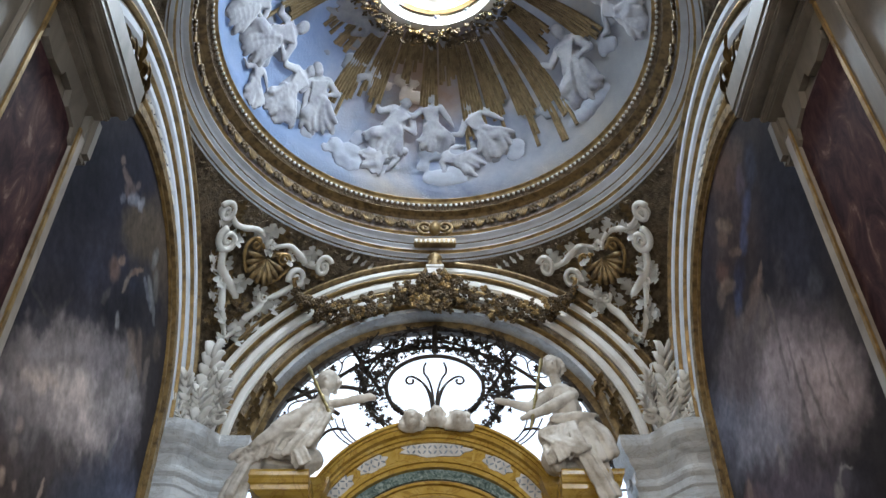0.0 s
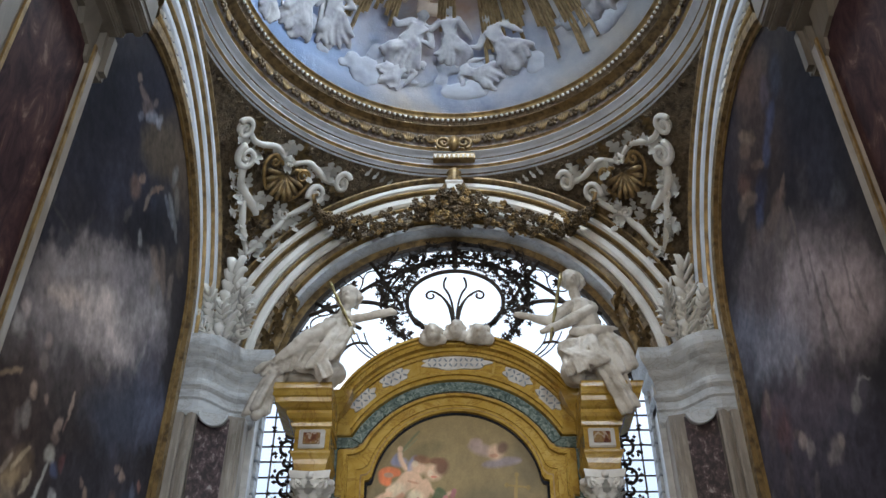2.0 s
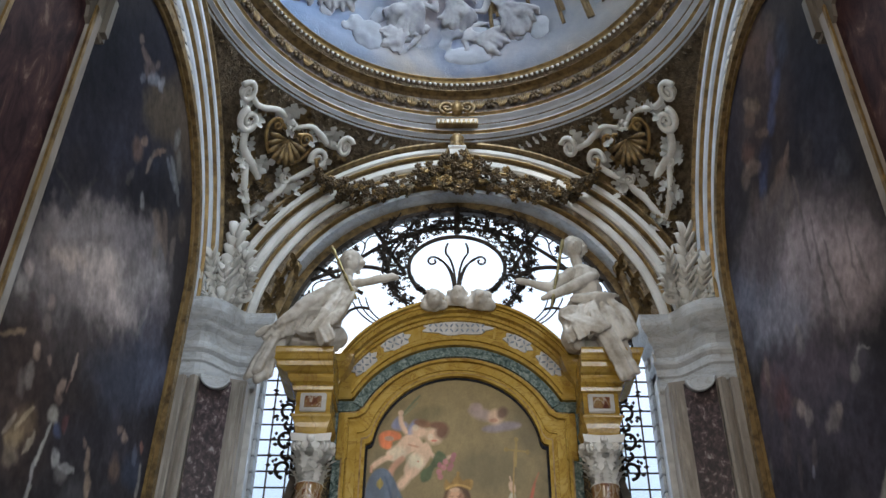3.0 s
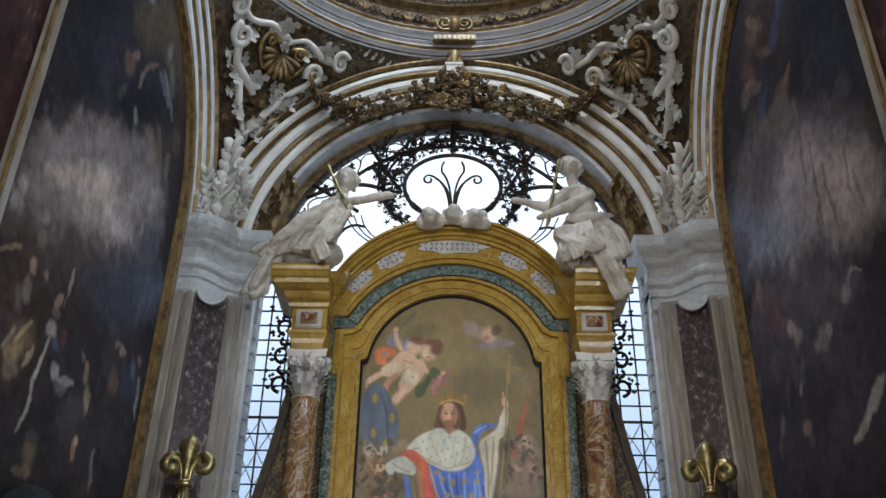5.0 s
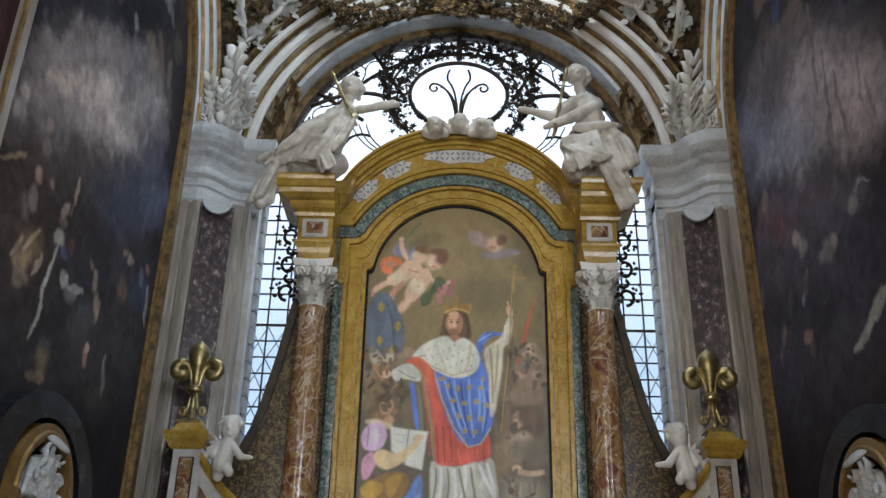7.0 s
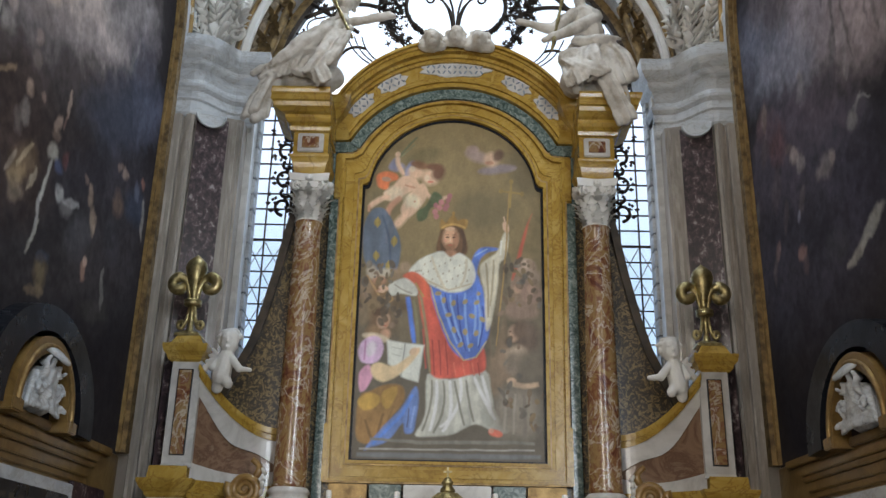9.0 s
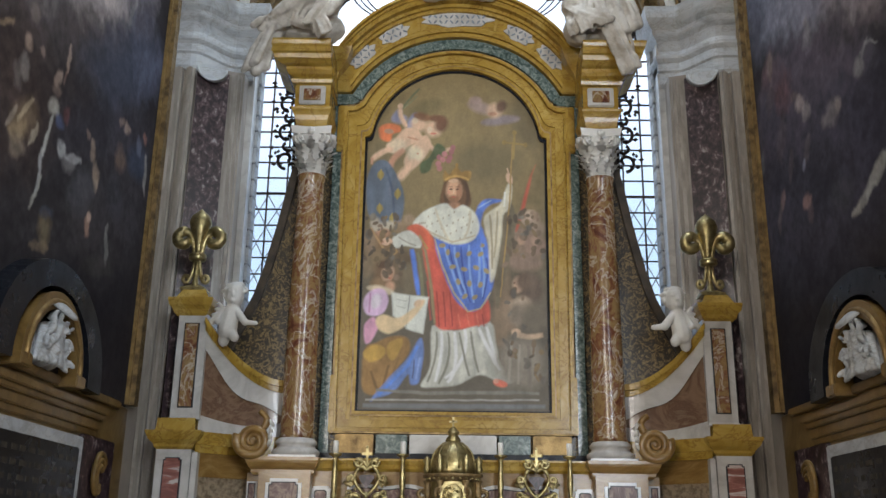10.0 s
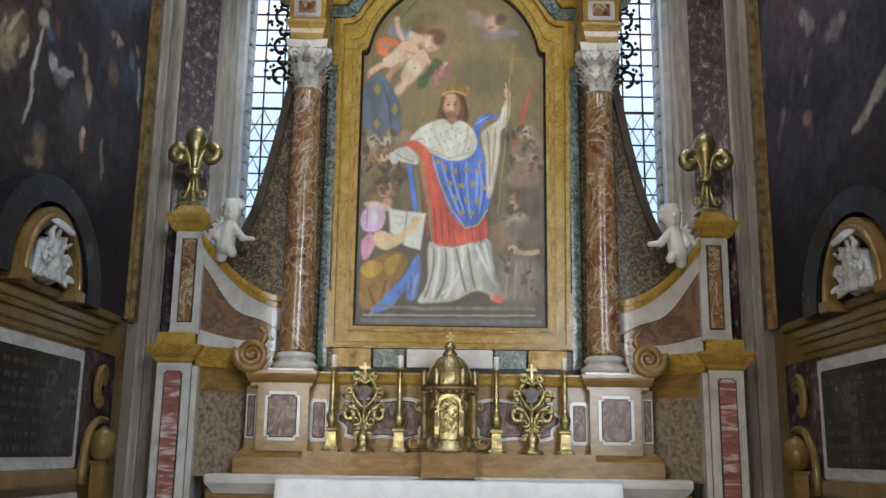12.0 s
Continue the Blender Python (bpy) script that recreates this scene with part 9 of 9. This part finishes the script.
    dab(5.54, 4.28, (0.068, 0.040), (0.046, -0.034), (0.85, 0.799, 0.702))
    dab(5.65, 4.23, (0.058, 0.026), (0.028, -0.046), (0.138, 0.183, 0.339))
    dab(5.75, 4.32, (0.044, 0.018), (0.006, -0.054), (0.271, 0.113, 0.113))
    dab(5.18, 4.03, (0.186, 0.054), (-0.022, -0.132), (0.319, 0.225, 0.139))
    dab(5.13, 3.93, (0.110, 0.026), (-0.024, -0.078), (0.569, 0.423, 0.254))
    dab(5.18, 4.09, (0.032, 0.002), (-0.074, -0.106), (0.824, 0.656, 0.445))
    dab(5.14, 3.83, (0.094, 0.040), (0.038, -0.064), (0.365, 0.294, 0.224))
    dab(5.32, 3.98, (0.028, 0.006), (-0.044, -0.092), (0.814, 0.7, 0.535))
    dab(5.02, 3.97, (0.032, 0.008), (-0.042, -0.096), (0.588, 0.494, 0.409))
    dab(5.47, 3.85, (0.026, 0.008), (-0.034, -0.230), (0.85, 0.85, 0.85))
    dab(5.45, 3.66, (0.022, 0.004), (-0.056, -0.140), (0.85, 0.847, 0.755))
    dab(5.51, 4.07, (0.024, 0.006), (-0.024, -0.160), (0.85, 0.85, 0.771))
    dab(5.74, 4.06, (0.074, 0.034), (0.026, -0.042), (0.85, 0.85, 0.85))
    dab(5.94, 4.08, (0.134, 0.030), (-0.012, -0.032), (0.85, 0.85, 0.85))
    dab(5.87, 4.02, (0.104, 0.044), (0.032, -0.052), (0.403, 0.383, 0.383))
    dab(6.25, 4.27, (0.038, 0.018), (0.042, -0.070), (0.725, 0.549, 0.42))
    dab(6.36, 4.12, (0.052, 0.018), (0.030, -0.110), (0.682, 0.521, 0.395))
    dab(6.13, 4.34, (0.038, 0.018), (0.020, -0.034), (0.606, 0.439, 0.362))
    dab(6.78, 4.43, (0.104, 0.044), (0.052, -0.084), (0.272, 0.183, 0.134))
    dab(6.85, 4.72, (0.072, 0.032), (0.024, -0.040), (0.743, 0.551, 0.447))
    dab(6.73, 4.72, (0.046, 0.022), (0.016, -0.026), (0.379, 0.274, 0.225))
    dab(7.17, 4.56, (0.208, 0.086), (0.078, -0.128), (0.083, 0.108, 0.168))
    dab(7.36, 4.52, (0.040, 0.014), (0.022, -0.172), (0.628, 0.591, 0.534))
    dab(7.27, 4.82, (0.040, 0.018), (0.036, -0.058), (0.521, 0.261, 0.196))
    dab(7.15, 4.70, (0.052, 0.024), (0.038, -0.064), (0.235, 0.256, 0.349))
    dab(6.30, 3.71, (0.048, 0.016), (0.040, -0.068), (0.605, 0.378, 0.287))
    dab(6.32, 3.78, (0.040, 0.014), (0.022, -0.034), (0.85, 0.607, 0.487))
    dab(5.66, 3.48, (0.080, 0.022), (0.026, -0.122), (0.362, 0.281, 0.165))
    dab(5.62, 3.35, (0.154, 0.048), (0.016, -0.024), (0.333, 0.248, 0.165))
    dab(5.65, 3.58, (0.078, 0.026), (0.026, -0.044), (0.109, 0.134, 0.209))
    dab(6.13, 3.92, (0.212, 0.058), (-0.016, -0.164), (0.128, 0.128, 0.144))
    dab(6.71, 3.70, (0.028, 0.008), (0.044, -0.164), (0.398, 0.398, 0.368))
    dab(6.76, 4.11, (0.158, 0.058), (0.090, -0.148), (0.077, 0.077, 0.088))
    dab(6.61, 3.50, (0.316, 0.092), (0.042, -0.070), (0.092, 0.084, 0.08))
    hang(cv, -1, th)


def storm_picture(th):
    """Figures in blue among brown clouds, a pale slanting light that includes painted-in gloss, dim figures below."""
    cv, dab = side_canvas(1, 87)
    dab(5.77, 7.97, (-0.322, -0.358), (0.192, -0.236), (0.122, 0.077, 0.06), 0.8)
    dab(5.03, 6.53, (-0.454, -0.448), (0.318, -0.392), (0.032, 0.031, 0.044), 0.9)
    dab(6.63, 7.73, (-0.264, -0.246), (0.550, -0.668), (0.046, 0.04, 0.049), 0.9)
    dab(5.90, 7.32, (-0.420, -0.408), (0.278, -0.342), (0.066, 0.047, 0.044), 0.9)
    dab(4.93, 5.99, (-0.284, -0.254), (0.198, -0.244), (0.037, 0.037, 0.052), 0.9)
    # pale cloud dabs, brightened by gloss that is painted as pigment
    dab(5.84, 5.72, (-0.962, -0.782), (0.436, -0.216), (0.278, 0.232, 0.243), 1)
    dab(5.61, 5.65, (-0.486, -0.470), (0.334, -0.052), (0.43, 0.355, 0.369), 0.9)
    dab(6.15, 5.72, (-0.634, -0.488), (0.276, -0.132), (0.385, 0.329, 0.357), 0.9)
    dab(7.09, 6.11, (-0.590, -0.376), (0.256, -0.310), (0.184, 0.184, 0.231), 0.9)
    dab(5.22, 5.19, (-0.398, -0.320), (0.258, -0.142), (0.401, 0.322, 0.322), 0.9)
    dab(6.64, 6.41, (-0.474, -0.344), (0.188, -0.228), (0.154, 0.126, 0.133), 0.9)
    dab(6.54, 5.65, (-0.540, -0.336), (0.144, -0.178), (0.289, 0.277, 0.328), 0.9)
    dab(5.41, 7.79, (-0.108, -0.140), (0.162, -0.058), (0.138, 0.098, 0.082))
    dab(5.47, 7.56, (-0.078, -0.086), (0.092, -0.110), (0.105, 0.086, 0.117))
    dab(5.52, 7.27, (-0.074, -0.084), (0.174, -0.088), (0.069, 0.088, 0.173))
    dab(5.76, 7.11, (-0.072, -0.068), (0.078, -0.094), (0.078, 0.102, 0.203))
    dab(6.08, 6.95, (-0.104, -0.102), (0.178, -0.072), (0.052, 0.063, 0.13))
    dab(6.24, 6.80, (-0.080, -0.066), (0.068, -0.082), (0.069, 0.087, 0.171))
    dab(5.19, 7.46, (-0.090, -0.102), (0.116, -0.142), (0.049, 0.057, 0.093))
    dab(6.05, 7.57, (-0.170, -0.188), (0.072, -0.026), (0.238, 0.17, 0.121))
    dab(6.17, 7.53, (-0.118, -0.114), (0.038, -0.048), (0.153, 0.101, 0.073))
    dab(6.00, 7.20, (-0.158, -0.118), (-0.008, -0.058), (0.202, 0.14, 0.104))
    dab(6.40, 7.30, (-0.146, -0.132), (0.072, -0.088), (0.145, 0.077, 0.059))
    dab(6.35, 7.11, (-0.166, -0.144), (0.046, -0.054), (0.279, 0.198, 0.15))
    dab(6.56, 7.16, (-0.100, -0.086), (0.060, -0.072), (0.218, 0.16, 0.128))
    dab(5.66, 6.64, (-0.034, -0.038), (0.116, -0.040), (0.296, 0.205, 0.162))
    dab(5.81, 6.62, (-0.084, -0.092), (0.162, -0.010), (0.177, 0.121, 0.099))
    dab(6.04, 6.55, (-0.092, -0.094), (0.246, -0.030), (0.196, 0.146, 0.125))
    dab(5.80, 6.34, (-0.080, -0.060), (0.062, -0.200), (0.179, 0.139, 0.125))
    dab(6.48, 6.84, (-0.120, -0.100), (0.096, -0.118), (0.11, 0.079, 0.072))
    dab(5.66, 6.24, (-0.030, -0.020), (0.016, -0.206), (0.204, 0.164, 0.148))
    dab(6.01, 6.29, (-0.114, -0.102), (0.158, -0.070), (0.166, 0.135, 0.127))
    dab(6.40, 6.59, (-0.090, -0.076), (0.164, -0.118), (0.141, 0.114, 0.107))
    dab(6.13, 7.27, (-0.092, -0.084), (0.094, -0.114), (0.046, 0.03, 0.03))
    dab(5.91, 6.96, (-0.104, -0.096), (0.048, -0.060), (0.035, 0.03, 0.035))
    dab(4.86, 5.87, (-0.098, -0.086), (0.058, -0.072), (0.093, 0.09, 0.103))
    dab(5.33, 6.35, (-0.088, -0.068), (0.044, -0.240), (0.061, 0.053, 0.061), 0.8)
    dab(5.59, 5.54, (-0.022, -0.012), (0.038, -0.404), (0.102, 0.092, 0.099))
    dab(5.43, 5.33, (-0.022, -0.010), (-0.028, -0.328), (0.1, 0.093, 0.096))
    dab(5.11, 5.33, (-0.018, -0.010), (0.034, -0.246), (0.111, 0.1, 0.104))
    dab(5.71, 5.88, (-0.028, -0.018), (0.044, -0.278), (0.122, 0.107, 0.111))
    dab(5.03, 5.14, (-0.022, -0.010), (-0.008, -0.172), (0.142, 0.129, 0.129))
    dab(5.68, 5.21, (-0.036, -0.018), (0.060, -0.238), (0.141, 0.128, 0.137))
    dab(5.98, 5.92, (-0.040, -0.026), (0.040, -0.288), (0.331, 0.293, 0.293))
    dab(5.48, 5.17, (-0.034, -0.016), (0.026, -0.250), (0.409, 0.36, 0.36))
    dab(6.29, 5.27, (-0.062, -0.036), (0.066, -0.080), (0.567, 0.537, 0.517))
    dab(6.28, 5.14, (-0.050, -0.028), (0.048, -0.060), (0.328, 0.306, 0.313))
    dab(6.27, 5.38, (-0.040, -0.024), (0.028, -0.032), (0.386, 0.34, 0.318))
    dab(5.44, 4.62, (-0.106, -0.058), (0.078, -0.098), (0.143, 0.143, 0.154))
    dab(5.46, 4.67, (-0.022, -0.014), (0.094, -0.074), (0.48, 0.469, 0.449))
    dab(5.32, 4.68, (-0.088, -0.050), (0.008, -0.010), (0.407, 0.398, 0.38))
    dab(5.75, 4.84, (-0.066, -0.038), (0.074, -0.092), (0.2, 0.177, 0.177))
    dab(7.08, 5.32, (-0.198, -0.106), (0.108, -0.134), (0.262, 0.142, 0.134), 0.8)
    dab(6.19, 4.94, (-0.374, -0.204), (0.106, -0.130), (0.161, 0.122, 0.141), 0.9)
    dab(7.07, 5.47, (-0.064, -0.034), (0.060, -0.074), (0.293, 0.225, 0.193))
    dab(6.24, 4.98, (-0.842, -0.452), (0.120, -0.226), (0.129, 0.103, 0.129), 1)
    dab(6.65, 4.70, (-0.924, -0.426), (0.142, -0.270), (0.112, 0.095, 0.121), 0.9)
    dab(5.83, 4.41, (-0.492, -0.234), (0.144, -0.274), (0.089, 0.081, 0.106), 0.9)
    dab(6.75, 4.00, (-1.092, -0.382), (0.216, -0.410), (0.078, 0.071, 0.091), 0.9)
    dab(5.50, 4.09, (-0.364, -0.162), (0.202, -0.380), (0.072, 0.065, 0.088), 0.9)
    dab(7.27, 5.09, (-0.236, -0.112), (0.134, -0.256), (0.13, 0.113, 0.139), 0.9)
    dab(6.54, 4.84, (-0.086, -0.042), (0.028, -0.054), (0.614, 0.486, 0.437))
    dab(6.44, 4.74, (-0.074, -0.036), (0.032, -0.062), (0.485, 0.417, 0.399))
    dab(6.63, 4.95, (-0.066, -0.034), (0.022, -0.040), (0.231, 0.172, 0.157))
    dab(6.00, 4.51, (-0.102, -0.058), (0.082, -0.064), (0.359, 0.308, 0.3))
    dab(5.88, 4.52, (-0.052, -0.024), (0.026, -0.048), (0.497, 0.416, 0.378))
    dab(6.14, 4.51, (-0.048, -0.022), (0.030, -0.058), (0.263, 0.228, 0.228))
    dab(7.08, 5.43, (-0.052, -0.028), (0.054, -0.102), (0.313, 0.224, 0.192))
    dab(6.84, 5.09, (-0.164, -0.084), (0.064, -0.122), (0.19, 0.105, 0.113), 0.8)
    dab(7.15, 5.17, (-0.078, -0.038), (0.058, -0.110), (0.167, 0.125, 0.121))
    dab(6.97, 4.75, (-0.094, -0.042), (0.086, -0.160), (0.135, 0.108, 0.112))
    dab(6.49, 4.44, (-0.040, -0.018), (0.060, -0.112), (0.216, 0.184, 0.184))
    dab(6.84, 4.45, (-0.044, -0.020), (0.070, -0.132), (0.179, 0.145, 0.145))
    dab(5.46, 3.84, (-0.050, -0.032), (0.178, -0.086), (0.702, 0.675, 0.596))
    dab(5.69, 3.74, (-0.036, -0.024), (0.208, -0.058), (0.658, 0.618, 0.531))
    dab(5.58, 3.78, (-0.048, -0.030), (0.138, -0.050), (0.324, 0.315, 0.306))
    dab(6.59, 4.07, (-0.082, -0.030), (0.028, -0.052), (0.579, 0.347, 0.295))
    dab(6.55, 3.97, (-0.050, -0.018), (0.040, -0.072), (0.209, 0.153, 0.148))
    dab(7.08, 4.25, (-0.048, -0.018), (0.034, -0.064), (0.371, 0.24, 0.213))
    dab(7.17, 4.13, (-0.038, -0.012), (0.062, -0.118), (0.201, 0.164, 0.158))
    dab(7.47, 4.71, (-0.054, -0.022), (0.058, -0.110), (0.203, 0.203, 0.203))
    dab(6.57, 4.34, (-0.030, -0.014), (0.024, -0.046), (0.38, 0.389, 0.479))
    dab(5.53, 4.60, (-0.062, -0.034), (0.030, -0.054), (0.323, 0.306, 0.29))
    dab(6.00, 3.90, (-0.170, -0.064), (0.052, -0.100), (0.092, 0.088, 0.096))
    hang(cv, 1, th)


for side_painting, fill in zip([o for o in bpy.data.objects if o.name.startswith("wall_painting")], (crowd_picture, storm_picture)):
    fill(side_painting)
